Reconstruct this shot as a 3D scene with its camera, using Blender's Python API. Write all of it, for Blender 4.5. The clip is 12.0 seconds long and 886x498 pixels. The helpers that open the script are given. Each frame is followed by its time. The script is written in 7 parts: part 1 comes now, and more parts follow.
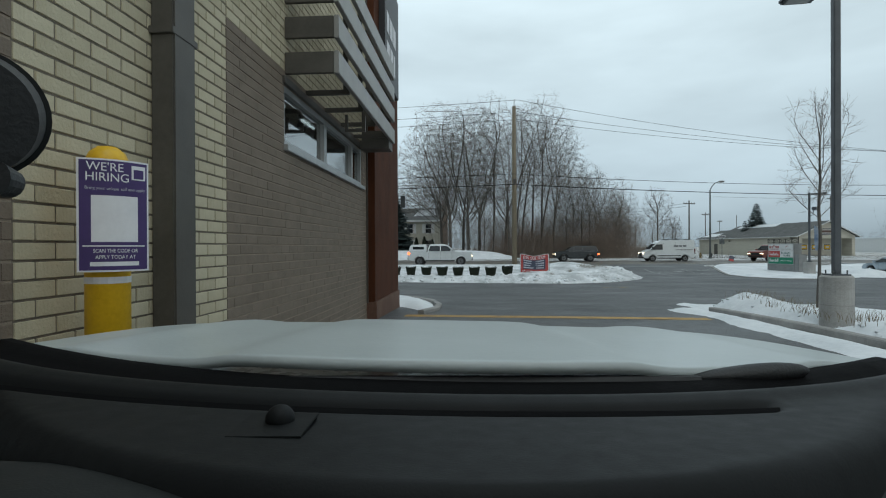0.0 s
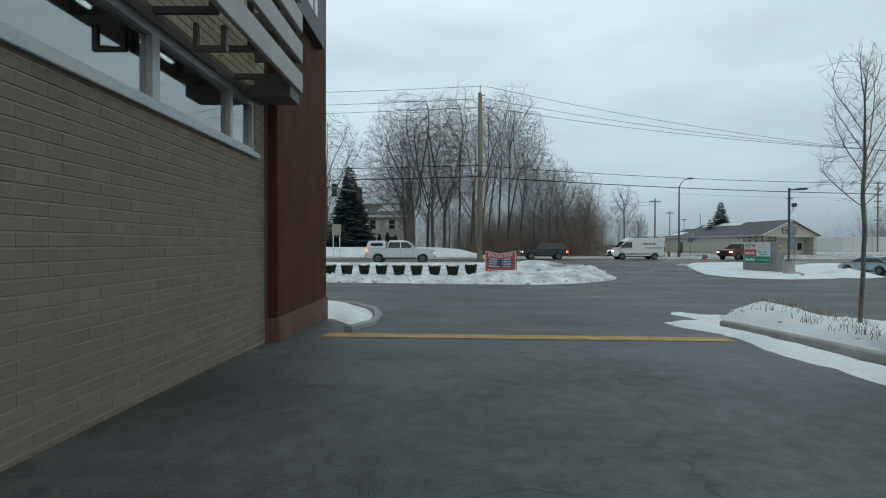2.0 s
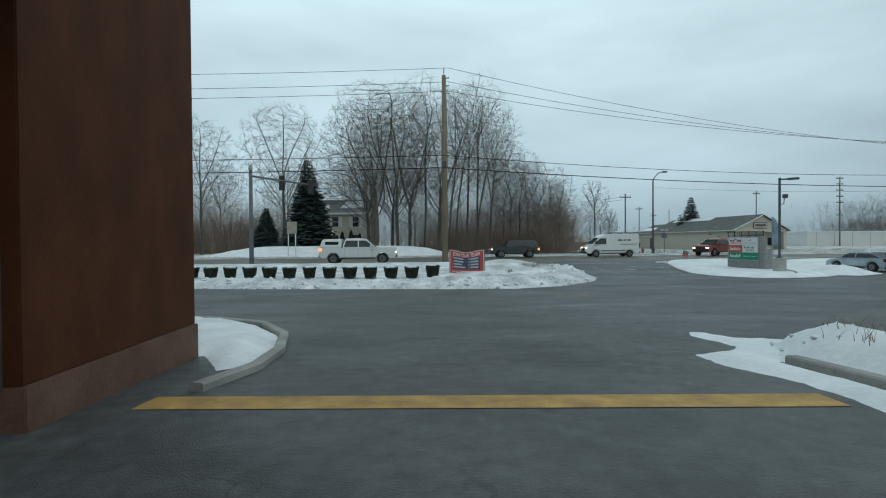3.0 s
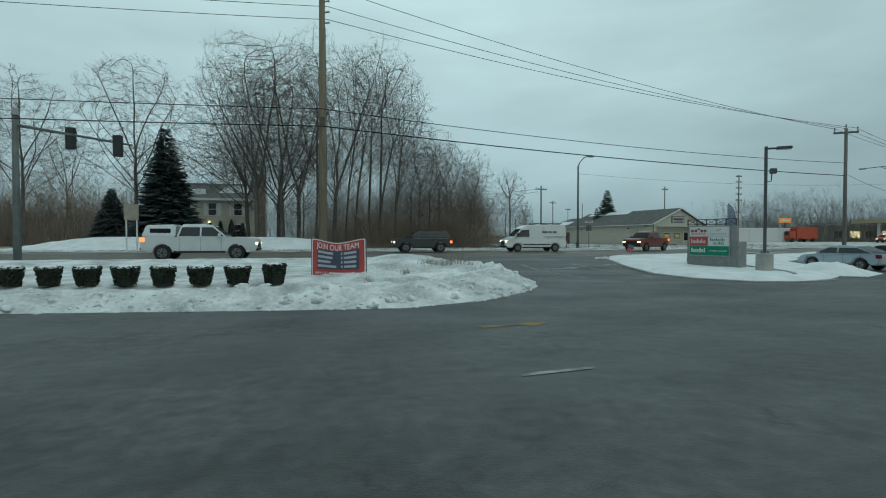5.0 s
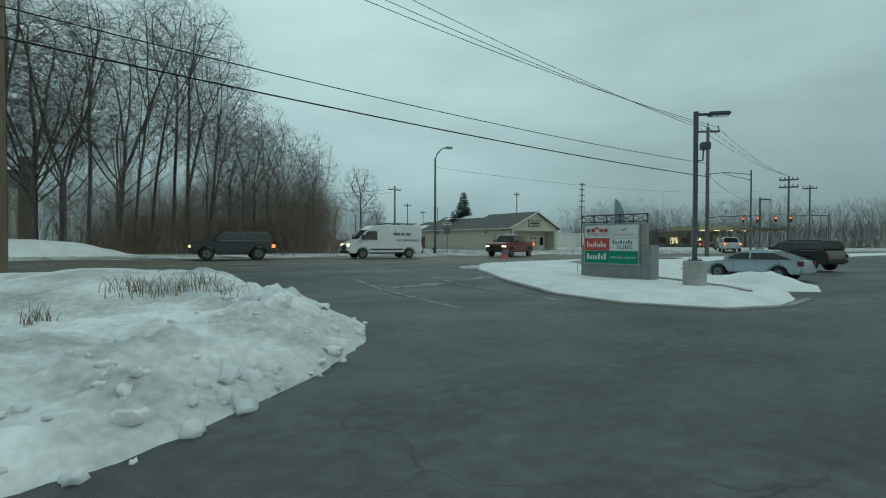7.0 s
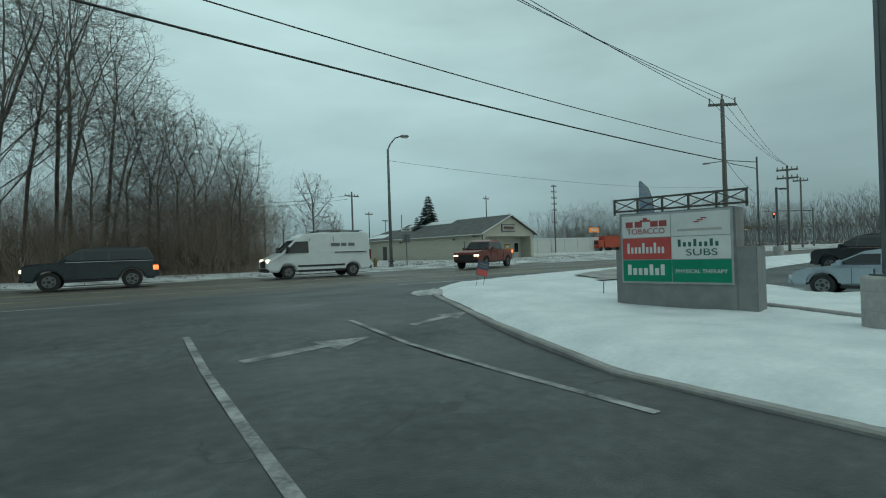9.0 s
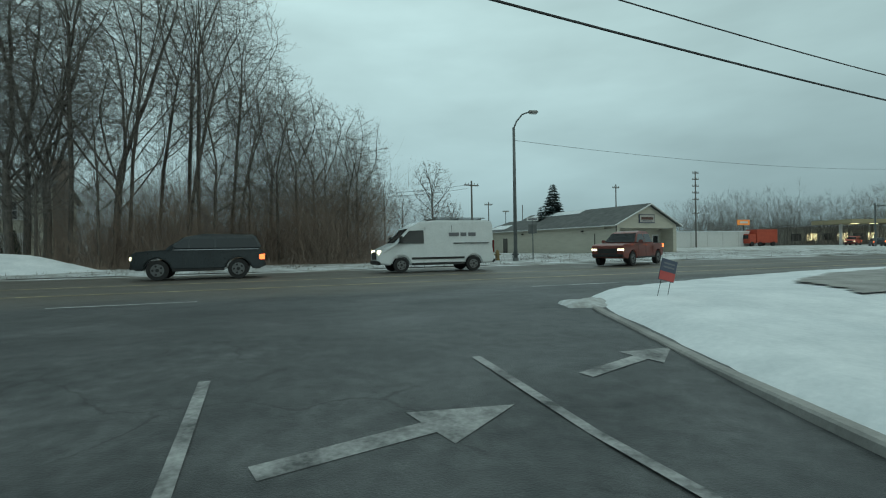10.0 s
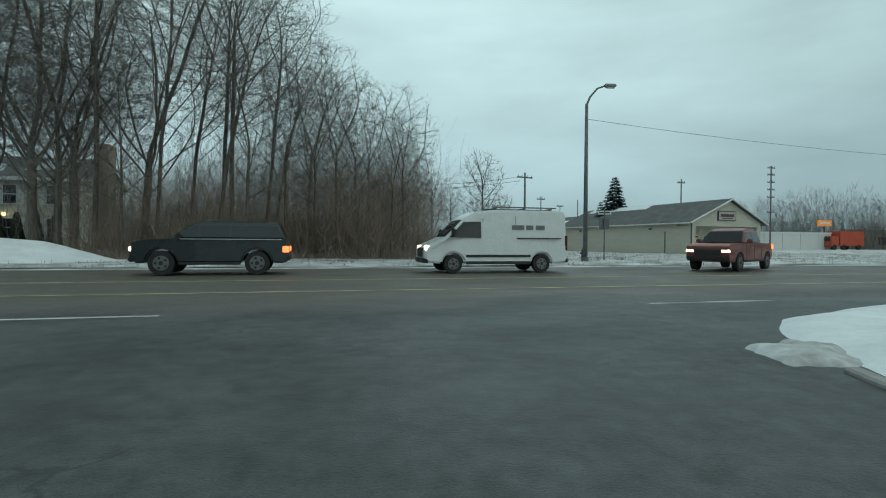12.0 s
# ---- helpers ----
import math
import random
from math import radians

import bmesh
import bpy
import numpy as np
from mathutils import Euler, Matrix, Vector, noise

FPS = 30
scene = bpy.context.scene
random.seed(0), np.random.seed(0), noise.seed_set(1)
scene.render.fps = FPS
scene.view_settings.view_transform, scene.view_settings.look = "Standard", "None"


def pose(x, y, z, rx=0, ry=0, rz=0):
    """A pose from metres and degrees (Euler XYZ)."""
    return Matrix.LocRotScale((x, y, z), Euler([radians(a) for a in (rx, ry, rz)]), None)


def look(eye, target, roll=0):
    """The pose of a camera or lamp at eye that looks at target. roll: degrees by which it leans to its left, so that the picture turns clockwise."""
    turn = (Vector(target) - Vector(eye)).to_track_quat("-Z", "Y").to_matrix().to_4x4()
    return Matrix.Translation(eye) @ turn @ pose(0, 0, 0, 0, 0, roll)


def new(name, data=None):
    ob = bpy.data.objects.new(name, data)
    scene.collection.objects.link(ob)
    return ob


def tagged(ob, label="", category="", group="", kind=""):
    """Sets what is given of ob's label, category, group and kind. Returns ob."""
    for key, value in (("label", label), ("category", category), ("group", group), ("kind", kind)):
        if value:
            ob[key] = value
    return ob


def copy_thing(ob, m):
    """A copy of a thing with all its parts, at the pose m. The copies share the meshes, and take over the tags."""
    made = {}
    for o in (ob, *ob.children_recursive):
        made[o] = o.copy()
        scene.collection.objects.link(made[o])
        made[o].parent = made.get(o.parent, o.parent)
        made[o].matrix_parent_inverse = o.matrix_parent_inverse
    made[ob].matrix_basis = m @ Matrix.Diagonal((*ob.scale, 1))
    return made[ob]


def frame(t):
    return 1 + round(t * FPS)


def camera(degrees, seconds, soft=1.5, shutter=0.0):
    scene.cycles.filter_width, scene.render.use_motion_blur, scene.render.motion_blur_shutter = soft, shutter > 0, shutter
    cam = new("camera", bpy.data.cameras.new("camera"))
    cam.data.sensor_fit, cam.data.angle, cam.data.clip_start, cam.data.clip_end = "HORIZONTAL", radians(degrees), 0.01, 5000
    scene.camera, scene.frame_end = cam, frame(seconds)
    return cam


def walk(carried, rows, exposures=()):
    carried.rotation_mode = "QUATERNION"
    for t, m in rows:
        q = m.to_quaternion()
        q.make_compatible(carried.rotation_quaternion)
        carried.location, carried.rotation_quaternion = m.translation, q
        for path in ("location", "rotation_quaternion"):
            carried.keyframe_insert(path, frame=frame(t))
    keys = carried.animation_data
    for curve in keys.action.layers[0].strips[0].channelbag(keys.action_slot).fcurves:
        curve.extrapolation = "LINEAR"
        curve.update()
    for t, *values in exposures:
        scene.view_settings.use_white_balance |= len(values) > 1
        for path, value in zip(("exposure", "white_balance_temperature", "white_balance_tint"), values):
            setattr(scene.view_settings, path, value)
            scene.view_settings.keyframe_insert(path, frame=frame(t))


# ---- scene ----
# camera and its walk
cam = camera(81.3, 12.0, 1.1)
ROWS = [
    (0, -0, 0, 1.762, 3.68, -0.14, 0.26),
    (0.5, 0.03, 0.225, 1.755, 3.31, -0.15, 0.15),
    (1, 0.11, 0.88, 1.74, 2.47, -0.25, 0.06),
    (1.5, 0.235, 1.808, 1.748, 1.36, -0.43, -0.07),
    (2, 0.355, 2.936, 1.729, 0.07, -0.48, -0.08),
    (2.5, 0.597, 4.407, 1.711, -1.39, -0.53, 0.06),
    (3, 0.934, 6.329, 1.739, -3.21, -0.73, 0.43),
    (4, 1.75, 10.2, 1.646, -7.45, -1.1, 0.25),
    (4.8, 2.777, 14.193, 1.445, -11.96, -1.34, 0.04),
    (5, 3.073, 15.028, 1.425, -12.8, -1.31, -0.02),
    (5.5, 3.826, 17.097, 1.352, -15.48, -1.76, -0.12),
    (6, 4.646, 19.008, 1.322, -19.43, -1.65, -0.28),
    (6.5, 5.484, 20.775, 1.282, -24.06, -0.89, -0.22),
    (7, 6.686, 22.537, 1.291, -28.67, -0.7, -0.19),
    (7.2, 7.198, 23.233, 1.274, -30.43, -0.67, -0.07),
    (8, 9.02, 25.78, 1.285, -34.4, -0.4, 0.75),
    (8.8, 10.68, 28.329, 1.299, -33.13, -0.02, 1.64),
    (9, 11.097, 29.042, 1.316, -32.05, 0.3, 1.82),
    (9.5, 12.005, 30.962, 1.317, -26.04, 0.21, 1.73),
    (10, 12.426, 32.593, 1.324, -19.03, -0.27, 0.93),
    (10.5, 12.571, 33.931, 1.327, -14.98, -0.59, 0.15),
    (11, 12.781, 35.019, 1.309, -13.89, -0.83, -0.46),
    (11.5, 12.99, 35.809, 1.324, -13.92, -0.86, -0.51),
    (12, 13.176, 36.399, 1.324, -13.97, -0.8, -0.4),
]
K = 1.17  # metres to a unit of the plan below
EXPOSURES = [(0.0, 0.08, 6200, 5), (2.0, 0.06, 6080, 3), (3.0, 0.02, 5960, -1), (5.0, -0.20, 5930, -10), (9.0, -0.24, 5980, -14), (12.0, -0.04, 5990, -10)]
walk(cam, [(t, pose(K * x, K * y, K * z, 90 + pitch, roll, yaw)) for t, x, y, z, yaw, pitch, roll in ROWS], EXPOSURES)

# ---- world and light: an overcast winter sky ----
world = bpy.data.worlds.new("overcast")
scene.world = world
world.use_nodes = True
wn, wl = world.node_tree.nodes, world.node_tree.links
wn.clear()
w_out = wn.new("ShaderNodeOutputWorld")
w_bg = wn.new("ShaderNodeBackground")
w_sky = wn.new("ShaderNodeTexSky")
w_sky.sky_type = "NISHITA"
w_sky.sun_disc = False
w_sky.sun_elevation, w_sky.sun_rotation = radians(28), radians(150)
w_sky.air_density, w_sky.dust_density = 1.0, 6.0
w_scale = wn.new("ShaderNodeMix")
w_scale.data_type = "RGBA"
w_scale.blend_type = "MULTIPLY"
w_scale.inputs["Factor"].default_value = 1.0
w_scale.inputs[7].default_value = (0.1, 0.1, 0.1, 1)
w_tc = wn.new("ShaderNodeTexCoord")
w_sep = wn.new("ShaderNodeSeparateXYZ")
w_ramp = wn.new("ShaderNodeValToRGB")
w_ramp.color_ramp.elements[0].position, w_ramp.color_ramp.elements[0].color = 0.0, (0.37, 0.445, 0.495, 1)
w_ramp.color_ramp.elements[1].position, w_ramp.color_ramp.elements[1].color = 0.6, (0.76, 0.855, 0.885, 1)
for e_at, e_col in ((0.11, (0.50, 0.585, 0.64, 1)), (0.28, (0.665, 0.76, 0.805, 1))):
    w_ramp.color_ramp.elements.new(e_at).color = e_col
w_map = wn.new("ShaderNodeMapping")
w_map.inputs["Scale"].default_value = (1.2, 1.2, 4.0)
w_noise = wn.new("ShaderNodeTexNoise")
w_noise.inputs["Scale"].default_value = 1.6
w_noise.inputs["Detail"].default_value = 5.0
w_cl = wn.new("ShaderNodeMapRange")
w_cl.inputs["From Min"].default_value, w_cl.inputs["From Max"].default_value = 0.3, 0.7
w_cl.inputs["To Min"].default_value, w_cl.inputs["To Max"].default_value = 0.80, 1.13
w_mul = wn.new("ShaderNodeMix")
w_mul.data_type, w_mul.blend_type = "RGBA", "MULTIPLY"
w_mul.inputs["Factor"].default_value = 1.0
w_mix = wn.new("ShaderNodeMix")
w_mix.data_type = "RGBA"
w_mix.inputs["Factor"].default_value = 0.9
wl.new(w_tc.outputs["Generated"], w_sep.inputs[0])
wl.new(w_sep.outputs["Z"], w_ramp.inputs["Fac"])
wl.new(w_tc.outputs["Generated"], w_map.inputs["Vector"])
wl.new(w_map.outputs["Vector"], w_noise.inputs["Vector"])
wl.new(w_noise.outputs["Fac"], w_cl.inputs["Value"])
wl.new(w_ramp.outputs["Color"], w_mul.inputs[6])
wl.new(w_cl.outputs["Result"], w_mul.inputs[7])
wl.new(w_sky.outputs["Color"], w_scale.inputs[6])
wl.new(w_scale.outputs[2], w_mix.inputs[6])
# sky brighter ahead over the wood, dimmer aside: lens vignetting put into its colour
w_dot = wn.new("ShaderNodeVectorMath")
w_dot.operation = "DOT_PRODUCT"
w_dot.inputs[1].default_value = (0.12, 0.95, 0.28)
w_glow = wn.new("ShaderNodeMapRange")
w_glow.interpolation_type = "SMOOTHSTEP"
w_glow.inputs["From Min"].default_value, w_glow.inputs["From Max"].default_value = 0.35, 1.0
w_glow.inputs["To Min"].default_value, w_glow.inputs["To Max"].default_value = 0.75, 1.08
w_lit = wn.new("ShaderNodeMix")
w_lit.data_type, w_lit.blend_type = "RGBA", "MULTIPLY"
w_lit.inputs["Factor"].default_value = 1.0
wl.new(w_tc.outputs["Generated"], w_dot.inputs[0])
wl.new(w_dot.outputs["Value"], w_glow.inputs["Value"])
wl.new(w_mul.outputs[2], w_lit.inputs[6])
wl.new(w_glow.outputs["Result"], w_lit.inputs[7])
wl.new(w_lit.outputs[2], w_mix.inputs[7])
wl.new(w_mix.outputs[2], w_bg.inputs["Color"])
wl.new(w_bg.outputs["Background"], w_out.inputs["Surface"])
w_bg.inputs["Strength"].default_value = 1.0

sun = new("sun", bpy.data.lights.new("sun", "SUN"))
sun.data.energy, sun.data.angle, sun.data.color = 0.35, radians(25), (1.0, 0.97, 0.93)
sun.matrix_world = look((0, 0, 60), (-12, 20, 0))


# ---- materials ----
def mat(name, col, col2=None, scale=3.0, rough=0.6, bump=0.0, bscale=60.0, metal=0.0, spec=0.5, coords="Object", random=0.0, stretch=(1, 1, 1), emit=None, trans=0.0, alpha=None, coat=0.0):
    m = bpy.data.materials.new(name)
    m.use_nodes = True
    n, l = m.node_tree.nodes, m.node_tree.links
    b = n["Principled BSDF"]
    b.inputs["Roughness"].default_value, b.inputs["Metallic"].default_value = rough, metal
    b.inputs["Specular IOR Level"].default_value = spec
    b.inputs["Transmission Weight"].default_value = trans
    b.inputs["Coat Weight"].default_value = coat
    b.inputs["Base Color"].default_value = (*col, 1)
    if emit:
        b.inputs["Emission Color"].default_value, b.inputs["Emission Strength"].default_value = (*emit[0], 1), emit[1]
    tc = n.new("ShaderNodeTexCoord")
    vec = tc.outputs["Object"]
    if coords == "World":
        vec = n.new("ShaderNodeNewGeometry").outputs["Position"]
    if stretch != (1, 1, 1):
        mp = n.new("ShaderNodeMapping")
        mp.inputs["Scale"].default_value = stretch
        l.new(vec, mp.inputs["Vector"])
        vec = mp.outputs["Vector"]
    if col2:
        big, fine, add = n.new("ShaderNodeTexNoise"), n.new("ShaderNodeTexNoise"), n.new("ShaderNodeMath")
        big.inputs["Scale"].default_value, big.inputs["Detail"].default_value = scale, 4
        fine.inputs["Scale"].default_value, fine.inputs["Detail"].default_value = scale * 9, 3
        l.new(vec, big.inputs["Vector"]), l.new(vec, fine.inputs["Vector"])
        add.operation = "MULTIPLY_ADD"
        add.inputs[1].default_value = 0.45
        l.new(fine.outputs["Fac"], add.inputs[0]), l.new(big.outputs["Fac"], add.inputs[2])
        rng = n.new("ShaderNodeMapRange")
        rng.inputs["From Min"].default_value, rng.inputs["From Max"].default_value = 0.5, 0.95
        l.new(add.outputs[0], rng.inputs["Value"])
        fac = rng.outputs["Result"]
        if random:
            info, mix = n.new("ShaderNodeObjectInfo"), n.new("ShaderNodeMix")
            isl, sm = n.new("ShaderNodeNewGeometry"), n.new("ShaderNodeMath")
            sm.operation = "ADD"
            l.new(info.outputs["Random"], sm.inputs[0]), l.new(isl.outputs["Random Per Island"], sm.inputs[1])
            fr = n.new("ShaderNodeMath")
            fr.operation = "FRACT"
            l.new(sm.outputs[0], fr.inputs[0])
            mix.inputs["Factor"].default_value = random
            l.new(fac, mix.inputs[2]), l.new(fr.outputs[0], mix.inputs[3])
            fac = mix.outputs[0]
        mx = n.new("ShaderNodeMix")
        mx.data_type = "RGBA"
        mx.inputs[6].default_value, mx.inputs[7].default_value = (*col, 1), (*col2, 1)
        l.new(fac, mx.inputs["Factor"])
        l.new(mx.outputs[2], b.inputs["Base Color"])
        rr = n.new("ShaderNodeMapRange")
        rr.inputs["To Min"].default_value, rr.inputs["To Max"].default_value = max(0.02, rough - 0.1), min(1, rough + 0.1)
        l.new(fine.outputs["Fac"], rr.inputs["Value"])
        l.new(rr.outputs["Result"], b.inputs["Roughness"])
    if bump:
        bn, bp = n.new("ShaderNodeTexNoise"), n.new("ShaderNodeBump")
        bn.inputs["Scale"].default_value, bn.inputs["Detail"].default_value = bscale, 5
        bp.inputs["Strength"].default_value, bp.inputs["Distance"].default_value = bump, 0.02
        l.new(vec, bn.inputs["Vector"]), l.new(bn.outputs["Fac"], bp.inputs["Height"])
        l.new(bp.outputs["Normal"], b.inputs["Normal"])
    return m


M_ASPHALT = mat("asphalt", (0.030, 0.032, 0.034), (0.078, 0.080, 0.082), 0.5, 0.55, 0.5, 55, coords="World")
M_SNOW = mat("snow", (0.60, 0.63, 0.655), (0.78, 0.80, 0.82), 1.2, 0.75, 0.6, 14, spec=0.3, coords="World")
M_BANK = mat("plowed_snow", (0.34, 0.355, 0.36), (0.80, 0.82, 0.84), 0.9, 0.75, 0.9, 16, spec=0.3, coords="World")
M_SNOWDIRTY = mat("dirty_snow", (0.20, 0.19, 0.17), (0.66, 0.68, 0.70), 0.8, 0.8, 0.7, 12, spec=0.3, coords="World")
M_VERGE = mat("snowy_grass", (0.16, 0.14, 0.10), (0.78, 0.80, 0.82), 0.5, 0.85, 0.8, 9, spec=0.2, coords="World", stretch=(0.6, 1, 1))
M_CONCRETE = mat("concrete", (0.30, 0.295, 0.28), (0.44, 0.43, 0.41), 2.0, 0.8, 0.5, 40)
M_KERB = mat("kerb_concrete", (0.22, 0.215, 0.205), (0.36, 0.35, 0.335), 1.5, 0.85, 0.5, 30, coords="World")
M_YELLOWLINE = mat("yellow_line", (0.26, 0.15, 0.04), (0.50, 0.31, 0.08), 3, 0.7, 0.3, 50, coords="World")
M_LANEWHITE = mat("lane_white", (0.22, 0.22, 0.215), (0.66, 0.66, 0.65), 1.6, 0.7, 0.3, 50, coords="World")
# black of the cowl and sensor plate; in the dash slot it paints shade
M_DEEPBLACK = mat("cowl_black_slot_shade", (0.003, 0.003, 0.0035), (0.005, 0.005, 0.0055), 6, 0.8, 0.1, 200, spec=0.08)
M_WORNYELLOW = mat("worn_yellow_paint", (0.055, 0.050, 0.040), (0.34, 0.23, 0.07), 2.2, 0.7, 0.3, 50, coords="World")
M_LANEYELLOW = mat("lane_yellow", (0.20, 0.17, 0.10), (0.62, 0.52, 0.30), 1.2, 0.7, 0.3, 50, coords="World")
M_WHITELINE = mat("white_line", (0.065, 0.066, 0.067), (0.42, 0.42, 0.415), 2.0, 0.7, 0.3, 50, coords="World")
M_TAN = mat("tan_brick", (0.44, 0.388, 0.265), (0.62, 0.560, 0.405), 6, 0.75, 0.4, 60, random=0.6)
M_BROWN = mat("brown_brick", (0.158, 0.124, 0.093), (0.226, 0.182, 0.140), 6, 0.75, 0.4, 60, random=0.35)
M_MORTAR = mat("mortar", (0.14, 0.12, 0.095), (0.21, 0.18, 0.145), 8, 0.9, 0.4, 90, coords="World")
M_MORTAR2 = mat("brown_mortar", (0.30, 0.245, 0.19), (0.37, 0.31, 0.245), 8, 0.9, 0.4, 90, coords="World")
M_RUST = mat("rust_panel", (0.056, 0.018, 0.007), (0.094, 0.032, 0.013), 1.6, 0.8, 0.35, 45, spec=0.2, coords="World", stretch=(1, 1, 0.6))
M_DARKSTEEL = mat("dark_steel", (0.066, 0.061, 0.053), (0.098, 0.091, 0.080), 3, 0.5, 0.1, 80, spec=0.4)
M_GREYSTEEL = mat("grey_painted_steel", (0.26, 0.255, 0.245), (0.33, 0.325, 0.31), 3, 0.45, 0.08, 80)
M_ALU = mat("aluminium_frame", (0.34, 0.35, 0.35), (0.45, 0.46, 0.46), 4, 0.4, 0.05, 80, metal=0.6)
M_GLASS = mat("window_glass", (0.42, 0.48, 0.48), rough=0.02, trans=1.0, spec=0.5)
M_GLASS.node_tree.nodes["Principled BSDF"].inputs["IOR"].default_value = 3.2
# near-black room surfaces: the dimness indoors is put into their colour
M_INNER = mat("room_dimness", (0.06, 0.06, 0.065), (0.10, 0.10, 0.10), 1.0, 0.9)
M_TUBE = mat("lit_tube", (0.9, 0.9, 0.9), rough=0.5, emit=((0.9, 0.95, 1.0), 1.6))
M_BOLLARD = mat("yellow_plastic", (0.62, 0.36, 0.005), (0.78, 0.48, 0.015), 5, 0.45, 0.06, 60)
M_PURPLE = mat("purple_print", (0.050, 0.028, 0.125), (0.065, 0.036, 0.155), 5, 0.55)
M_WHITE = mat("white_print", (0.72, 0.72, 0.74), (0.80, 0.80, 0.82), 5, 0.55)
M_GREYPRINT = mat("grey_print", (0.45, 0.45, 0.50), rough=0.6)
M_RED = mat("red_print", (0.39, 0.055, 0.05), (0.46, 0.075, 0.065), 5, 0.5)
M_NAVY = mat("navy_print", (0.050, 0.060, 0.095), (0.070, 0.080, 0.12), 5, 0.5)
M_GREEN = mat("green_print", (0.010, 0.19, 0.105), (0.015, 0.235, 0.13), 5, 0.45)
M_BLACKPRINT = mat("black_print", (0.025, 0.025, 0.028), rough=0.5)
M_STUCCO = mat("grey_stucco", (0.20, 0.205, 0.205), (0.27, 0.275, 0.27), 4, 0.85, 0.6, 70)
M_WOODPOLE = mat("weathered_pole", (0.155, 0.125, 0.085), (0.24, 0.20, 0.14), 2, 0.85, 0.6, 30, stretch=(8, 8, 0.5))
# a lighter grey wood, with distance haze put into the pole colour
M_WOODPOLE2 = mat("hazed_grey_pole", (0.125, 0.118, 0.110), (0.185, 0.175, 0.162), 2, 0.85, 0.6, 30, stretch=(8, 8, 0.5))
M_WIRE = mat("wire", (0.02, 0.02, 0.022), rough=0.6)
M_LAMPPOLE = mat("dark_lamp_pole", (0.070, 0.078, 0.088), (0.10, 0.11, 0.122), 3, 0.45, 0.05, 70)
M_GALV = mat("galvanised_pole", (0.10, 0.11, 0.11), (0.16, 0.17, 0.17), 2.5, 0.55, 0.1, 60, metal=0.2)
M_BARK = mat("bark", (0.078, 0.070, 0.062), (0.175, 0.158, 0.141), 3, 0.9, 0.8, 25, stretch=(3, 3, 0.6))
# twig and brush browns are lightened: distance haze put into both colours
M_HAZYTWIG = mat("twig", (0.150, 0.136, 0.124), (0.250, 0.230, 0.213), 0.8, 0.9)
M_BRUSH = mat("hazed_brush_stems", (0.165, 0.122, 0.096), (0.280, 0.225, 0.182), 0.35, 0.9, coords="World")
M_FIR = mat("spruce_needles", (0.026, 0.042, 0.041), (0.058, 0.083, 0.083), 1.5, 0.8)
M_ARBOR = mat("arborvitae", (0.018, 0.026, 0.016), (0.036, 0.048, 0.030), 3, 0.85)
M_BOX = mat("boxwood_leaves", (0.014, 0.020, 0.013), (0.040, 0.052, 0.032), 9, 0.7)
M_DRYGRASS = mat("dry_grass", (0.16, 0.13, 0.088), (0.27, 0.23, 0.16), 3, 0.9)
M_WEED = mat("dead_weed", (0.085, 0.070, 0.050), (0.16, 0.135, 0.10), 3, 0.9)
M_SIDING = mat("cream_siding", (0.46, 0.435, 0.365), (0.53, 0.505, 0.425), 0.7, 0.7, 0.2, 30, coords="World", stretch=(1, 1, 6))
M_HOUSE = mat("house_siding", (0.44, 0.415, 0.345), (0.52, 0.49, 0.41), 0.6, 0.75, 0.2, 30, coords="World", stretch=(1, 1, 5))
M_SHINGLE = mat("roof_shingle", (0.070, 0.073, 0.072), (0.125, 0.128, 0.125), 1.2, 0.9, 0.6, 16, coords="World")
M_TRIMWHITE = mat("white_trim", (0.58, 0.585, 0.58), (0.68, 0.685, 0.68), 3, 0.55)
M_DARKGLASS = mat("dark_glass", (0.018, 0.022, 0.026), rough=0.06, spec=0.6)
M_TYRE = mat("tyre_rubber", (0.016, 0.016, 0.017), (0.030, 0.030, 0.031), 10, 0.85, 0.3, 90)
M_RIM = mat("alloy_rim", (0.16, 0.165, 0.17), (0.24, 0.245, 0.25), 8, 0.35, metal=0.8)
M_BLACKPLASTIC = mat("black_plastic", (0.017, 0.018, 0.019), (0.027, 0.028, 0.029), 6, 0.55, 0.15, 200)
M_HEADLAMP = mat("headlamp_lit", (0.8, 0.8, 0.75), rough=0.2, emit=((1.0, 0.80, 0.50), 3.0))
M_HEADOFF = mat("headlamp_lens", (0.55, 0.57, 0.58), rough=0.12, spec=0.6)
M_TAILLIT = mat("tail_lamp_lit", (0.6, 0.02, 0.01), rough=0.2, emit=((1.0, 0.17, 0.05), 3.0))
M_TAIL = mat("tail_lamp", (0.12, 0.012, 0.012), rough=0.2)
M_SIGNALRED = mat("red_signal", (0.6, 0.02, 0.01), rough=0.3, emit=((1.0, 0.08, 0.03), 8.0))
M_WARMLIGHT = mat("warm_canopy_light", (0.8, 0.7, 0.5), rough=0.4, emit=((1.0, 0.75, 0.40), 2.5))
M_ORANGE = mat("faded_red_paint", (0.36, 0.055, 0.03), (0.46, 0.085, 0.045), 1.5, 0.5)
M_CHROME = mat("chrome", (0.6, 0.6, 0.62), rough=0.15, metal=1.0)


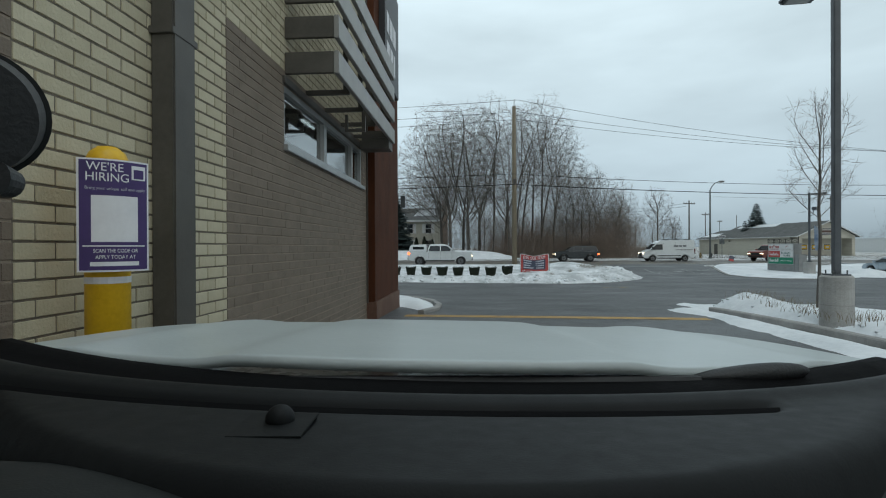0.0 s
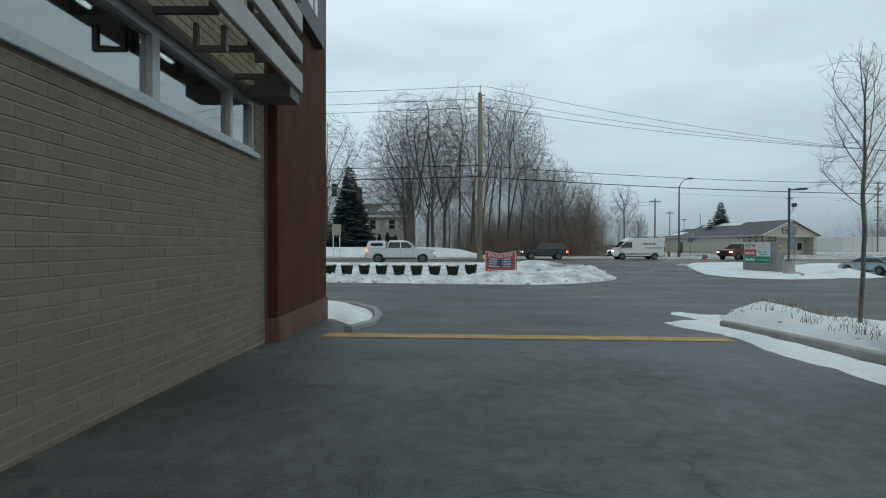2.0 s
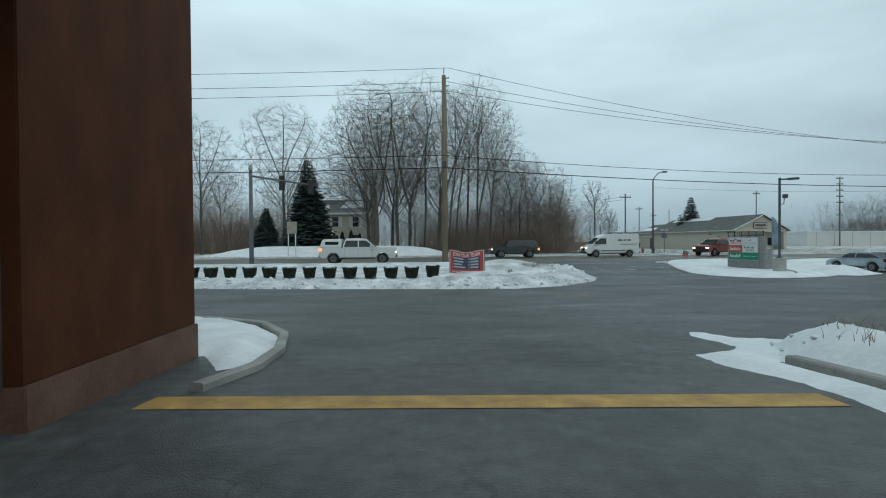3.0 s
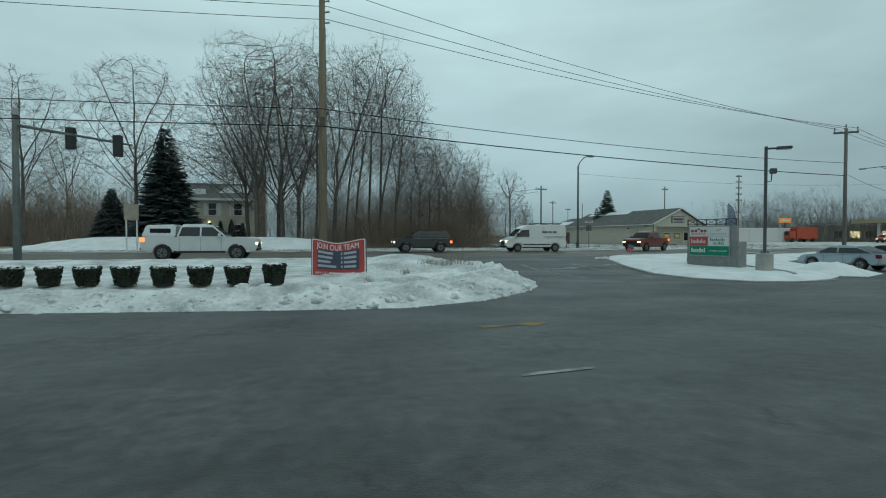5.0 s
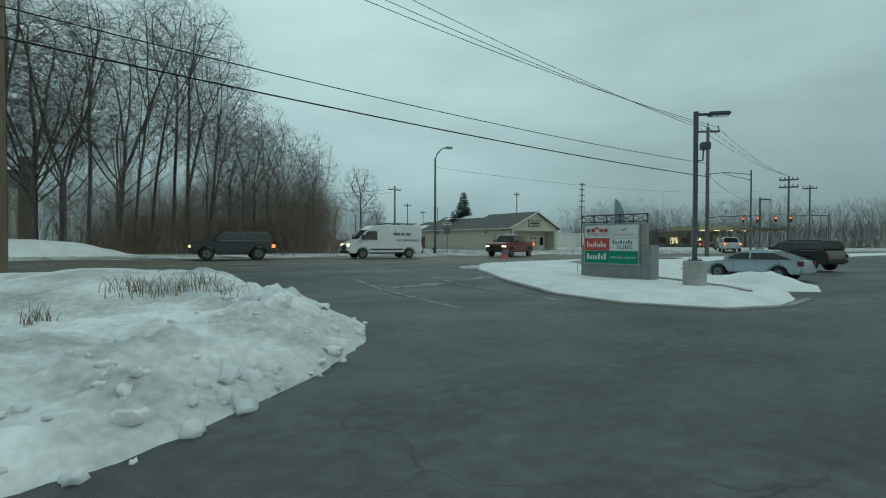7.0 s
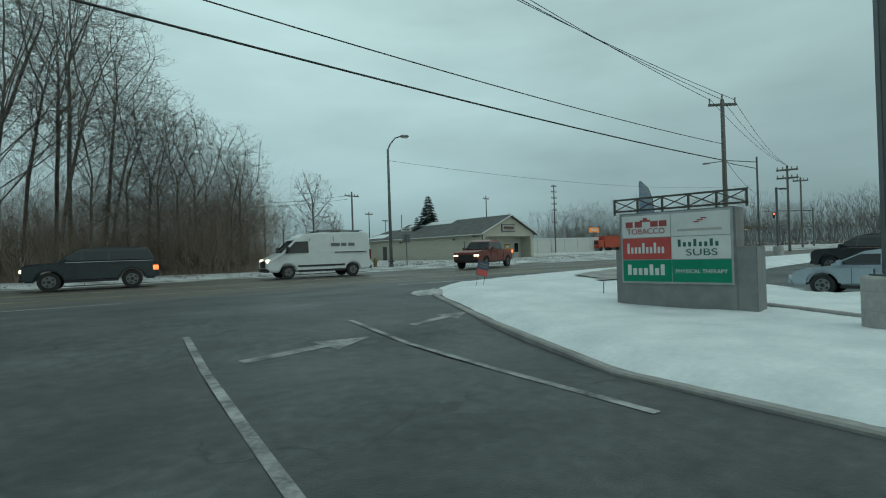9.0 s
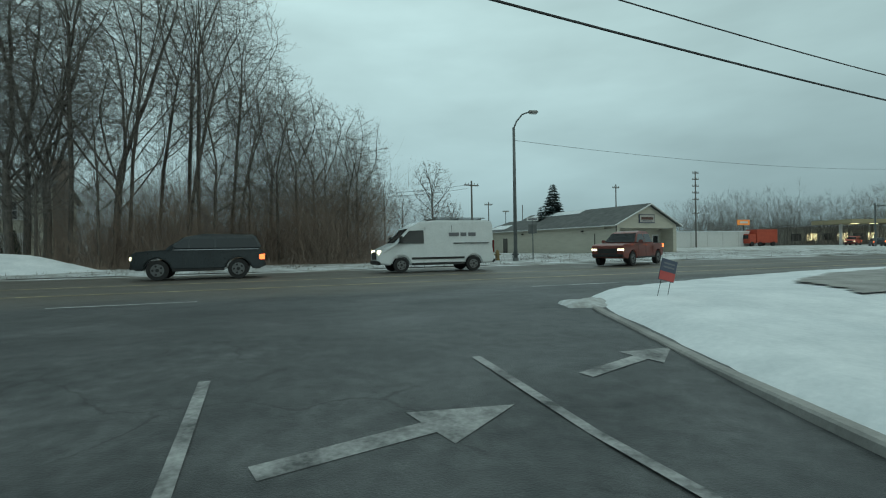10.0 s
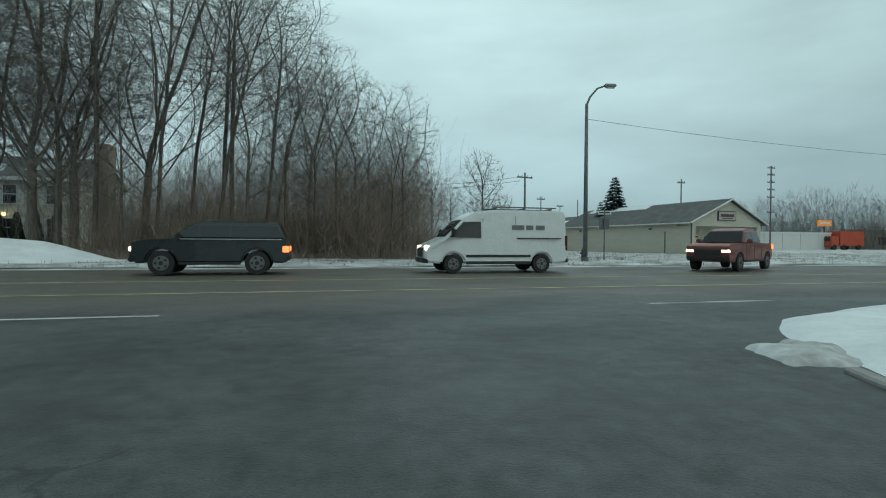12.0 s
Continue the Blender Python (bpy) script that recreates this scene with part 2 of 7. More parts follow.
def salted(m, y0, y1, col):
    """Brown road salt dried on the lanes beyond y0, with an uneven border."""
    n, l = m.node_tree.nodes, m.node_tree.links
    b = n["Principled BSDF"]
    was = b.inputs["Base Color"].links[0].from_socket
    g, sp, nz, ad, rg, mx = n.new("ShaderNodeNewGeometry"), n.new("ShaderNodeSeparateXYZ"), n.new("ShaderNodeTexNoise"), n.new("ShaderNodeMath"), n.new("ShaderNodeMapRange"), n.new("ShaderNodeMix")
    nz.inputs["Scale"].default_value, nz.inputs["Detail"].default_value = 0.35, 6
    ad.operation = "MULTIPLY_ADD"
    ad.inputs[1].default_value = 4.0
    rg.inputs["From Min"].default_value, rg.inputs["From Max"].default_value, rg.inputs["To Max"].default_value = y0 + 2.0, y1 + 2.0, 0.75
    mx.data_type, mx.blend_type = "RGBA", "MIX"
    mx.inputs[7].default_value = (*col, 1)
    l.new(g.outputs["Position"], sp.inputs[0]), l.new(g.outputs["Position"], nz.inputs["Vector"])
    l.new(nz.outputs["Fac"], ad.inputs[0]), l.new(sp.outputs["Y"], ad.inputs[2])
    l.new(ad.outputs[0], rg.inputs["Value"]), l.new(rg.outputs["Result"], mx.inputs["Factor"])
    l.new(was, mx.inputs[6]), l.new(mx.outputs[2], b.inputs["Base Color"])


M_ROAD = mat("road_asphalt", (0.030, 0.032, 0.034), (0.078, 0.080, 0.082), 0.5, 0.55, 0.5, 55, coords="World")


def damp(m):
    """Damp and drying patches with coarse aggregate: gloss and tone vary over metres and millimetres."""
    n, l = m.node_tree.nodes, m.node_tree.links
    b = n["Principled BSDF"]
    was = b.inputs["Base Color"].links[0].from_socket
    g, mp = n.new("ShaderNodeNewGeometry"), n.new("ShaderNodeMapping")
    mp.inputs["Scale"].default_value = (0.5, 1.0, 1.0)
    mp.inputs["Rotation"].default_value = (0, 0, 0.5)
    patch, grit, rg, r2, r3, mx, mx2 = n.new("ShaderNodeTexNoise"), n.new("ShaderNodeTexNoise"), n.new("ShaderNodeMapRange"), n.new("ShaderNodeMapRange"), n.new("ShaderNodeMapRange"), n.new("ShaderNodeMix"), n.new("ShaderNodeMix")
    patch.inputs["Scale"].default_value, patch.inputs["Detail"].default_value, patch.inputs["Roughness"].default_value = 0.42, 7, 0.62
    grit.inputs["Scale"].default_value, grit.inputs["Detail"].default_value = 130, 2
    rg.inputs["From Min"].default_value, rg.inputs["From Max"].default_value = 0.40, 0.62
    r2.inputs["From Min"].default_value, r2.inputs["From Max"].default_value, r2.inputs["To Min"].default_value, r2.inputs["To Max"].default_value = 0.36, 0.66, 0.46, 0.68
    r3.inputs["From Min"].default_value, r3.inputs["From Max"].default_value, r3.inputs["To Min"].default_value, r3.inputs["To Max"].default_value = 0.3, 0.7, 0.55, 1.5
    mx.data_type, mx.blend_type = "RGBA", "MULTIPLY"
    mx2.data_type, mx2.blend_type = "RGBA", "MULTIPLY"
    mx.inputs["Factor"].default_value = mx2.inputs["Factor"].default_value = 1.0
    tone = n.new("ShaderNodeMapRange")
    tone.inputs["To Min"].default_value, tone.inputs["To Max"].default_value = 0.84, 1.16
    l.new(g.outputs["Position"], mp.inputs["Vector"]), l.new(mp.outputs["Vector"], patch.inputs["Vector"]), l.new(g.outputs["Position"], grit.inputs["Vector"])
    for q in (rg, r2):
        l.new(patch.outputs["Fac"], q.inputs["Value"])
    l.new(grit.outputs["Fac"], r3.inputs["Value"])
    l.new(rg.outputs["Result"], tone.inputs["Value"])
    l.new(was, mx.inputs[6]), l.new(tone.outputs["Result"], mx.inputs[7])
    l.new(mx.outputs[2], mx2.inputs[6]), l.new(r3.outputs["Result"], mx2.inputs[7])
    # coarse mottling and fine cracks
    mott, rm, mx3, vor, warp, vadd, crk, cmask, ck, mx4 = [n.new("ShaderNode" + q) for q in ("TexNoise", "MapRange", "Mix", "TexVoronoi", "TexNoise", "VectorMath", "MapRange", "MapRange", "Math", "Mix")]
    mott.inputs["Scale"].default_value, mott.inputs["Detail"].default_value, mott.inputs["Roughness"].default_value = 4.5, 8, 0.72
    rm.inputs["From Min"].default_value, rm.inputs["From Max"].default_value, rm.inputs["To Min"].default_value, rm.inputs["To Max"].default_value = 0.32, 0.68, 0.72, 1.28
    vor.feature = "DISTANCE_TO_EDGE"
    vor.inputs["Scale"].default_value = 0.24
    warp.inputs["Scale"].default_value, warp.inputs["Detail"].default_value = 0.9, 6
    vadd.operation = "MULTIPLY_ADD"
    vadd.inputs[1].default_value = (2.2, 2.2, 0)
    crk.inputs["From Min"].default_value, crk.inputs["From Max"].default_value, crk.inputs["To Min"].default_value, crk.inputs["To Max"].default_value = 0.002, 0.009, 0.55, 0.0
    cmask.inputs["From Min"].default_value, cmask.inputs["From Max"].default_value = 0.46, 0.56
    ck.operation = "MULTIPLY"
    for q in (mx3, mx4):
        q.data_type = "RGBA"
    mx3.blend_type = "MULTIPLY"
    mx3.inputs["Factor"].default_value = 1.0
    mx4.inputs[7].default_value = (0.012, 0.012, 0.012, 1)
    l.new(g.outputs["Position"], mott.inputs["Vector"]), l.new(mott.outputs["Fac"], rm.inputs["Value"])
    l.new(mx2.outputs[2], mx3.inputs[6]), l.new(rm.outputs["Result"], mx3.inputs[7])
    l.new(g.outputs["Position"], warp.inputs["Vector"])
    l.new(warp.outputs["Color"], vadd.inputs[0]), l.new(g.outputs["Position"], vadd.inputs[2])
    l.new(vadd.outputs["Vector"], vor.inputs["Vector"])
    l.new(vor.outputs["Distance"], crk.inputs["Value"]), l.new(patch.outputs["Fac"], cmask.inputs["Value"])
    l.new(crk.outputs["Result"], ck.inputs[0]), l.new(cmask.outputs["Result"], ck.inputs[1])
    l.new(ck.outputs[0], mx4.inputs["Factor"]), l.new(mx3.outputs[2], mx4.inputs[6])
    l.new(mx4.outputs[2], b.inputs["Base Color"])
    l.new(r2.outputs["Result"], b.inputs["Roughness"])


damp(M_ASPHALT), damp(M_ROAD)
salted(M_ROAD, 51.5, 54.0, (0.112, 0.098, 0.080))


def paint(name, col, rough=0.3):
    c2 = tuple(min(1, c * 1.12 + 0.004) for c in col)
    return mat(name, col, c2, 2.0, rough, coat=0.5)


P_WHITE = paint("white_car_paint", (0.62, 0.65, 0.66), 0.28)
P_BLUE = paint("pale_blue_car_paint", (0.34, 0.40, 0.45))
P_DARK = paint("dark_teal_car_paint", (0.011, 0.017, 0.021))
P_RED = paint("dull_red_car_paint", (0.17, 0.038, 0.026), 0.45)
P_BLACK = paint("black_car_paint", (0.026, 0.029, 0.032))
M_DASH = mat("dash_vinyl", (0.006, 0.007, 0.0075), (0.010, 0.011, 0.0115), 5, 0.6, 0.07, 420, spec=0.22)
M_DASHGREY = mat("grey_dash_panel", (0.013, 0.0145, 0.0145), (0.020, 0.022, 0.022), 4, 0.6, 0.07, 420, spec=0.25)


# ---- helpers of this place ----
RISE = 0.4  # how far the ground by the restaurant stands above the lot


def ground_z(x, y):
    """Height of the ground: it falls from the restaurant to a flat lot, then rises gently to the road and its far verge."""
    s0 = np.clip((np.asarray(y, float) - 5.0) / 17.0, 0, 1)
    s = np.clip((np.asarray(y, float) - 34.5) / 5.5, 0, 1)
    z = 0.27 * s * s * (3 - 2 * s)
    s2 = np.clip((np.asarray(y, float) - 54.0) / 6.0, 0, 1)
    return z + 0.12 * s2 * s2 * (3 - 2 * s2) + RISE * (1 - s0 * s0 * (3 - 2 * s0))


def hash2(ix, iy, seed):
    v = np.sin(ix * 127.1 + iy * 311.7 + seed * 74.7) * 43758.5453
    return v - np.floor(v)


def vnoise(x, y, seed=0):
    ix, iy = np.floor(x), np.floor(y)
    fx, fy = x - ix, y - iy
    fx, fy = fx * fx * (3 - 2 * fx), fy * fy * (3 - 2 * fy)
    a, b = hash2(ix, iy, seed), hash2(ix + 1, iy, seed)
    c, d = hash2(ix, iy + 1, seed), hash2(ix + 1, iy + 1, seed)
    return (a * (1 - fx) + b * fx) * (1 - fy) + (c * (1 - fx) + d * fx) * fy


def fbm(x, y, seed=0, octaves=4):
    total, amp = 0, 0.5
    for k in range(octaves):
        total = total + amp * (vnoise(x * 2 ** k, y * 2 ** k, seed + k * 7) - 0.5)
        amp *= 0.5
    return total


def raw(name, verts, faces, material, parent=None, smooth=False, label=""):
    me = bpy.data.meshes.new(name)
    me.from_pydata([tuple(map(float, v)) for v in verts], [], [tuple(map(int, f)) for f in faces])
    me.materials.append(material)
    if smooth:
        me.polygons.foreach_set("use_smooth", [True] * len(me.polygons))
    me.update()
    ob = new(name, me)
    ob.parent = parent
    return tagged(ob, label)


def part(name, bm, material, parent, label="", smooth=False, crease=0):
    me = bpy.data.meshes.new(name)
    bmesh.ops.recalc_face_normals(bm, faces=bm.faces)
    bm.to_mesh(me)
    bm.free()
    me.materials.append(material)
    if smooth or crease:
        me.polygons.foreach_set("use_smooth", [True] * len(me.polygons))
    if crease:
        me.set_sharp_from_angle(angle=radians(crease))
    ob = new(name, me)
    ob.parent = parent
    return tagged(ob, label)


def thing(name, label, category, x=0, y=0, z=0, heading=0, group="", kind=""):
    ob = new(name)
    ob.empty_display_size = 0.2
    ob.matrix_basis = pose(x, y, z, 0, 0, heading)
    return tagged(ob, label, category, group, kind)


def box(x0, x1, y0, y1, z0, z1, bevel=0.0, bm=None):
    made = bm is None
    bm = bm or bmesh.new()
    vs = bmesh.ops.create_cube(bm, size=1)["verts"]
    for v in vs:
        v.co = ((x0 + x1) / 2 + v.co.x * (x1 - x0), (y0 + y1) / 2 + v.co.y * (y1 - y0), (z0 + z1) / 2 + v.co.z * (z1 - z0))
    if bevel and made:
        bmesh.ops.bevel(bm, geom=bm.edges[:], offset=bevel, segments=2, affect="EDGES")
    return bm


def tube(p0, p1, r0, r1=None, n=10, bm=None):
    bm = bm or bmesh.new()
    r1 = r0 if r1 is None else r1
    p0, p1 = Vector(p0), Vector(p1)
    q = (p1 - p0).to_track_quat("Z", "Y").to_matrix()
    rings = []
    for p, r in ((p0, r0), (p1, r1)):
        rings.append([bm.verts.new(p + q @ Vector((r * math.cos(a), r * math.sin(a), 0))) for a in [2 * math.pi * k / n for k in range(n)]])
    for k in range(n):
        bm.faces.new((rings[0][k], rings[0][(k + 1) % n], rings[1][(k + 1) % n], rings[1][k]))
    bm.faces.new(rings[0][::-1])
    bm.faces.new(rings[1])
    return bm


def bent_tube(points, r, n=8, r_end=None):
    bm = bmesh.new()
    r_end = r if r_end is None else r_end
    last = None
    pts = [Vector(p) for p in points]
    for i, p in enumerate(pts):
        way = (pts[min(i + 1, len(pts) - 1)] - pts[max(i - 1, 0)]).normalized()
        q = way.to_track_quat("Z", "Y").to_matrix()
        rr = r + (r_end - r) * i / (len(pts) - 1)
        ring = [bm.verts.new(p + q @ Vector((rr * math.cos(a), rr * math.sin(a), 0))) for a in [2 * math.pi * k / n for k in range(n)]]
        if last:
            for k in range(n):
                bm.faces.new((last[k], last[(k + 1) % n], ring[(k + 1) % n], ring[k]))
        else:
            bm.faces.new(ring[::-1])
        last = ring
    bm.faces.new(last)
    return bm


def prism(outline, y0, y1, bevel=0.0, inset=0.0, inset_from=99.0):
    """A side outline in x and z, drawn out from y0 to y1; above inset_from the sides lean in."""
    bm = bmesh.new()
    rows = []
    for y in (y0, y1):
        s = 1 if y > 0 else -1
        rows.append([bm.verts.new((x, y - s * inset * max(0, z - inset_from), z)) for x, z in outline])
    n = len(outline)
    bm.faces.new(rows[0])
    bm.faces.new(rows[1][::-1])
    for k in range(n):
        bm.faces.new((rows[0][k], rows[0][(k + 1) % n], rows[1][(k + 1) % n], rows[1][k]))
    bmesh.ops.recalc_face_normals(bm, faces=bm.faces)
    if bevel:
        edges = [ed for ed in bm.edges if len(ed.link_faces) == 2 and ed.calc_face_angle(0) > 0.5]
        bmesh.ops.bevel(bm, geom=edges, offset=bevel, segments=2, affect="EDGES", clamp_overlap=True)
    return bm


def lettering(text, size, material, parent, m, name="lettering", depth=0.002, width=None):
    cu = bpy.data.curves.new(name, "FONT")
    cu.body, cu.size, cu.extrude, cu.align_x, cu.align_y = text, size, depth, "CENTER", "CENTER"
    tmp = bpy.data.objects.new("tmp", cu)
    scene.collection.objects.link(tmp)
    me = bpy.data.meshes.new_from_object(tmp.evaluated_get(bpy.context.evaluated_depsgraph_get()))
    bpy.data.objects.remove(tmp)
    me.materials.clear()
    me.materials.append(material)
    xs = [v.co.x for v in me.vertices]
    if width and xs:
        k = width / (max(xs) - min(xs))
        for v in me.vertices:
            v.co.x *= k
    ob = new(name, me)
    ob.parent = parent
    ob.matrix_basis = m
    return ob


def inside_distance(px, py, poly):
    """Distance to a closed outline, positive inside it."""
    best = np.full(px.shape, 1e9)
    inner = np.zeros(px.shape, bool)
    n = len(poly)
    for k in range(n):
        (ax, ay), (bx, by) = poly[k], poly[(k + 1) % n]
        dx, dy = bx - ax, by - ay
        t = np.clip(((px - ax) * dx + (py - ay) * dy) / (dx * dx + dy * dy + 1e-12), 0, 1)
        best = np.minimum(best, np.hypot(px - ax - t * dx, py - ay - t * dy))
        cross = ((ay > py) != (by > py)) & (px < dx * (py - ay) / (dy + 1e-12) + ax)
        inner ^= cross
    return np.where(inner, best, -best)


def sheet(name, poly, height, material, step=0.3, skirt=0.25, smooth=True):
    """A sheet over an outline; height(x, y, d) is its lift above the ground at d metres inside the edge."""
    xs = np.arange(min(p[0] for p in poly) - skirt, max(p[0] for p in poly) + skirt + step, step)
    ys = np.arange(min(p[1] for p in poly) - skirt, max(p[1] for p in poly) + skirt + step, step)
    gx, gy = np.meshgrid(xs, ys)
    d = inside_distance(gx, gy, poly)
    z = ground_z(gx, gy) + height(gx, gy, d)
    keep = (d[:-1, :-1] > -skirt) & (d[1:, :-1] > -skirt) & (d[:-1, 1:] > -skirt) & (d[1:, 1:] > -skirt)
    w = len(xs)
    r, c = np.nonzero(keep)
    a = r * w + c
    faces = np.stack([a, a + 1, a + w + 1, a + w], 1)
    used, back = np.unique(faces, return_inverse=True)
    verts = np.stack([gx.ravel(), gy.ravel(), z.ravel()], 1)[used]
    return raw(name, verts, back.reshape(-1, 4), material, smooth=smooth)


# ---- ground, lot, road and snow ----
def grid_ground():
    xs = np.unique(np.concatenate([np.arange(-60, 130, 6.0), np.arange(-400, -59, 40.0), np.arange(130, 1001, 60.0), [-1500, 2000]]))
    ys = np.unique(np.concatenate([np.arange(-12, 84, 1.5), np.arange(84, 160, 12.0), np.arange(160, 1000, 80.0), [-60, -30, 2500]]))
    gx, gy = np.meshgrid(xs, ys)
    z = ground_z(gx, gy) - 0.02
    w = len(xs)
    r, c = np.nonzero(np.ones((len(ys) - 1, len(xs) - 1), bool))
    a = r * w + c
    return raw("ground", np.stack([gx.ravel(), gy.ravel(), z.ravel()], 1), np.stack([a, a + 1, a + w + 1, a + w], 1), M_VERGE, smooth=True)


tagged(grid_ground(), "snow-dusted winter grass ground", "ground", kind="structure")
lot = sheet("parking_lot", [(-14, -14), (60, -14), (60, 44), (-40, 44), (-40, 24), (-14, 24)], lambda x, y, d: 0.0 * x, M_ASPHALT, 0.75, 0.2)
tagged(lot, "damp dark grey asphalt parking lot", "parking lot", kind="structure")
road = sheet("road", [(-160, 40.5), (240, 40.5), (240, 56.5), (-160, 56.5)], lambda x, y, d: np.where(d < 1.2, -0.012, 0.005), M_ROAD, 0.75, 0.1)
tagged(road, "wet worn five-lane asphalt road", "road", kind="structure")


def stripe(name, x0, y0, x1, y1, width, material, lift=0.006):
    n = max(1, int(math.hypot(x1 - x0, y1 - y0) / 2.0))
    ux, uy = (x1 - x0) / math.hypot(x1 - x0, y1 - y0), (y1 - y0) / math.hypot(x1 - x0, y1 - y0)
    verts, faces = [], []
    for k in range(n + 1):
        px, py = x0 + (x1 - x0) * k / n, y0 + (y1 - y0) * k / n
        for s in (-1, 1):
            qx, qy = px - s * uy * width / 2, py + s * ux * width / 2
            verts.append((qx, qy, float(ground_z(qx, qy)) + lift))
    for k in range(n):
        a = 2 * k
        faces.append((a, a + 1, a + 3, a + 2))
    return tagged(raw(name, verts, faces, material), "", "", kind="structure")


def markings():
    made = []
    for y in (47.4, 50.6):
        made.append(stripe("yellow_lane_line", -160, y, 240, y, 0.15, M_LANEYELLOW, 0.011))
    for k in range(-9, 16):
        for y in (44.2, 53.7):
            x = 8.5 + k * 10.3
            made.append(stripe("white_lane_dash", x, y, x + 2.6, y, 0.12, M_LANEWHITE, 0.011))
    made.append(stripe("yellow_stop_line", -1.55, 11.2, 4.7, 10.75, 0.42, M_YELLOWLINE))
    made.append(stripe("white_lane_line", 11.9, 37.6, 11.87, 31.3, 0.10, M_WHITELINE))
    made.append(stripe("white_lane_line", 14.5, 37.6, 14.63, 31.6, 0.10, M_WHITELINE))
    for ob in made:
        tagged(ob, "worn painted line on the asphalt", "road marking", kind="structure")


markings()


def arrow(x, y, heading, size, material):
    outline = [(-0.10, -1.0), (0.10, -1.0), (0.10, 0.2), (0.32, 0.2), (0, 1.0), (-0.32, 0.2), (-0.10, 0.2)]
    a = radians(heading)
    verts = [(x + size * (px * math.cos(a) - py * math.sin(a)), y + size * (px * math.sin(a) + py * math.cos(a)), 0) for px, py in outline]
    verts = [(vx, vy, float(ground_z(vx, vy)) + 0.006) for vx, vy, _ in verts]
    ob = raw("painted_arrow", verts, [tuple(range(7))], material)
    return tagged(ob, "worn painted turn arrow on the asphalt", "road marking", kind="structure")


arrow(6.1, 22.9, -82, 0.65, M_WORNYELLOW)
stripe("white_lane_dash", 5.0, 19.95, 5.9, 20.08, 0.10, M_WHITELINE)
arrow(13.3, 36.0, -75, 1.0, M_WHITELINE)
arrow(16.0, 37.0, -70, 0.8, M_WHITELINE)


def kerb(name, points, width=0.16, height=0.15):
    """A kerb along a line of points, with a rounded top edge."""
    sec = [(-width / 2, -0.05), (-width / 2, height - 0.02), (-width / 2 + 0.02, height), (width / 2 - 0.02, height), (width / 2, height - 0.02), (width / 2, -0.05)]
    verts, faces = [], []
    m = len(sec)
    for i, (x, y) in enumerate(points):
        ax, ay = points[max(0, i - 1)]
        bx, by = points[min(len(points) - 1, i + 1)]
        ln = math.hypot(bx - ax, by - ay)
        nx, ny = -(by - ay) / ln, (bx - ax) / ln
        for s, h in sec:
            verts.append((x + nx * s, y + ny * s, float(ground_z(x, y)) + h))
        if i:
            for k in range(m - 1):
                a = (i - 1) * m + k
                faces.append((a, a + 1, a + m + 1, a + m))
    faces.append(tuple(range(m)))
    faces.append(tuple(range(len(verts) - m, len(verts)))[::-1])
    return tagged(raw(name, verts, faces, M_KERB), "grey concrete kerb edging the snow", "kerb", kind="structure")


# snow bank of the long island in front of the road
BANK = [(-45, 30.5), (-20, 28.2), (-8, 27.0), (-3, 26.2), (2.3, 25.5), (4.6, 25.3), (6.5, 26.1), (8.0, 27.5), (9.0, 28.9), (9.5, 30.3), (9.2, 32.5), (8.9, 35), (8.6, 39.4), (7.0, 40.4), (-45, 40.6)]


def bank_height(x, y, d):
    """Flat snow behind, a plowed ridge of broken lumps in front, a heap near the drive."""
    base = np.where(d < 0, 0.35 * d, 0.20 * np.clip(d / 0.7, 0, 1) ** 0.6)
    front = np.clip((33.0 - y) / 3.0, 0, 1) + 0.8 * np.clip((x - 6.5) / 2.0, 0, 1)
    front = np.clip(front, 0, 1)
    ridge = np.exp(-((d - 1.15 - 0.7 * fbm(x * 0.4, y * 0.4, 2)) / 0.75) ** 2) * front
    lump = np.clip(0.35 + 3.4 * fbm(x * 0.75 + 9, y * 0.75, 3, 3), 0, 1.5)
    clod = np.clip(0.32 - 2.2 * np.abs(fbm(x * 1.5, y * 1.5, 17, 3)), 0, 1) + 0.6 * np.clip(0.30 - 2.4 * np.abs(fbm(x * 3.6, y * 3.6, 29, 2)), 0, 1)
    tip = np.clip((x - 0.5) / 4.0, 0, 1)
    heap = 0.62 * np.exp(-(((x - 5.7) / 2.3) ** 2 + ((y - 33.3) / 2.7) ** 2)) + 0.14 * np.exp(-(((x - 7.8) / 1.2) ** 2 + ((y - 30.8) / 1.5) ** 2))
    rough = (0.20 * fbm(x * 2.2, y * 2.2, 11) + 0.14 * fbm(x * 6, y * 6, 5)) * np.clip(d / 0.5, 0, 1)
    trough = -0.12 * np.exp(-((y - 29.0 + 0.14 * x) / 0.6) ** 2) * (x < 2.5)
    up = base + (0.10 + 0.02 * tip) * ridge * lump + clod * ridge * (0.16 + 0.24 * tip) + heap * np.clip(d / 1.2, 0, 1) + trough * np.clip(d, 0, 1) + rough * (0.2 + 0.9 * front * (0.4 + 0.6 * tip))
    return np.where(d < 0, base, up)


bank = sheet("snow_bank", BANK, bank_height, M_BANK, 0.105, 0.3)
tagged(bank, "plowed white snow bank heaped along the planted island", "snow bank", kind="structure")


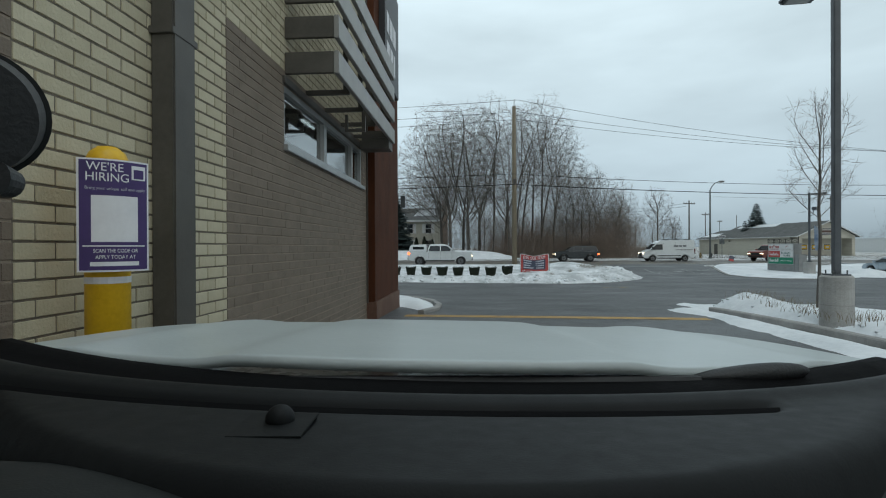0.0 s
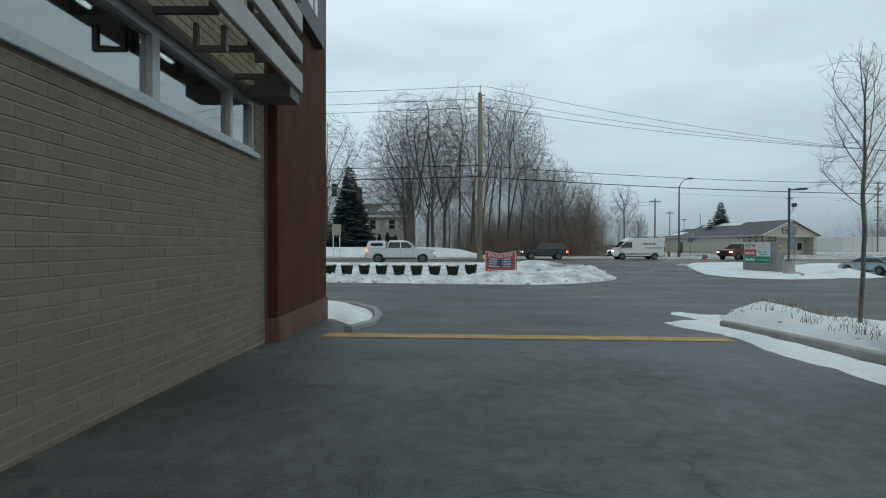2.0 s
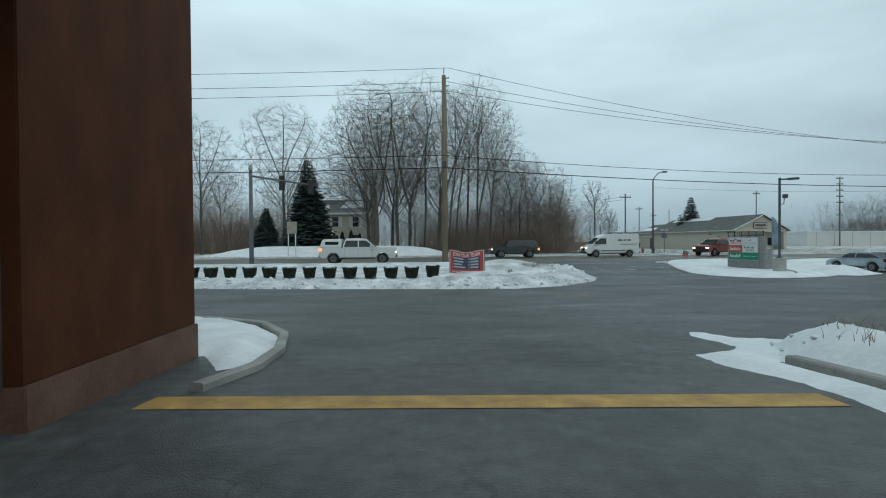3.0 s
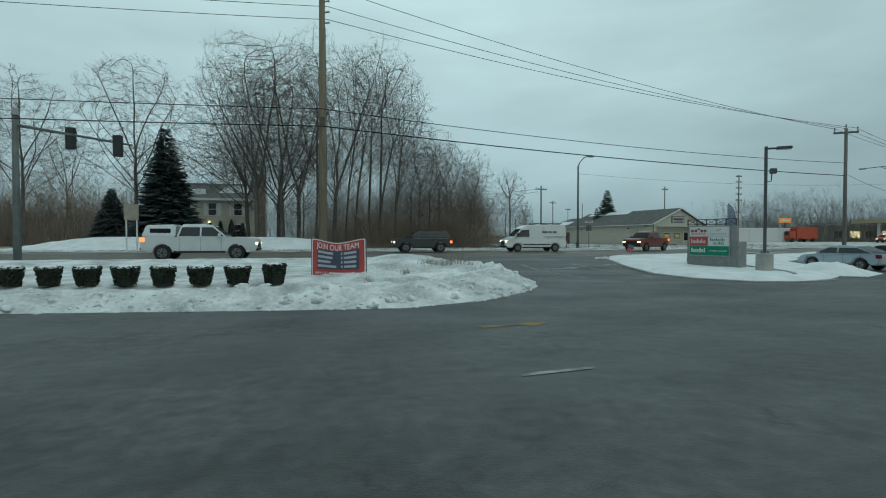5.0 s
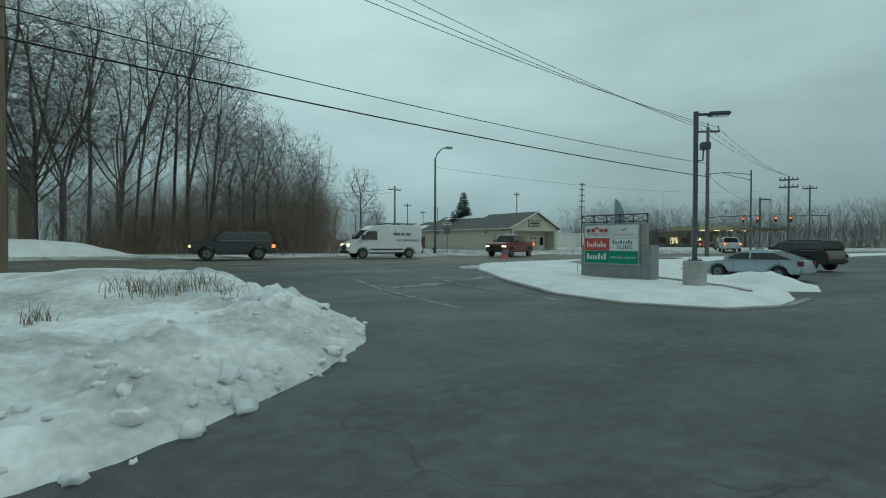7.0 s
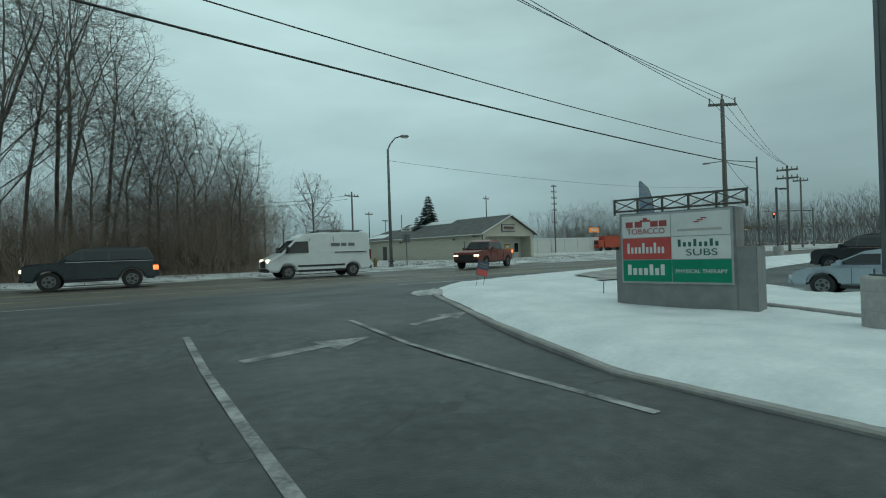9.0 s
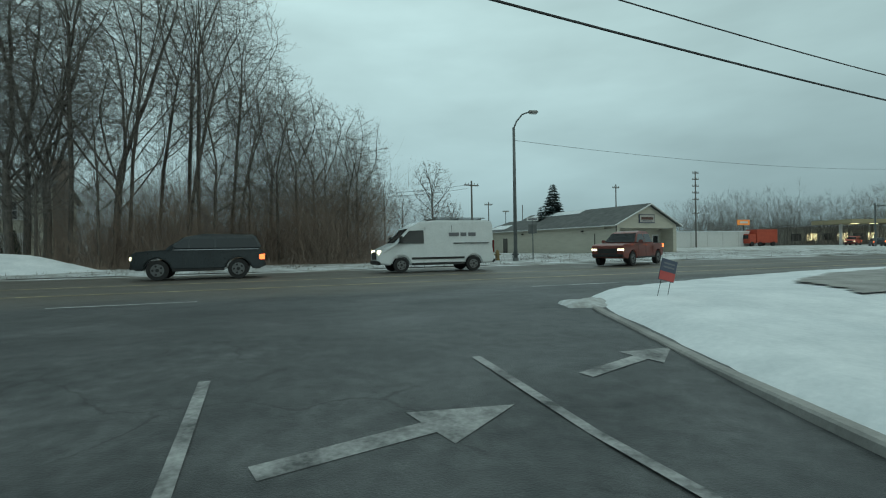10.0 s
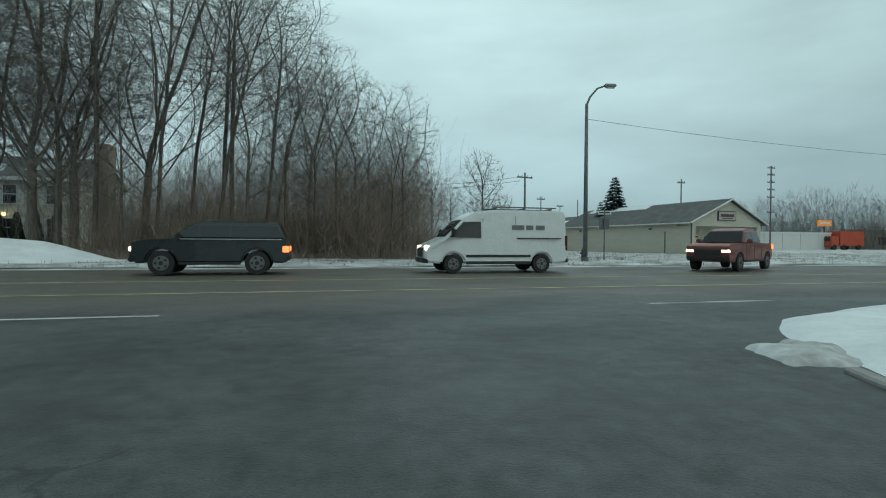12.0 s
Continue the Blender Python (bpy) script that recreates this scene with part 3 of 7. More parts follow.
def clods(name, label, poly, lift, count, x0, x1, y0, y1, far, seed, big=0.085):
    """Broken lumps of plowed snow lying along the edge of a bank, joined in one mesh."""
    rng = random.Random(seed)
    bm = bmesh.new()
    bmesh.ops.create_icosphere(bm, subdivisions=2, radius=1)
    ball, tris = [v.co.copy() for v in bm.verts], [[v.index for v in f.verts] for f in bm.faces]
    bm.free()
    verts, faces = [], []
    while count:
        x, y = rng.uniform(x0, x1), rng.uniform(y0, y1)
        d = float(inside_distance(np.array([x]), np.array([y]), poly)[0])
        if not -0.10 < d < far or rng.random() > math.exp(-max(d, 0) * 0.9):
            continue
        count -= 1
        z = float(ground_z(x, y)) + max(0.0, float(lift(np.array([x]), np.array([y]), np.array([d]))[0]))
        s = 0.025 + big * rng.random() ** 3
        seed_at = Vector((rng.random() * 50, rng.random() * 50, 0))
        turn = Matrix.Rotation(rng.uniform(0, 6.28), 3, Vector((rng.gauss(0, 1), rng.gauss(0, 1), 1)).normalized())
        k0 = len(verts)
        for p in ball:
            q = turn @ Vector((p.x * 1.25, p.y, p.z * 0.75)) * s * (1 + 0.75 * noise.noise(p * 1.9 + seed_at))
            verts.append((x + q.x, y + q.y, z + q.z * 0.8 + 0.02 * s))
        faces.extend([[k0 + i for i in f] for f in tris])
    return tagged(raw(name, verts, faces, M_SNOW, smooth=True), label, "snow", kind="stuff")


clods("snow_lumps", "broken lumps of plowed snow along the bank", BANK, bank_height, 400, -8, 9.8, 25.0, 34.0, 2.2, 61)
walk_strip = sheet("sidewalk", [(-60, 39.2), (7.4, 39.2), (7.4, 40.2), (-60, 40.2)], lambda x, y, d: 0.30 + 0 * x, M_SNOWDIRTY, 0.8, 0.1)
tagged(walk_strip, "snow-covered concrete sidewalk along the road", "sidewalk", kind="structure")

# island with the monument sign
ISLAND = [(19.4, 42.2), (18.4, 41.2), (17.5, 39.2), (16.8, 36.6), (15.6, 32.6), (15.55, 30.4), (16.4, 28.9), (17.9, 28.6), (19.6, 29.1), (21.4, 30.2), (23.2, 33.0), (26, 37.2), (30, 39.0), (60, 44), (90, 47), (90, 49), (60, 46.6), (40, 45.2), (29, 44.4), (23.5, 43.4)]


def island_height(x, y, d):
    return np.where(d < 0, 0.4 * d, 0.15 * np.clip(d / 0.5, 0, 1) ** 0.7 + 0.05 * fbm(x * 0.9, y * 0.9, 21) + 0.03 * fbm(x * 5, y * 5, 8))


tagged(sheet("snow_island", ISLAND, island_height, M_SNOW, 0.25, 0.3), "snow-covered landscaped island with a kerb", "snow", kind="structure")
kerb("kerb_2", [(17.5, 39.7), (17.3, 39.2), (16.6, 36.6), (15.4, 32.6), (15.35, 30.3), (16.3, 28.7), (17.9, 28.4), (19.7, 28.9)], 0.14, 0.045)
kerb("kerb_5", [(19.0, 29.8), (19.4, 30.3), (19.9, 31.0), (20.8, 33.0), (21.6, 35.4)], 0.13, 0.185)
patch = sheet("sidewalk", [(21.9, 38.4), (23.2, 40.8), (26.5, 42.3), (34, 43.6), (34, 42.4), (27.5, 40.8), (25.0, 38.6)], lambda x, y, d: 0.19 + 0 * x, M_KERB, 0.25, 0.05)
tagged(patch, "bare grey concrete walk between snow", "sidewalk", kind="structure")
PILE = [(23.0, 34.2), (21.4, 32.6), (21.0, 30.8), (22.2, 29.8), (24.4, 30.9), (25.2, 33), (26.6, 36.0), (27, 38), (25.4, 38)]


def pile_height(x, y, d):
    return np.where(d < 0, 0.4 * d, 0.46 * np.clip((26.0 - x) / 3.6, 0.25, 1) * np.clip(d / 0.9, 0, 1) ** 0.8 * (0.8 + 0.9 * fbm(x * 1.1, y * 1.1, 33)) + 0.04 * fbm(x * 6, y * 6, 2))


tagged(sheet("snow_heap", PILE, pile_height, M_SNOW, 0.15, 0.25), "snow heap plowed against the parked cars", "snow", kind="structure")
chunk = [(17.2, 40.0), (17.8, 39.8), (18.2, 40.3), (18.0, 40.8), (17.4, 40.7)]
tagged(sheet("snow_heap", chunk, lambda x, y, d: np.where(d < 0, 0.5 * d, 0.02 + 0.08 * np.clip(d / 0.3, 0, 1) + 0.16 * fbm(x * 4, y * 4, 4)), M_SNOWDIRTY, 0.06, 0.15), "dirty broken chunk of plowed snow by the drive", "snow", kind="structure")

# bed on the building's corner and the bed with the lamp base
CORNER = [(-12, 11.2), (-1.95, 13.6), (-1.35, 12.5), (-1.1, 13.4), (-1.35, 15.2), (-2.2, 16.8), (-3.6, 17.8), (-12, 18.2)]
tagged(sheet("snow_bed", CORNER, lambda x, y, d: np.where(d < 0, 0.4 * d, 0.16 * np.clip(d / 0.4, 0, 1) + 0.09 * fbm(x * 2, y * 2, 41) + 0.03 * fbm(x * 7, y * 7, 3)), M_SNOW, 0.14, 0.2), "snow-covered planting bed at the building corner", "snow", kind="structure")
kerb("kerb_3", [(-1.25, 11.6), (-0.98, 12.6), (-1.0, 13.8), (-1.3, 15.3), (-2.1, 16.9), (-3.6, 18.0), (-12, 18.4)], 0.15, 0.09)
BED = [(5.55, -12), (5.6, 6), (5.6, 9.0), (5.55, 11.2), (5.45, 12.4), (5.85, 13.3), (6.6, 13.6), (7.6, 13.3), (8.6, 12.0), (9.2, 9.0), (9.4, -12)]


def bed_height(x, y, d):
    hump = 0.22 * np.exp(-(((x - 6.1) / 0.8) ** 2 + ((y - 12.4) / 1.3) ** 2)) + 0.10 * np.exp(-((x - 6.2) / 0.6) ** 2)
    dip = 1 - 0.9 * np.exp(-(((x - 6.22) / 0.5) ** 2 + ((y - 9.2) / 0.6) ** 2) ** 2)
    return np.where(d < 0, 0.4 * d, dip * (0.15 * np.clip(d / 0.35, 0, 1) + hump * np.clip(d / 0.7, 0, 1) + 0.07 * fbm(x * 1.7, y * 1.7, 51) + 0.05 * fbm(x * 6, y * 6, 6)))


tagged(sheet("snow_bed", BED, bed_height, M_SNOW, 0.14, 0.25), "snow heaped on a kerbed planting bed", "snow", kind="structure")
clods("snow_lumps", "small lumps of snow on the kerbed bed", BED, bed_height, 60, 4.8, 8, 5, 13.2, 1.2, 62, 0.03)
kerb("kerb_4", [(5.45, -12), (5.5, 6), (5.5, 9.0), (5.45, 11.2), (5.40, 12.2)], 0.17, 0.125)
SLUSH = [(4.55, 2), (4.6, 5), (4.68, 8.5), (4.64, 9.7), (4.9, 10.7), (4.85, 11.6), (4.58, 12.4), (4.65, 13.0), (5.2, 13.2), (5.6, 13.5), (5.5, 14.6), (5.75, 15.1), (6.0, 14.2), (6.6, 13.9), (7.4, 13.5), (6.2, 12.9), (5.42, 12.4), (5.4, 9), (5.4, 2)]
tagged(sheet("slush", SLUSH, lambda x, y, d: np.where(d < 0, 0.2 * d, 0.07 * np.clip(d / 0.25, 0, 1) + 0.05 * fbm(x * 3, y * 3, 61)), M_SNOW, 0.1, 0.15), "thin slush along the kerb", "snow", kind="structure")

# far verge and its rounded mound
VERGE = [(-160, 56.6), (240, 56.6), (240, 61), (60, 63.5), (-160, 63)]
tagged(sheet("snow_verge", VERGE, lambda x, y, d: np.where(d < 0, 0.3 * d, 0.05 * np.clip(d, 0, 1) + 0.10 * fbm(x * 0.5, y * 0.9, 71)), M_SNOWDIRTY, 0.7, 0.5), "thin patchy snow on the road verge", "snow", kind="structure")
MOUND = [(-22, 60), (-14, 58.2), (-4, 57.8), (2, 58.4), (6, 60), (4, 64), (-4, 67), (-16, 67)]
tagged(sheet("snow_mound", MOUND, lambda x, y, d: np.where(d < 0, 0.2 * d, 1.05 * np.sin(np.clip(d / 4.2, 0, 1) * 1.5708) ** 1.4 + 0.05 * fbm(x * 0.6, y * 0.6, 81)), M_SNOW, 0.5, 0.5), "smooth rounded snow-covered mound behind the road", "snow", kind="structure")
FARSNOW = [(28, 58.5), (60, 59.5), (64, 70), (46, 73.5), (38, 80), (20, 76), (20, 62)]
tagged(sheet("snow_yard", FARSNOW, lambda x, y, d: np.where(d < 0, 0.2 * d, 0.04 + 0.10 * fbm(x * 0.4, y * 0.6, 91)), M_SNOWDIRTY, 0.6, 0.4), "patchy snow on the yard by the low building", "snow", kind="structure")


# ---- the brick restaurant beside the lane ----
WALL = -2.23
COURSE, BRICK = 0.0975, 0.258
TOP = 6.6
Y_END = 10.42
WIN = (5.9, 10.02, 2.64, 3.34)


def wall_box(name, x0, x1, y0, y1, z0, z1, material, label):
    return tagged(part(name, box(x0, x1, y0, y1, z0 if z0 else -0.3, z1), material, None), label, "wall", kind="structure")


W0 = WALL - 0.008
wall_tan = wall_box("wall_east", WALL - 0.30, W0, 2.35, 4.5, 0, TOP, M_MORTAR, "tan brick wall with dark raked joints")
wall_up = wall_box("wall_east_upper", WALL - 0.30, W0, 4.5, Y_END, 3.5, TOP, M_MORTAR, "tan brick upper wall above the dark band")
wall_low = wall_box("wall_east_lower", WALL - 0.30, W0, 4.5, Y_END, 0, WIN[2], M_MORTAR2, "dark brown brick wall below the ribbon window")
wall_box("wall_east_pier", WALL - 0.30, W0, 4.5, WIN[0], WIN[2], 3.5, M_MORTAR2, "dark brown brick wall beside the window")
wall_box("wall_east_pier_end", WALL - 0.30, W0, WIN[1], Y_END, WIN[2], 3.5, M_MORTAR2, "dark brown brick wall beside the window")
wall_box("wall_east_lintel", WALL - 0.30, W0, WIN[0], WIN[1], WIN[3], 3.5, M_MORTAR2, "dark brown brick lintel over the window")
wall_left = wall_box("wall_east_dark_bay", WALL - 0.30, W0, -8.0, 2.35, 0, TOP, M_MORTAR2, "dark brown brick wall bay")
wall_box("wall_north", -14, WALL - 0.302, 13.0, 13.25, 0, TOP, M_MORTAR, "tan masonry end wall")
wall_box("wall_west", -14, -13.7, -8, 13.0, 0, TOP, M_MORTAR, "tan masonry back wall")
wall_box("wall_south", -13.7, WALL - 0.30, -8.0, -7.7, 0, TOP, M_MORTAR, "tan masonry side wall")
wall_box("floor", -13.7, WALL - 0.302, -7.7, 13.0, 0.0, 0.05, M_INNER, "kitchen floor with indoor dimness in its colour")
tagged(part("ceiling", box(-13.7, WALL - 0.302, -7.7, 13.0, 3.75, 3.9), M_INNER, None), "kitchen ceiling with indoor dimness in its colour", "ceiling", kind="structure")
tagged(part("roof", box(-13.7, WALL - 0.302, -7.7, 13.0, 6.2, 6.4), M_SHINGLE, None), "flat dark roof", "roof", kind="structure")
inner = tagged(part("wall_inner", box(-6.2, -6.0, -7.7, 13.0, 0.05, 3.75), M_INNER, None), "inner kitchen wall with indoor dimness in its colour", "wall", kind="structure")
for y0 in (6.35, 7.15, 8.6):
    lamp = thing("ceiling_light", "white fluorescent ceiling light seen through the window", "ceiling light", -2.95, y0, 3.62, group="kitchen lights")
    part("housing", box(-0.08, 0.08, -0.02, 0.62, 0.0, 0.13), M_TRIMWHITE, lamp)
    part("tube", tube((0.0, 0.0, -0.02), (0.0, 0.6, -0.02), 0.025), M_TUBE, lamp)


def brick_spots(y0, y1, z0, z1, holes=()):
    rows = int(round((z1 - z0) / COURSE))
    for r in range(rows):
        z = z0 + r * COURSE
        y = y0 - (BRICK / 2 if r % 2 else 0)
        while y < y1 - 0.01:
            a, b = max(y, y0), min(y + BRICK, y1)
            y += BRICK
            if b - a < 0.04:
                continue
            cut = [(a, b)]
            for hy0, hy1, hz0, hz1 in holes:
                if z + COURSE > hz0 + 0.02 and z < hz1 - 0.02:
                    nxt = []
                    for p, q in cut:
                        if q <= hy0 or p >= hy1:
                            nxt.append((p, q))
                        else:
                            if hy0 - p > 0.04:
                                nxt.append((p, hy0))
                            if q - hy1 > 0.04:
                                nxt.append((hy1, q))
                    cut = nxt
            for p, q in cut:
                yield p, q, z


def joined_bricks(name, spots, material, parent, label, side=0.0055):
    verts, faces = [], []
    rng = random.Random(5)
    g = 0.0055
    for a, b, z in spots:
        x1 = WALL + rng.uniform(-0.0015, 0.0015)
        k = len(verts)
        c = 0.004
        y0, y1, z0, z1 = a + side, b - side, z + g, z + COURSE - g
        verts += [(W0 - 0.002, y0, z0), (W0 - 0.002, y1, z0), (W0 - 0.002, y1, z1), (W0 - 0.002, y0, z1)]
        cs = min(c, side)
        verts += [(x1, y0 + cs, z0 + c), (x1, y1 - cs, z0 + c), (x1, y1 - cs, z1 - c), (x1, y0 + cs, z1 - c)]
        faces += [(k + 4, k + 5, k + 6, k + 7), (k, k + 1, k + 5, k + 4), (k + 1, k + 2, k + 6, k + 5), (k + 2, k + 3, k + 7, k + 6), (k + 3, k, k + 4, k + 7)]
    ob = raw(name, verts, faces, material, parent)
    return tagged(ob, label, kind="stuff")


# steel downspout, window, awning and tower
pipe = thing("downspout", "dark bronze square steel downspout on the brick wall", "downspout", WALL, 3.55, 0)
part("pipe", box(0.0, 0.17, -0.135, 0.135, 0.02, TOP, 0.012), M_DARKSTEEL, pipe)
for z in (0.6, 2.9, 5.2):
    part("strap", box(0.0, 0.176, -0.16, 0.16, z, z + 0.05, 0.004), M_DARKSTEEL, pipe)

win = thing("window_1", "aluminium ribbon window reflecting the sky", "window", WALL, WIN[0], WIN[2], kind="structure")
wl_, wh = WIN[1] - WIN[0], WIN[3] - WIN[2]
part("window_sill", box(-0.20, 0.055, -0.03, wl_ + 0.03, -0.075, -0.005, 0.006), M_ALU, win)
fr = bmesh.new()
for y0, y1, z0, z1 in ((0, wl_, 0, 0.06), (0, wl_, wh - 0.07, wh), (0, 0.06, 0.06, wh - 0.07), (wl_ - 0.06, wl_, 0.06, wh - 0.07), (1.66, 1.78, 0.06, wh - 0.07), (3.34, 3.42, 0.06, wh - 0.07)):
    box(-0.13, -0.02, y0, y1, z0, z1, bm=fr)
part("window_frame", fr, M_ALU, win)
for y0, y1 in ((0.06, 1.66), (1.78, 3.34), (3.42, wl_ - 0.06)):
    ob = part("pane", box(-0.085, -0.079, y0, y1, 0.06, wh - 0.07), M_GLASS, win)
    ob.visible_shadow = False
part("head_trim", box(-0.16, 0.03, -0.05, wl_ + 0.05, wh + 0.002, wh + 0.09, 0.006), M_DARKSTEEL, win)

aw = thing("louvre_awning", "grey steel louvre awning over the window", "awning", WALL, 5.92, 3.46)
for k in range(4):
    z = 0.415 * k
    part("slat", box(0.585, 0.645, 0.0, 4.13, z, z + 0.27, 0.008), M_GREYSTEEL, aw)
    part("end_plate", box(0.0, 0.583, 0.0, 0.05, z + 0.01, z + 0.26, 0.004), M_DARKSTEEL, aw)
    part("end_plate", box(0.0, 0.583, 4.08, 4.13, z + 0.01, z + 0.26, 0.004), M_DARKSTEEL, aw)
for y in (0.75, 1.6, 2.5, 3.4):
    arm = bmesh.new()
    box(0.0, 0.58, y, y + 0.05, -0.02, 0.04, bm=arm)
    box(0.50, 0.56, y, y + 0.05, 0.04, 1.50, bm=arm)
    part("bracket", arm, M_DARKSTEEL, aw)
for y in (1.85,):
    hook = bmesh.new()
    box(0.40, 0.55, y, y + 0.05, -0.26, -0.21, bm=hook)
    box(0.50, 0.55, y, y + 0.05, -0.21, -0.02, bm=hook)
    box(0.24, 0.40, y, y + 0.05, -0.26, -0.22, bm=hook)
    box(0.24, 0.28, y, y + 0.05, -0.22, 0.0, bm=hook)
    part("hook", hook, M_DARKSTEEL, aw)
part("end_box", box(0.05, 0.60, 3.70, 4.12, -0.16, -0.004, 0.006), M_DARKSTEEL, aw)

tower = thing("tower", "rust-brown metal clad corner tower of the restaurant", "tower", WALL, Y_END, 0, kind="structure")
part("core", box(-3.2, 0.17, 0.005, 3.12, 0.32, 8.2, 0.01), M_RUST, tower)
part("plinth", box(-3.22, 0.20, 0.0, 3.15, -0.35, 0.318, 0.012), mat("tower_plinth", (0.09, 0.04, 0.025), (0.16, 0.09, 0.06), 2.5, 0.8, 0.4, 30), tower)
part("edge_trim", box(-0.05, 0.03, -0.04, 0.003, 0.3, 8.2), M_DARKSTEEL, tower)
blade = thing("blade_sign", "black sign panel with white shapes on the tower", "sign", WALL + 0.17, Y_END + 0.5, 5.1)
part("sign_box", box(0.0, 0.14, 0.0, 1.9, 0.0, 2.4, 0.01), M_BLACKPRINT, blade)
for y0, y1, z0, z1 in ((0.2, 0.55, 0.35, 0.85), (0.65, 1.0, 0.35, 0.85), (1.1, 1.3, 0.35, 0.85), (0.2, 0.5, 1.05, 1.5), (0.6, 0.95, 1.05, 1.5), (1.05, 1.4, 1.05, 1.5)):
    part("white_shape", box(0.142, 0.150, y0, y1, z0, z1, 0.003), M_WHITE, blade)

# bollard with its poster
bol = thing("bollard", "yellow plastic-sleeved bollard carrying a poster", "bollard", -2.0, 2.685, 0)
bb = bmesh.new()
prof = [(0.0, 1.945), (0.05, 1.935), (0.085, 1.905), (0.105, 1.86), (0.108, 1.80), (0.108, 0.0), (0.0, 0.0)]
ns = 20
rings = [[bb.verts.new((r * math.cos(2 * math.pi * k / ns), r * math.sin(2 * math.pi * k / ns), z)) for k in range(ns)] if r else [bb.verts.new((0, 0, z))] for r, z in prof]
for i in range(len(rings) - 1):
    a, b = rings[i], rings[i + 1]
    for k in range(ns):
        if len(a) == 1:
            bb.faces.new((a[0], b[k], b[(k + 1) % ns]))
        elif len(b) == 1:
            bb.faces.new((a[k], b[0], a[(k + 1) % ns]))
        else:
            bb.faces.new((a[k], b[k], b[(k + 1) % ns], a[(k + 1) % ns]))
part("sleeve", bb, M_BOLLARD, bol, smooth=True)
part("tape", tube((0.0, 0.0, 1.20), (0.0, 0.0, 1.235), 0.1095, n=20), M_WHITE, bol)
POST_W, POST_H = 0.325, 0.585
post = thing("hiring_poster", "purple hiring poster with white lettering tied to the bollard", "poster", -1.875, 2.575, 1.265, 46)
# the sheet curls round the bollard
verts, faces = [], []
for k in range(13):
    u = -POST_W / 2 + POST_W * k / 12
    bend = 0.045 * (2 * u / POST_W) ** 2
    for z in (0, POST_H):
        verts.append((u, bend, z))
        verts.append((u, bend + 0.004, z))
for k in range(12):
    a = 4 * k
    faces += [(a, a + 4, a + 6, a + 2), (a + 1, a + 3, a + 7, a + 5), (a, a + 1, a + 5, a + 4), (a + 2, a + 6, a + 7, a + 3)]
faces += [(0, 2, 3, 1), (48, 49, 51, 50)]
raw("poster_sheet", verts, faces, M_WHITE, post)


def curled(name, u0, u1, z0, z1, lift, material, parent):
    verts, faces = [], []
    n = max(2, int((u1 - u0) / 0.03) + 1)
    for k in range(n + 1):
        u = u0 + (u1 - u0) * k / n
        b = 0.045 * (2 * u / POST_W) ** 2 - lift
        for z in (z0, z1):
            verts.append((u, b, z))
    for k in range(n):
        faces.append((2 * k, 2 * k + 2, 2 * k + 3, 2 * k + 1))
    return raw(name, verts, faces, material, parent)


curled("purple_field", -POST_W / 2 + 0.009, POST_W / 2 - 0.009, 0.009, POST_H - 0.009, 0.0015, M_PURPLE, post)
curled("white_square", -0.105, 0.105, 0.155, 0.395, 0.003, M_WHITE, post)
curled("rule", -0.14, 0.14, 0.131, 0.137, 0.003, M_WHITE, post)
curled("emblem", 0.075, 0.145, 0.485, 0.560, 0.003, M_WHITE, post)
curled("emblem_shape", 0.085, 0.135, 0.492, 0.540, 0.0045, M_PURPLE, post)
flat = lambda u, z, lift=0.004: pose(u, -lift + 0.045 * (2 * u / POST_W) ** 2, z, 90, 0, 0)
for text, u, z, size, wd in (("WE'RE", -0.045, 0.540, 0.062, 0.165), ("HIRING", -0.035, 0.487, 0.062, 0.19), ("Bring your unique self and apply", 0.0, 0.430, 0.022, 0.27), ("SCAN THE CODE OR", 0.0, 0.108, 0.027, 0.20), ("APPLY TODAY AT", 0.0, 0.076, 0.027, 0.18)):
    lettering(text, size, M_WHITE if size > 0.024 else M_GREYPRINT, post, flat(u, z, 0.006), depth=0.0006, width=wd)
curled("web_bar", -0.11, 0.11, 0.030, 0.052, 0.003, M_WHITE, post)


# ---- trees ----
def crown_points(rng, count, shells):
    """Points of a crown, thicker towards its outside; each shell is x, y, z of its middle, its half width and half height."""
    weight = np.array([q[3] ** 2 * q[4] for q in shells])
    pick = rng.choice(len(shells), count, p=weight / weight.sum())
    way = rng.normal(size=(count, 3))
    way /= np.linalg.norm(way, axis=1)[:, None]
    far = rng.random(count) ** (1 / 2.4)
    sh = np.array(shells)[pick]
    return sh[:, :3] + way * far[:, None] * np.stack([sh[:, 3], sh[:, 3], sh[:, 4]], 1)


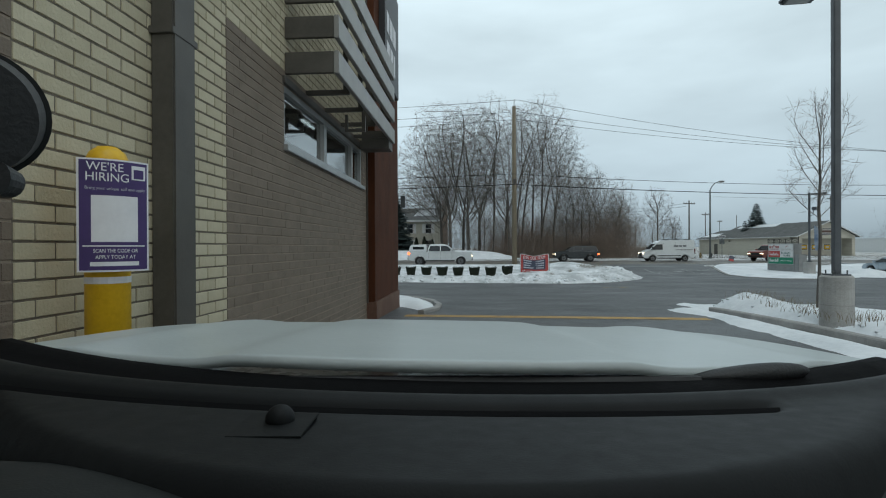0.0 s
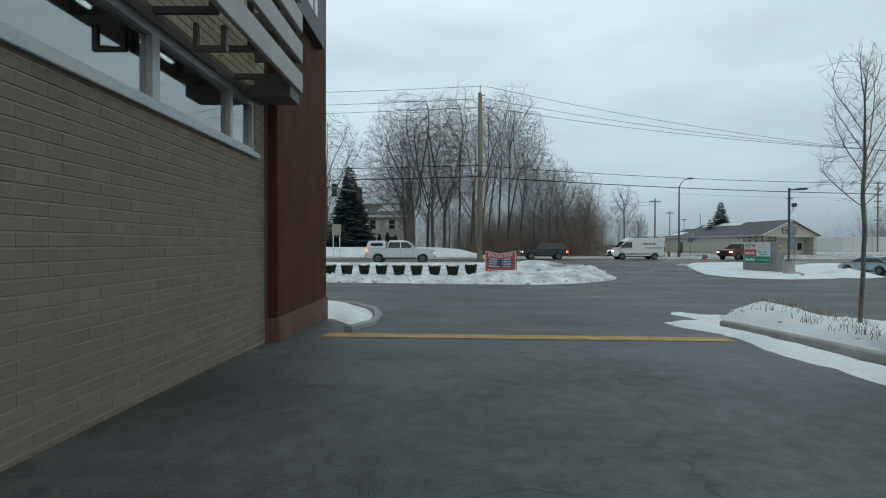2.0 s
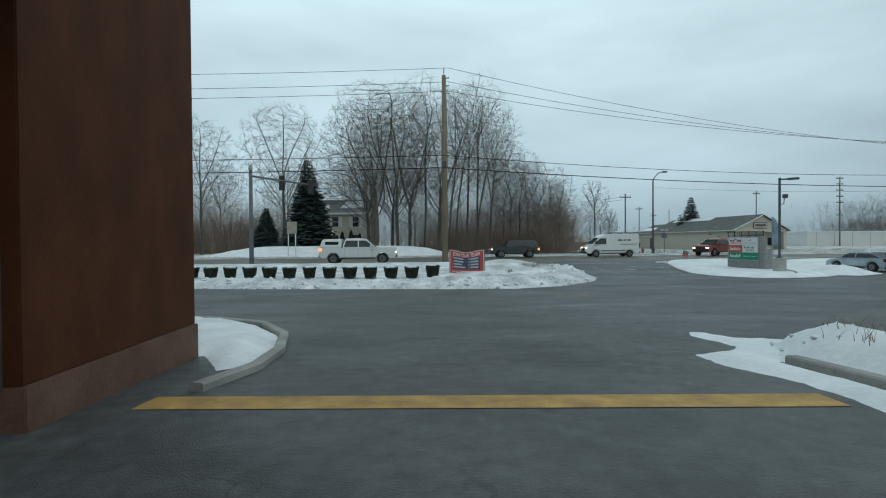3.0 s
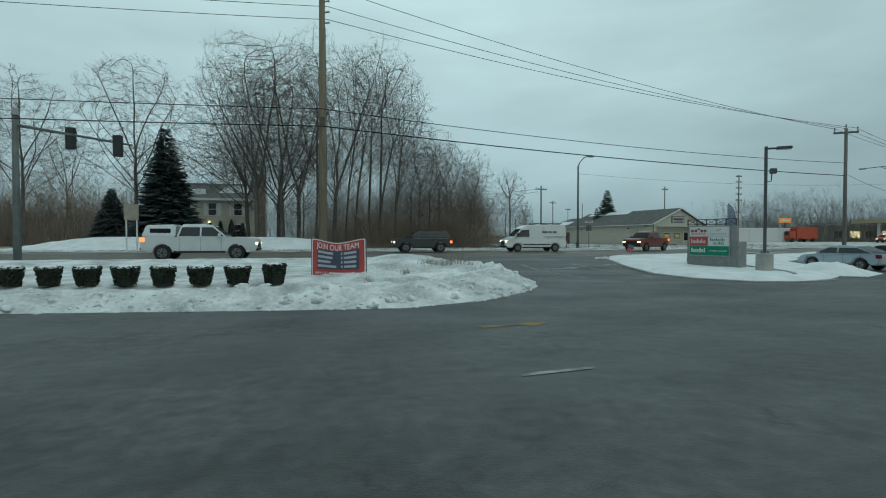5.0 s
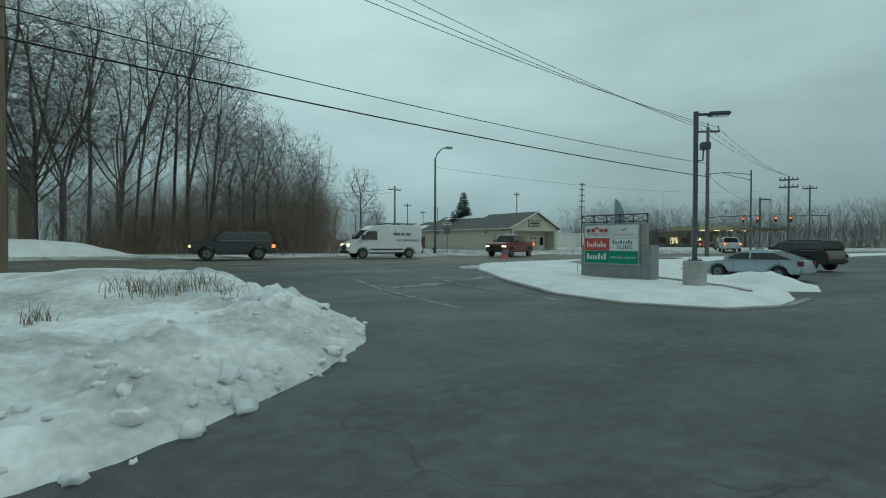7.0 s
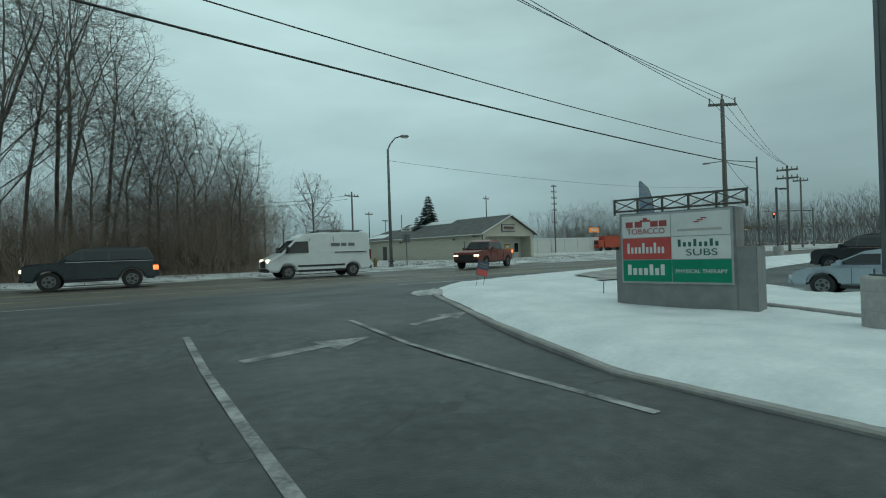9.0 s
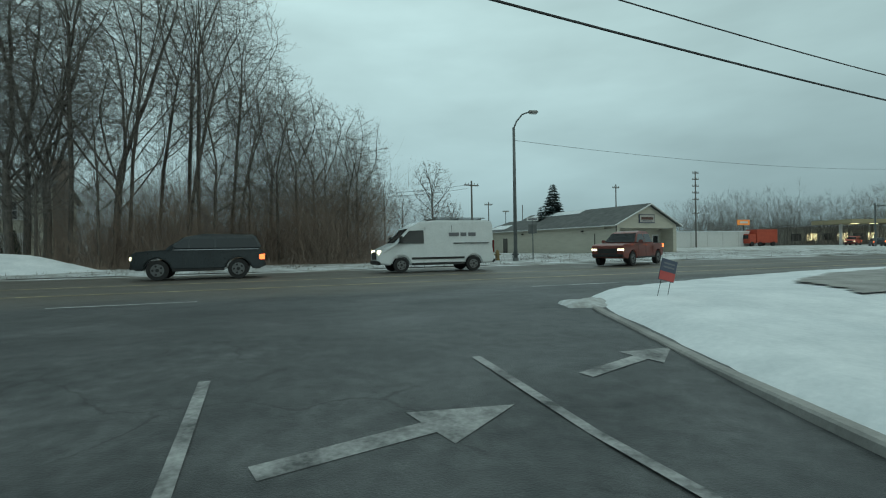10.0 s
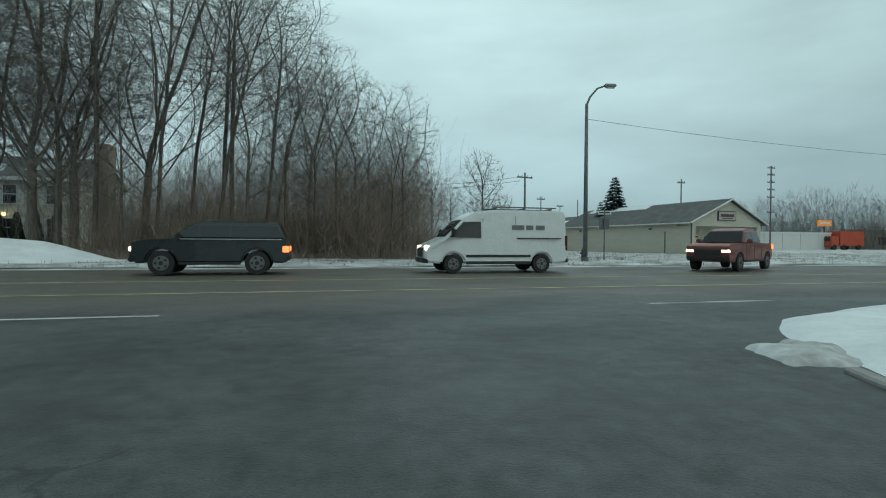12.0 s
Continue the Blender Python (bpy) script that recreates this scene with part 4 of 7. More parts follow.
def grow(seed, count, shells, bole, lean, step, kill, reach, up=0.12, wob=0.22, limbs=9, rise_from=28):
    """Grow limbs from a trunk towards the points of a crown. Returns the nodes and the parent of each."""
    rng = np.random.default_rng(seed)
    goal = crown_points(rng, count, shells)
    goal = goal[goal[:, 2] > bole * 0.55]
    n0 = max(4, int(bole / (step * 1.3)))
    pts, parent, kids = [np.array([0.0, 0.0, -0.15])], [-1], [0]
    side = rng.normal(0, 0.02, 2)
    for k in range(n0):
        side = side + rng.normal(0, 0.02, 2)
        f = (k + 1) / n0
        pts.append(np.array([lean[0] * f * f * bole + side[0], lean[1] * f * f * bole + side[1], bole * f]))
        parent.append(k), kids.append(1)
    mx, my, mz, half, tall = shells[0]
    for k in range(limbs):
        f = (k + 0.6 * rng.random()) / limbs
        root = min(n0, 1 + int(n0 * (0.45 + 0.55 * f)))
        az = 2.4 * k + rng.normal(0, 0.35)
        rise = radians(rise_from + (70 - rise_from) * f + rng.normal(0, 7))
        out, at = half * (0.92 - 0.34 * f), pts[root]
        way = np.array([math.cos(az) * math.cos(rise), math.sin(az) * math.cos(rise), math.sin(rise)])
        last, gone = root, 0.0
        while gone < out and at[2] < mz + tall * 0.7:
            way = way + rng.normal(0, 0.05, 3) + np.array([0.02 * np.sign(mx), 0, 0.018])
            way /= np.linalg.norm(way)
            at = at + way * step
            gone += step * math.hypot(way[0], way[1])
            pts.append(at), parent.append(last), kids.append(1)
            last = len(pts) - 1
    P = np.array(pts)
    dist = np.linalg.norm(goal[:, None] - P[None], axis=2)
    near, best = dist.argmin(1), dist.min(1)
    alive = np.ones(len(goal), bool)
    ahead = np.zeros((len(P), 3))
    ahead[:, 2] = 1
    for _ in range(140):
        act = np.nonzero(alive & (best < reach))[0]
        if not len(act):
            break
        pull = (goal[act] - P[near[act]]) / best[act][:, None]
        src, back = np.unique(near[act], return_inverse=True)
        way = np.zeros((len(src), 3))
        np.add.at(way, back, pull)
        way /= np.linalg.norm(way, axis=1)[:, None] + 1e-9
        way = way + 0.5 * ahead[src] + rng.normal(0, wob, way.shape)
        way[:, 2] += up
        way /= np.linalg.norm(way, axis=1)[:, None]
        ok = np.array([kids[i] < 3 for i in src])
        src, way = src[ok], way[ok]
        if not len(src):
            break
        Q = P[src] + way * step
        for i in src:
            parent.append(int(i)), kids.append(0)
            kids[i] += 1
        d = np.linalg.norm(goal[:, None] - Q[None], axis=2)
        j, m = d.argmin(1), d.min(1)
        closer = m < best
        near[closer], best[closer] = j[closer] + len(P), m[closer]
        P, ahead = np.concatenate([P, Q]), np.concatenate([ahead, way])
        alive &= best > kill
    return P, parent


def limb_tubes(P, parent, tip, power, twigs, seed, twig_len):
    """Tapered tubes along every limb and fine twigs on the thin ones. Returns wood and twig meshes."""
    rng = random.Random(seed)
    n = len(P)
    kids = [[] for _ in range(n)]
    for i in range(1, n):
        kids[parent[i]].append(i)
    area = [0.0] * n
    for i in range(n - 1, -1, -1):
        area[i] = max(area[i], tip ** power)
        if parent[i] >= 0:
            area[parent[i]] += area[i]
    r = [q ** (1 / power) for q in area]
    P = P.copy()
    for _ in range(2):
        Q = P.copy()
        for i in range(1, n):
            if kids[i]:
                big = max(kids[i], key=lambda c: area[c])
                Q[i] = 0.5 * P[i] + 0.25 * (P[parent[i]] + P[big])
        P = Q
    wood, twig = ([], []), ([], [])
    heads = [0]
    while heads:
        at = heads.pop()
        chain = [at] if parent[at] < 0 else [parent[at], at]
        while kids[chain[-1]]:
            rest = sorted(kids[chain[-1]], key=lambda c: -area[c])
            heads.extend(rest[1:])
            chain.append(rest[0])
        r0 = r[at]
        sides = 9 if r0 > 0.12 else 6 if r0 > 0.05 else 4 if r0 > 0.025 else 3
        verts, faces = wood if r0 > 0.022 else twig
        base = len(verts)
        for i, c in enumerate(chain):
            pt = Vector(P[c])
            way = Vector(P[chain[min(i + 1, len(chain) - 1)]] - P[chain[max(i - 1, 0)]]).normalized()
            b = way.orthogonal().normalized()
            cr = way.cross(b)
            rr = min(r[c], r0) * (1 + 0.5 * max(0, 1 - P[c][2] / (r0 * 5 + 0.01)) ** 2 if parent[at] < 0 else 1)
            if i == len(chain) - 1:
                rr *= 0.5
            for k in range(sides):
                w = 2 * math.pi * k / sides
                verts.append(pt + (b * math.cos(w) + cr * math.sin(w)) * rr)
        for i in range(len(chain) - 1):
            for k in range(sides):
                a0, a1 = base + i * sides + k, base + i * sides + (k + 1) % sides
                faces.append((a0, a1, a1 + sides, a0 + sides))
    verts, faces = twig

    def spray(pt, way, ln, rad, deep):
        b = way.orthogonal().normalized() * rad
        c = way.cross(b).normalized() * rad
        k0 = len(verts)
        verts.extend((pt + b, pt - b * 0.5 + c * 0.87, pt - b * 0.5 - c * 0.87, pt + way * ln))
        for j in range(3):
            faces.append((k0 + j, k0 + (j + 1) % 3, k0 + 3))
        if deep:
            w2 = (way + Vector((rng.gauss(0, 0.6), rng.gauss(0, 0.6), rng.gauss(0.1, 0.5)))).normalized()
            spray(pt + way * ln * rng.uniform(0.25, 0.6), w2, ln * 0.65, rad * 0.8, deep - 1)

    for i in range(1, n):
        if r[i] > 0.03:
            continue
        ax = Vector(P[i] - P[parent[i]]).normalized()
        for _ in range(twigs if kids[i] else twigs + 1):
            w = (ax + Vector((rng.gauss(0, 0.62), rng.gauss(0, 0.62), rng.gauss(0.15, 0.5)))).normalized()
            spray(Vector(P[i]), w, twig_len * rng.uniform(0.5, 1.25), tip * 0.9, 2)
    return wood, twig


def bare_tree(name, label, seed, height, shells, count, bole, x, y, heading=0, group="", lean=(0.0, 0.0), step=0.36, kill=0.55, reach=2.4, tip=0.0085, power=2.25, twigs=2, twig_len=0.75, up=0.03, wob=0.10, limbs=9, rise_from=28):
    """A bare tree grown into its crown; shells and bole are in parts of the height."""
    P, parent = grow(seed, count, [tuple(q * height for q in sh) for sh in shells], bole * height, lean, step, kill, reach, up, wob, limbs, rise_from)
    wood, twig = limb_tubes(P, parent, tip, power, twigs, seed, twig_len)
    k = height / max(v.z for v in twig[0])
    ob = thing(name, label, "tree", x, y, float(ground_z(x, y)), heading, group)
    for pname, (verts, faces), m in (("trunk", wood, M_BARK), ("crown", twig, M_HAZYTWIG)):
        raw(pname, [v * k for v in verts], faces, m, ob, smooth=True)
    return ob


def planted(src, x, y, heading, size=1.0, lean=0):
    ob = copy_thing(src, pose(x, y, float(ground_z(x, y)), 0, lean, 0) @ Matrix.Rotation(radians(heading), 4, "Z"))
    ob.scale = (size, size, size)
    return ob


BIG = "tall bare deciduous tree at the wood's edge behind the road"
DOME = [(0, 0, 0.66, 0.25, 0.33), (0.05, 0.0, 0.45, 0.27, 0.17)]
tree_a = bare_tree("bare_tree", BIG, 11, 21.2, [(-0.06, 0, 0.67, 0.24, 0.33), (-0.13, 0.0, 0.44, 0.25, 0.18)], 2400, 0.30, -3.4, 67.4, 0, "wood edge trees", tip=0.0088, kill=0.50, limbs=13, twigs=2, power=2.02)
tree_b = bare_tree("bare_tree", BIG, 23, 21.0, DOME, 2400, 0.28, -1.0, 67.6, 0, "wood edge trees", tip=0.0088, kill=0.50, limbs=13, twigs=2, power=2.02)
tree_d = bare_tree("bare_tree", "tall slender bare tree with ascending limbs in the wood", 51, 22.0, [(0.02, 0, 0.72, 0.18, 0.28), (0.03, 0.0, 0.48, 0.15, 0.18)], 1500, 0.66, 8.6, 68, 0, "wood edge trees", tip=0.0085, kill=0.50, limbs=15, twigs=1)
tree_g = bare_tree("bare_tree", "tall slender bare tree with ascending limbs in the wood", 88, 21.0, [(0.06, 0, 0.74, 0.17, 0.26), (0.14, 0.0, 0.54, 0.16, 0.16)], 1400, 0.58, 6.2, 69.5, 0, "wood edge trees", lean=(0.10, 0.0), tip=0.0085, kill=0.50, limbs=13, twigs=1)
tree_c = bare_tree("bare_tree", "slender bare young tree in the thicket behind the road", 37, 12.6, [(0, 0, 0.62, 0.20, 0.38), (0, 0, 0.36, 0.20, 0.18)], 1050, 0.50, 14.4, 66.5, 0, "wood edge trees", step=0.27, limbs=12, kill=0.36, reach=1.8, tip=0.0075, twig_len=0.6)
tree_h = bare_tree("bare_tree", "slender bare young tree in the thicket behind the road", 43, 12.0, [(0.02, 0, 0.68, 0.17, 0.32), (-0.04, 0, 0.40, 0.19, 0.20)], 950, 0.50, 11.6, 67.0, 0, "wood edge trees", step=0.27, limbs=12, kill=0.36, reach=1.8, tip=0.0075, twig_len=0.6)
tree_e = bare_tree("bare_tree", "round-crowned bare tree beyond the road", 64, 19.6, [(0, 0, 0.64, 0.29, 0.35)], 1700, 0.50, -15.3, 72, 0, "wood edge trees", step=0.40, kill=0.58, tip=0.0115, limbs=12)
tree_f = bare_tree("bare_tree", "rounded bare tree standing apart beyond the thicket", 95, 13.0, [(0, 0, 0.60, 0.24, 0.40)], 520, 0.72, 33.6, 98, 15, "far bare trees", step=0.40, kill=0.62, limbs=15, tip=0.015, twig_len=0.8)
for src, x, y, h, s, lean in (
    (tree_b, 0.4, 68.6, 120, 0.96, 0), (tree_a, -4.6, 70.8, 25, 0.92, -2), (tree_b, -1.8, 72.0, 200, 0.95, 0), (tree_d, -4.6, 71.5, 60, 0.86, -3), (tree_d, 2.2, 66.4, 200, 0.98, 1), (tree_b, 3.9, 68.6, 250, 0.98, 2),
    (tree_g, 5.0, 66.6, 300, 0.94, 2), (tree_d, 7.4, 71.0, 130, 1.0, 3), (tree_g, 8.2, 66.2, 10, 0.90, 3), (tree_d, 10.2, 70.0, 290, 0.86, 4), (tree_g, 10.6, 73.5, 20, 0.82, 3),
    (tree_h, 4.0, 64.6, 80, 0.9, 0), (tree_h, 9.6, 65.2, 200, 1.02, 2), (tree_c, 12.8, 69.6, 70, 1.12, 1), (tree_h, 13.2, 65.6, 20, 0.96, 0), (tree_h, 15.6, 68.4, 140, 1.02, -1),
    (tree_c, 16.6, 70.5, 210, 0.96, 0), (tree_c, 18.4, 67.4, 320, 0.86, 0), (tree_h, 19.2, 72.5, 100, 0.88, 0), (tree_h, 17.4, 65.6, 260, 0.74, 2), (tree_c, 21.2, 79.0, 30, 0.80, 0), (tree_h, 1.0, 65.2, 150, 0.86, 0),
    (tree_e, -27, 76, 120, 0.95, 0), (tree_e, -38, 84, 30, 1.0, 0), (tree_e, -9.5, 92, 70, 0.80, 0), (tree_e, -21, 98, 80, 0.85, 0), (tree_e, -48, 92, 10, 0.9, 0), (tree_e, -54, 78, 200, 0.9, 0), (tree_e, -33, 99, 250, 0.85, 0),
):
    planted(src, x, y, h, s, lean)
for x, y, h, s in ((29.0, 96, 100, 0.62), (38.5, 104, 200, 0.62), (26.0, 93, 40, 0.72), (42, 112, 300, 0.55), (31.0, 93, 160, 0.5), (35.8, 101, 70, 0.5)):
    planted(tree_f, x, y, h, s)
small = bare_tree("young_tree", "thin bare young tree in the snowy kerbed bed", 71, 5.0, [(0, 0, 0.66, 0.13, 0.34), (0, 0, 0.48, 0.15, 0.14)], 300, 0.84, 7.25, 11.5, 0, step=0.13, kill=0.22, reach=0.9, tip=0.0040, power=2.2, twigs=1, twig_len=0.34, up=0.25, wob=0.03, limbs=16, rise_from=46)


def brush(name, label, side_twigs, spots, seed, lo, hi, material=None, stout=1.0, lean=0.42, deep=2, segs=4, bend=0.24):
    """A thicket of thin arching stems with tangled side twigs, joined in one mesh."""
    rng = random.Random(seed)
    verts, faces = [], []

    def stem(p, way, ln, r, depth):
        q = Vector(way).normalized()
        last = None
        pt = Vector(p)
        n = (segs, 1, 1)[depth]
        for s in range(n + 1):
            k0 = len(verts)
            rr = r * (1 - 0.75 * s / n)
            verts.extend(((pt.x + rr, pt.y, pt.z), (pt.x - rr * 0.5, pt.y + rr * 0.87, pt.z), (pt.x - rr * 0.5, pt.y - rr * 0.87, pt.z)))
            if last is not None:
                for j in range(3):
                    faces.append((last + j, last + (j + 1) % 3, k0 + (j + 1) % 3, k0 + j))
            last = k0
            if depth == 0 and s:
                for _ in range(side_twigs):
                    stem(pt, q + Vector((rng.gauss(0, 0.8), rng.gauss(0, 0.8), rng.uniform(-0.3, 0.4))), min(ln * rng.uniform(0.16, 0.42), 1.7), r * 0.5, 1)
            if depth == 1 and s == 1 and deep > 1:
                stem(pt, q + Vector((rng.gauss(0, 0.9), rng.gauss(0, 0.9), rng.uniform(-0.3, 0.6))), ln * rng.uniform(0.4, 0.7), r * 0.7, 2)
            q = (q + Vector((rng.gauss(0, bend), rng.gauss(0, bend), rng.gauss(-0.06, 0.12)))).normalized()
            pt = pt + q * (ln / n)

    for cx, cy, sx, sy, h, count in spots:
        for _ in range(count):
            x, y = rng.gauss(cx, sx), rng.gauss(cy, sy)
            stem((x, y, float(ground_z(x, y)) - 0.05), (rng.gauss(0, lean), rng.gauss(0, lean), 1), h * rng.uniform(lo, hi), rng.uniform(0.007, 0.016) * stout, 0)
    return tagged(raw(name, verts, faces, material or M_BRUSH), label, "thicket", kind="stuff")


brush("thicket", "reddish-brown leafless brush filling the wood's edge", 2, [(x, 66.8 + 0.15 * abs(x - 8), 1.4, 2.4, 4.2 + 1.0 * math.sin(x * 1.3), 300) for x in range(4, 15, 2)] + [(2.6, 67.5, 0.8, 1.6, 2.6, 140)] + [(16.6, 66.4, 1.2, 1.6, 5.4, 420), (15.3, 64.6, 1.3, 1.5, 4.6, 340), (18.8, 68.5, 0.9, 1.6, 4.8, 300), (22.5, 78, 1.2, 3, 2.6, 160), (27, 86, 2.5, 4, 2.2, 180), (33, 95, 3, 4, 2.4, 180)], 3, 0.5, 1.15)
brush("thicket", "grey-brown leafless undergrowth behind the trees", 2, [(x, 80, 2.2, 2.5, 8.2 if x < 12 else 6.6, 190) for x in range(2, 18, 3)] + [(x, 92, 5, 4, 8.5, 120) for x in range(-75, -6, 6)], 4, 0.5, 1.1, M_BRUSH, 1.3, 0.3, 1, 3, 0.2)
brush("thicket", "dark leafless brush round the house", 2, [(x, 78 + 0.1 * x, 2.0, 2.0, 5.2 + 1.2 * math.sin(x), 90) for x in range(-62, -17, 4)] + [(x, 95, 2.5, 2.0, 7.5, 80) for x in range(-16, 0, 4)], 8, 0.5, 1.2)
brush("thicket", "dense dark leafless brush beyond the snowy lot", 2, [(x, 84, 1.8, 1.6, 7.4 + 1.3 * math.sin(x * 0.9), 300) for x in range(-38, -17, 3)], 12, 0.45, 1.1, M_BRUSH, 1.8, 0.32, 1, 3, 0.22)
brush("saplings", "crowded grey saplings standing between the tall trees", 3, [(x, 72.5, 1.6, 3.0, 9.5 - 0.22 * abs(x - 5), 44) for x in range(4, 19, 2)] + [(x, 75, 1.2, 2.0, 8.5, 34) for x in (-4, -2, 0)], 6, 0.55, 1.2, M_HAZYTWIG, 1.4, 0.22)
brush("far_wood", "distant hazy leafless wood", 4, [(112 + 5.2 * k, 130 - 6.8 * k, 4, 4, 9.5 + 1.5 * math.sin(k * 1.7), 380) for k in range(13)] + [(x, 150, 8, 5, 5.0, 45) for x in range(30, 112, 9)] + [(x, 118, 7, 5, 8, 45) for x in range(-160, -40, 8)], 5, 0.55, 1.15, M_HAZYTWIG, 2.3, 0.20, 1, 2, 0.15)


def conifer(name, label, x, y, height, radius, seed, m=None, whorls=30, snow=True):
    """A spruce: a trunk and whorls of drooping boughs, each a ragged fan of needled sprays."""
    rng = random.Random(seed)
    ob = thing(name, label, "tree", x, y, float(ground_z(x, y)))
    part("trunk", tube((0, 0, -0.1), (0, 0, height * 0.96), 0.028 * height * 0.5, 0.02, 8), M_BARK, ob)
    verts, faces = [], []
    for w in range(whorls):
        f = w / whorls
        z = height * (0.04 + 0.94 * f)
        r = radius * (1 - f) ** 0.85 + 0.06 * radius
        n = max(7, int(26 * (1 - f) + 6))
        for k in range(n):
            a = 2 * math.pi * (k + rng.random()) / n
            ln = r * rng.uniform(0.72, 1.12)
            for s in range(5):
                t0 = 0.15 + 0.85 * s / 5
                for side in (-1, 1):
                    cx, cy = math.cos(a) * ln * t0, math.sin(a) * ln * t0
                    cz = z - 0.30 * ln * t0 * t0 + 0.08 * ln * (t0 > 0.8) + rng.gauss(0, 0.03 * radius)
                    b = a + side * rng.uniform(0.4, 1.0)
                    l2 = ln * 0.42 * (1.1 - 0.5 * t0) + 0.06 * radius
                    ex, ey, ez = cx + math.cos(b) * l2, cy + math.sin(b) * l2, cz - 0.12 * l2 + rng.gauss(0, 0.05) * l2
                    wd = 0.26 * l2
                    k0 = len(verts)
                    verts.extend(((cx, cy, cz + 0.02), ((cx + ex) / 2 - math.sin(b) * wd, (cy + ey) / 2 + math.cos(b) * wd, (cz + ez) / 2 - 0.25 * wd), (ex, ey, ez), ((cx + ex) / 2 + math.sin(b) * wd, (cy + ey) / 2 - math.cos(b) * wd, (cz + ez) / 2 - 0.25 * wd), ((cx + ex) / 2, (cy + ey) / 2, (cz + ez) / 2 + 0.25 * wd)))
                    faces.extend(((k0, k0 + 1, k0 + 4), (k0 + 1, k0 + 2, k0 + 4), (k0 + 2, k0 + 3, k0 + 4), (k0 + 3, k0, k0 + 4), (k0, k0 + 3, k0 + 2, k0 + 1)))
    raw("crown", verts, faces, m or M_FIR, ob)
    return ob


conifer("spruce", "dark blue-green spruce standing before the house", -11.5, 68, 11.6, 3.3, 5)
conifer("spruce", "dark spruce rising behind the low building", 46.8, 89.5, 8.9, 2.5, 6, whorls=24)
conifer("spruce", "small dark spruce rising behind the low building", 44.7, 89.0, 5.9, 1.5, 7, whorls=20)
conifer("spruce", "dark evergreen among the bare trees", -17.5, 72, 6.0, 2.2, 8)


def arborvitae(x, y, h, r, seed):
    rng = random.Random(seed)
    verts, faces = [], []
    for _ in range(900):
        f = rng.random() ** 0.8
        a = rng.uniform(0, 6.283)
        rr = r * (1 - f) ** 0.6 * (0.75 + 0.3 * rng.random())
        p = Vector((rr * math.cos(a), rr * math.sin(a), h * f))
        s = rng.uniform(0.10, 0.2)
        d1 = Vector((math.cos(a) * 0.5, math.sin(a) * 0.5, 1)).normalized() * s
        d2 = Vector((-math.sin(a), math.cos(a), rng.gauss(0, 0.3))).normalized() * s * 0.6
        k0 = len(verts)
        verts.extend((p - d2, p + d1 * 0.4, p + d2, p + d1 * 1.4, p - d1 * 0.6))
        faces.extend(((k0, k0 + 1, k0 + 3), (k0 + 1, k0 + 2, k0 + 3), (k0 + 4, k0 + 1, k0), (k0 + 4, k0 + 2, k0 + 1)))
    ob = thing("arborvitae", "narrow dark green arborvitae shrub by the house", "shrub", x, y, float(ground_z(x, y)), group="house shrubs")
    raw("foliage", verts, faces, M_ARBOR, ob)
    return ob


for k, x in enumerate((-13.4, -12.2, -11.0, -9.8, -8.5, -7.2)):
    arborvitae(x, 84.4, 2.9 + 0.25 * math.sin(k * 2.1), 0.62, 100 + k)


# clipped shrubs in the snowy island
def shrub_mesh(seed, w, h):
    rng = random.Random(seed)
    verts, faces = [], []
    for _ in range(1500):
        f = rng.random()
        a = rng.uniform(0, 6.283)
        rr = w * (0.78 + 0.30 * f) * (0.5 if rng.random() < 0.25 else 1) * rng.uniform(0.86, 1.06)
        if rng.random() < 0.22:
            rr, f = w * 1.05 * math.sqrt(rng.random()), 1.0
        p = Vector((rr * math.cos(a), rr * math.sin(a) * 0.9, 0.02 + (h - 0.03) * f + rng.gauss(0, 0.012)))
        s = rng.uniform(0.025, 0.05)
        n = Vector((rng.gauss(0, 1), rng.gauss(0, 1), rng.gauss(0, 1))).normalized()
        u = n.orthogonal().normalized() * s
        v = n.cross(u).normalized() * s * 0.7
        k0 = len(verts)
        verts.extend((p - u, p + v, p + u, p - v, p + n * s * 0.3))
        faces.extend(((k0, k0 + 1, k0 + 4), (k0 + 1, k0 + 2, k0 + 4), (k0 + 2, k0 + 3, k0 + 4), (k0 + 3, k0, k0 + 4)))
    return verts, faces


def snow_cap(name, r, h, seed, parent, z):
    rng = random.Random(seed)
    bm = bmesh.new()
    bmesh.ops.create_icosphere(bm, subdivisions=3, radius=1)
    for v in bm.verts:
        k = 1 + 0.16 * noise.noise(v.co * 2.3 + Vector((seed, 0, 0)))
        v.co = Vector((v.co.x * r * k, v.co.y * r * 0.9 * k, z + (v.co.z * h * k if v.co.z > 0 else v.co.z * h * 0.35)))
    return part(name, bm, M_SNOW, parent, smooth=True)


shrub_src = []
for i in range(3):
    ob = thing("clipped_shrub", "dark green clipped boxwood shrub capped with snow", "shrub", 1.75 - 0.93 * i, 29.25 + 0.14 * i, 0.18, 20 * i, "island shrubs")
    w, h = (0.28, 0.52) if i == 0 else (0.295, 0.47)
    raw("foliage", *shrub_mesh(200 + i, w, h), M_BOX, ob)
    core = tube((0, 0, 0.0), (0, 0, h - 0.06), w * 0.62, w * 0.84, 14)
    part("woody_core", core, M_BOX, ob)
    snow_cap("snow_cap", w * (0.8 if i == 0 else 1.05), 0.075, 3 + i, ob, h - 0.02)
    shrub_src.append(ob)
for i in range(3, 14):
    copy_thing(shrub_src[1 + i % 2], pose(1.75 - 0.93 * i, 29.25 + 0.14 * i, 0.18, 0, 0, 47 * i))


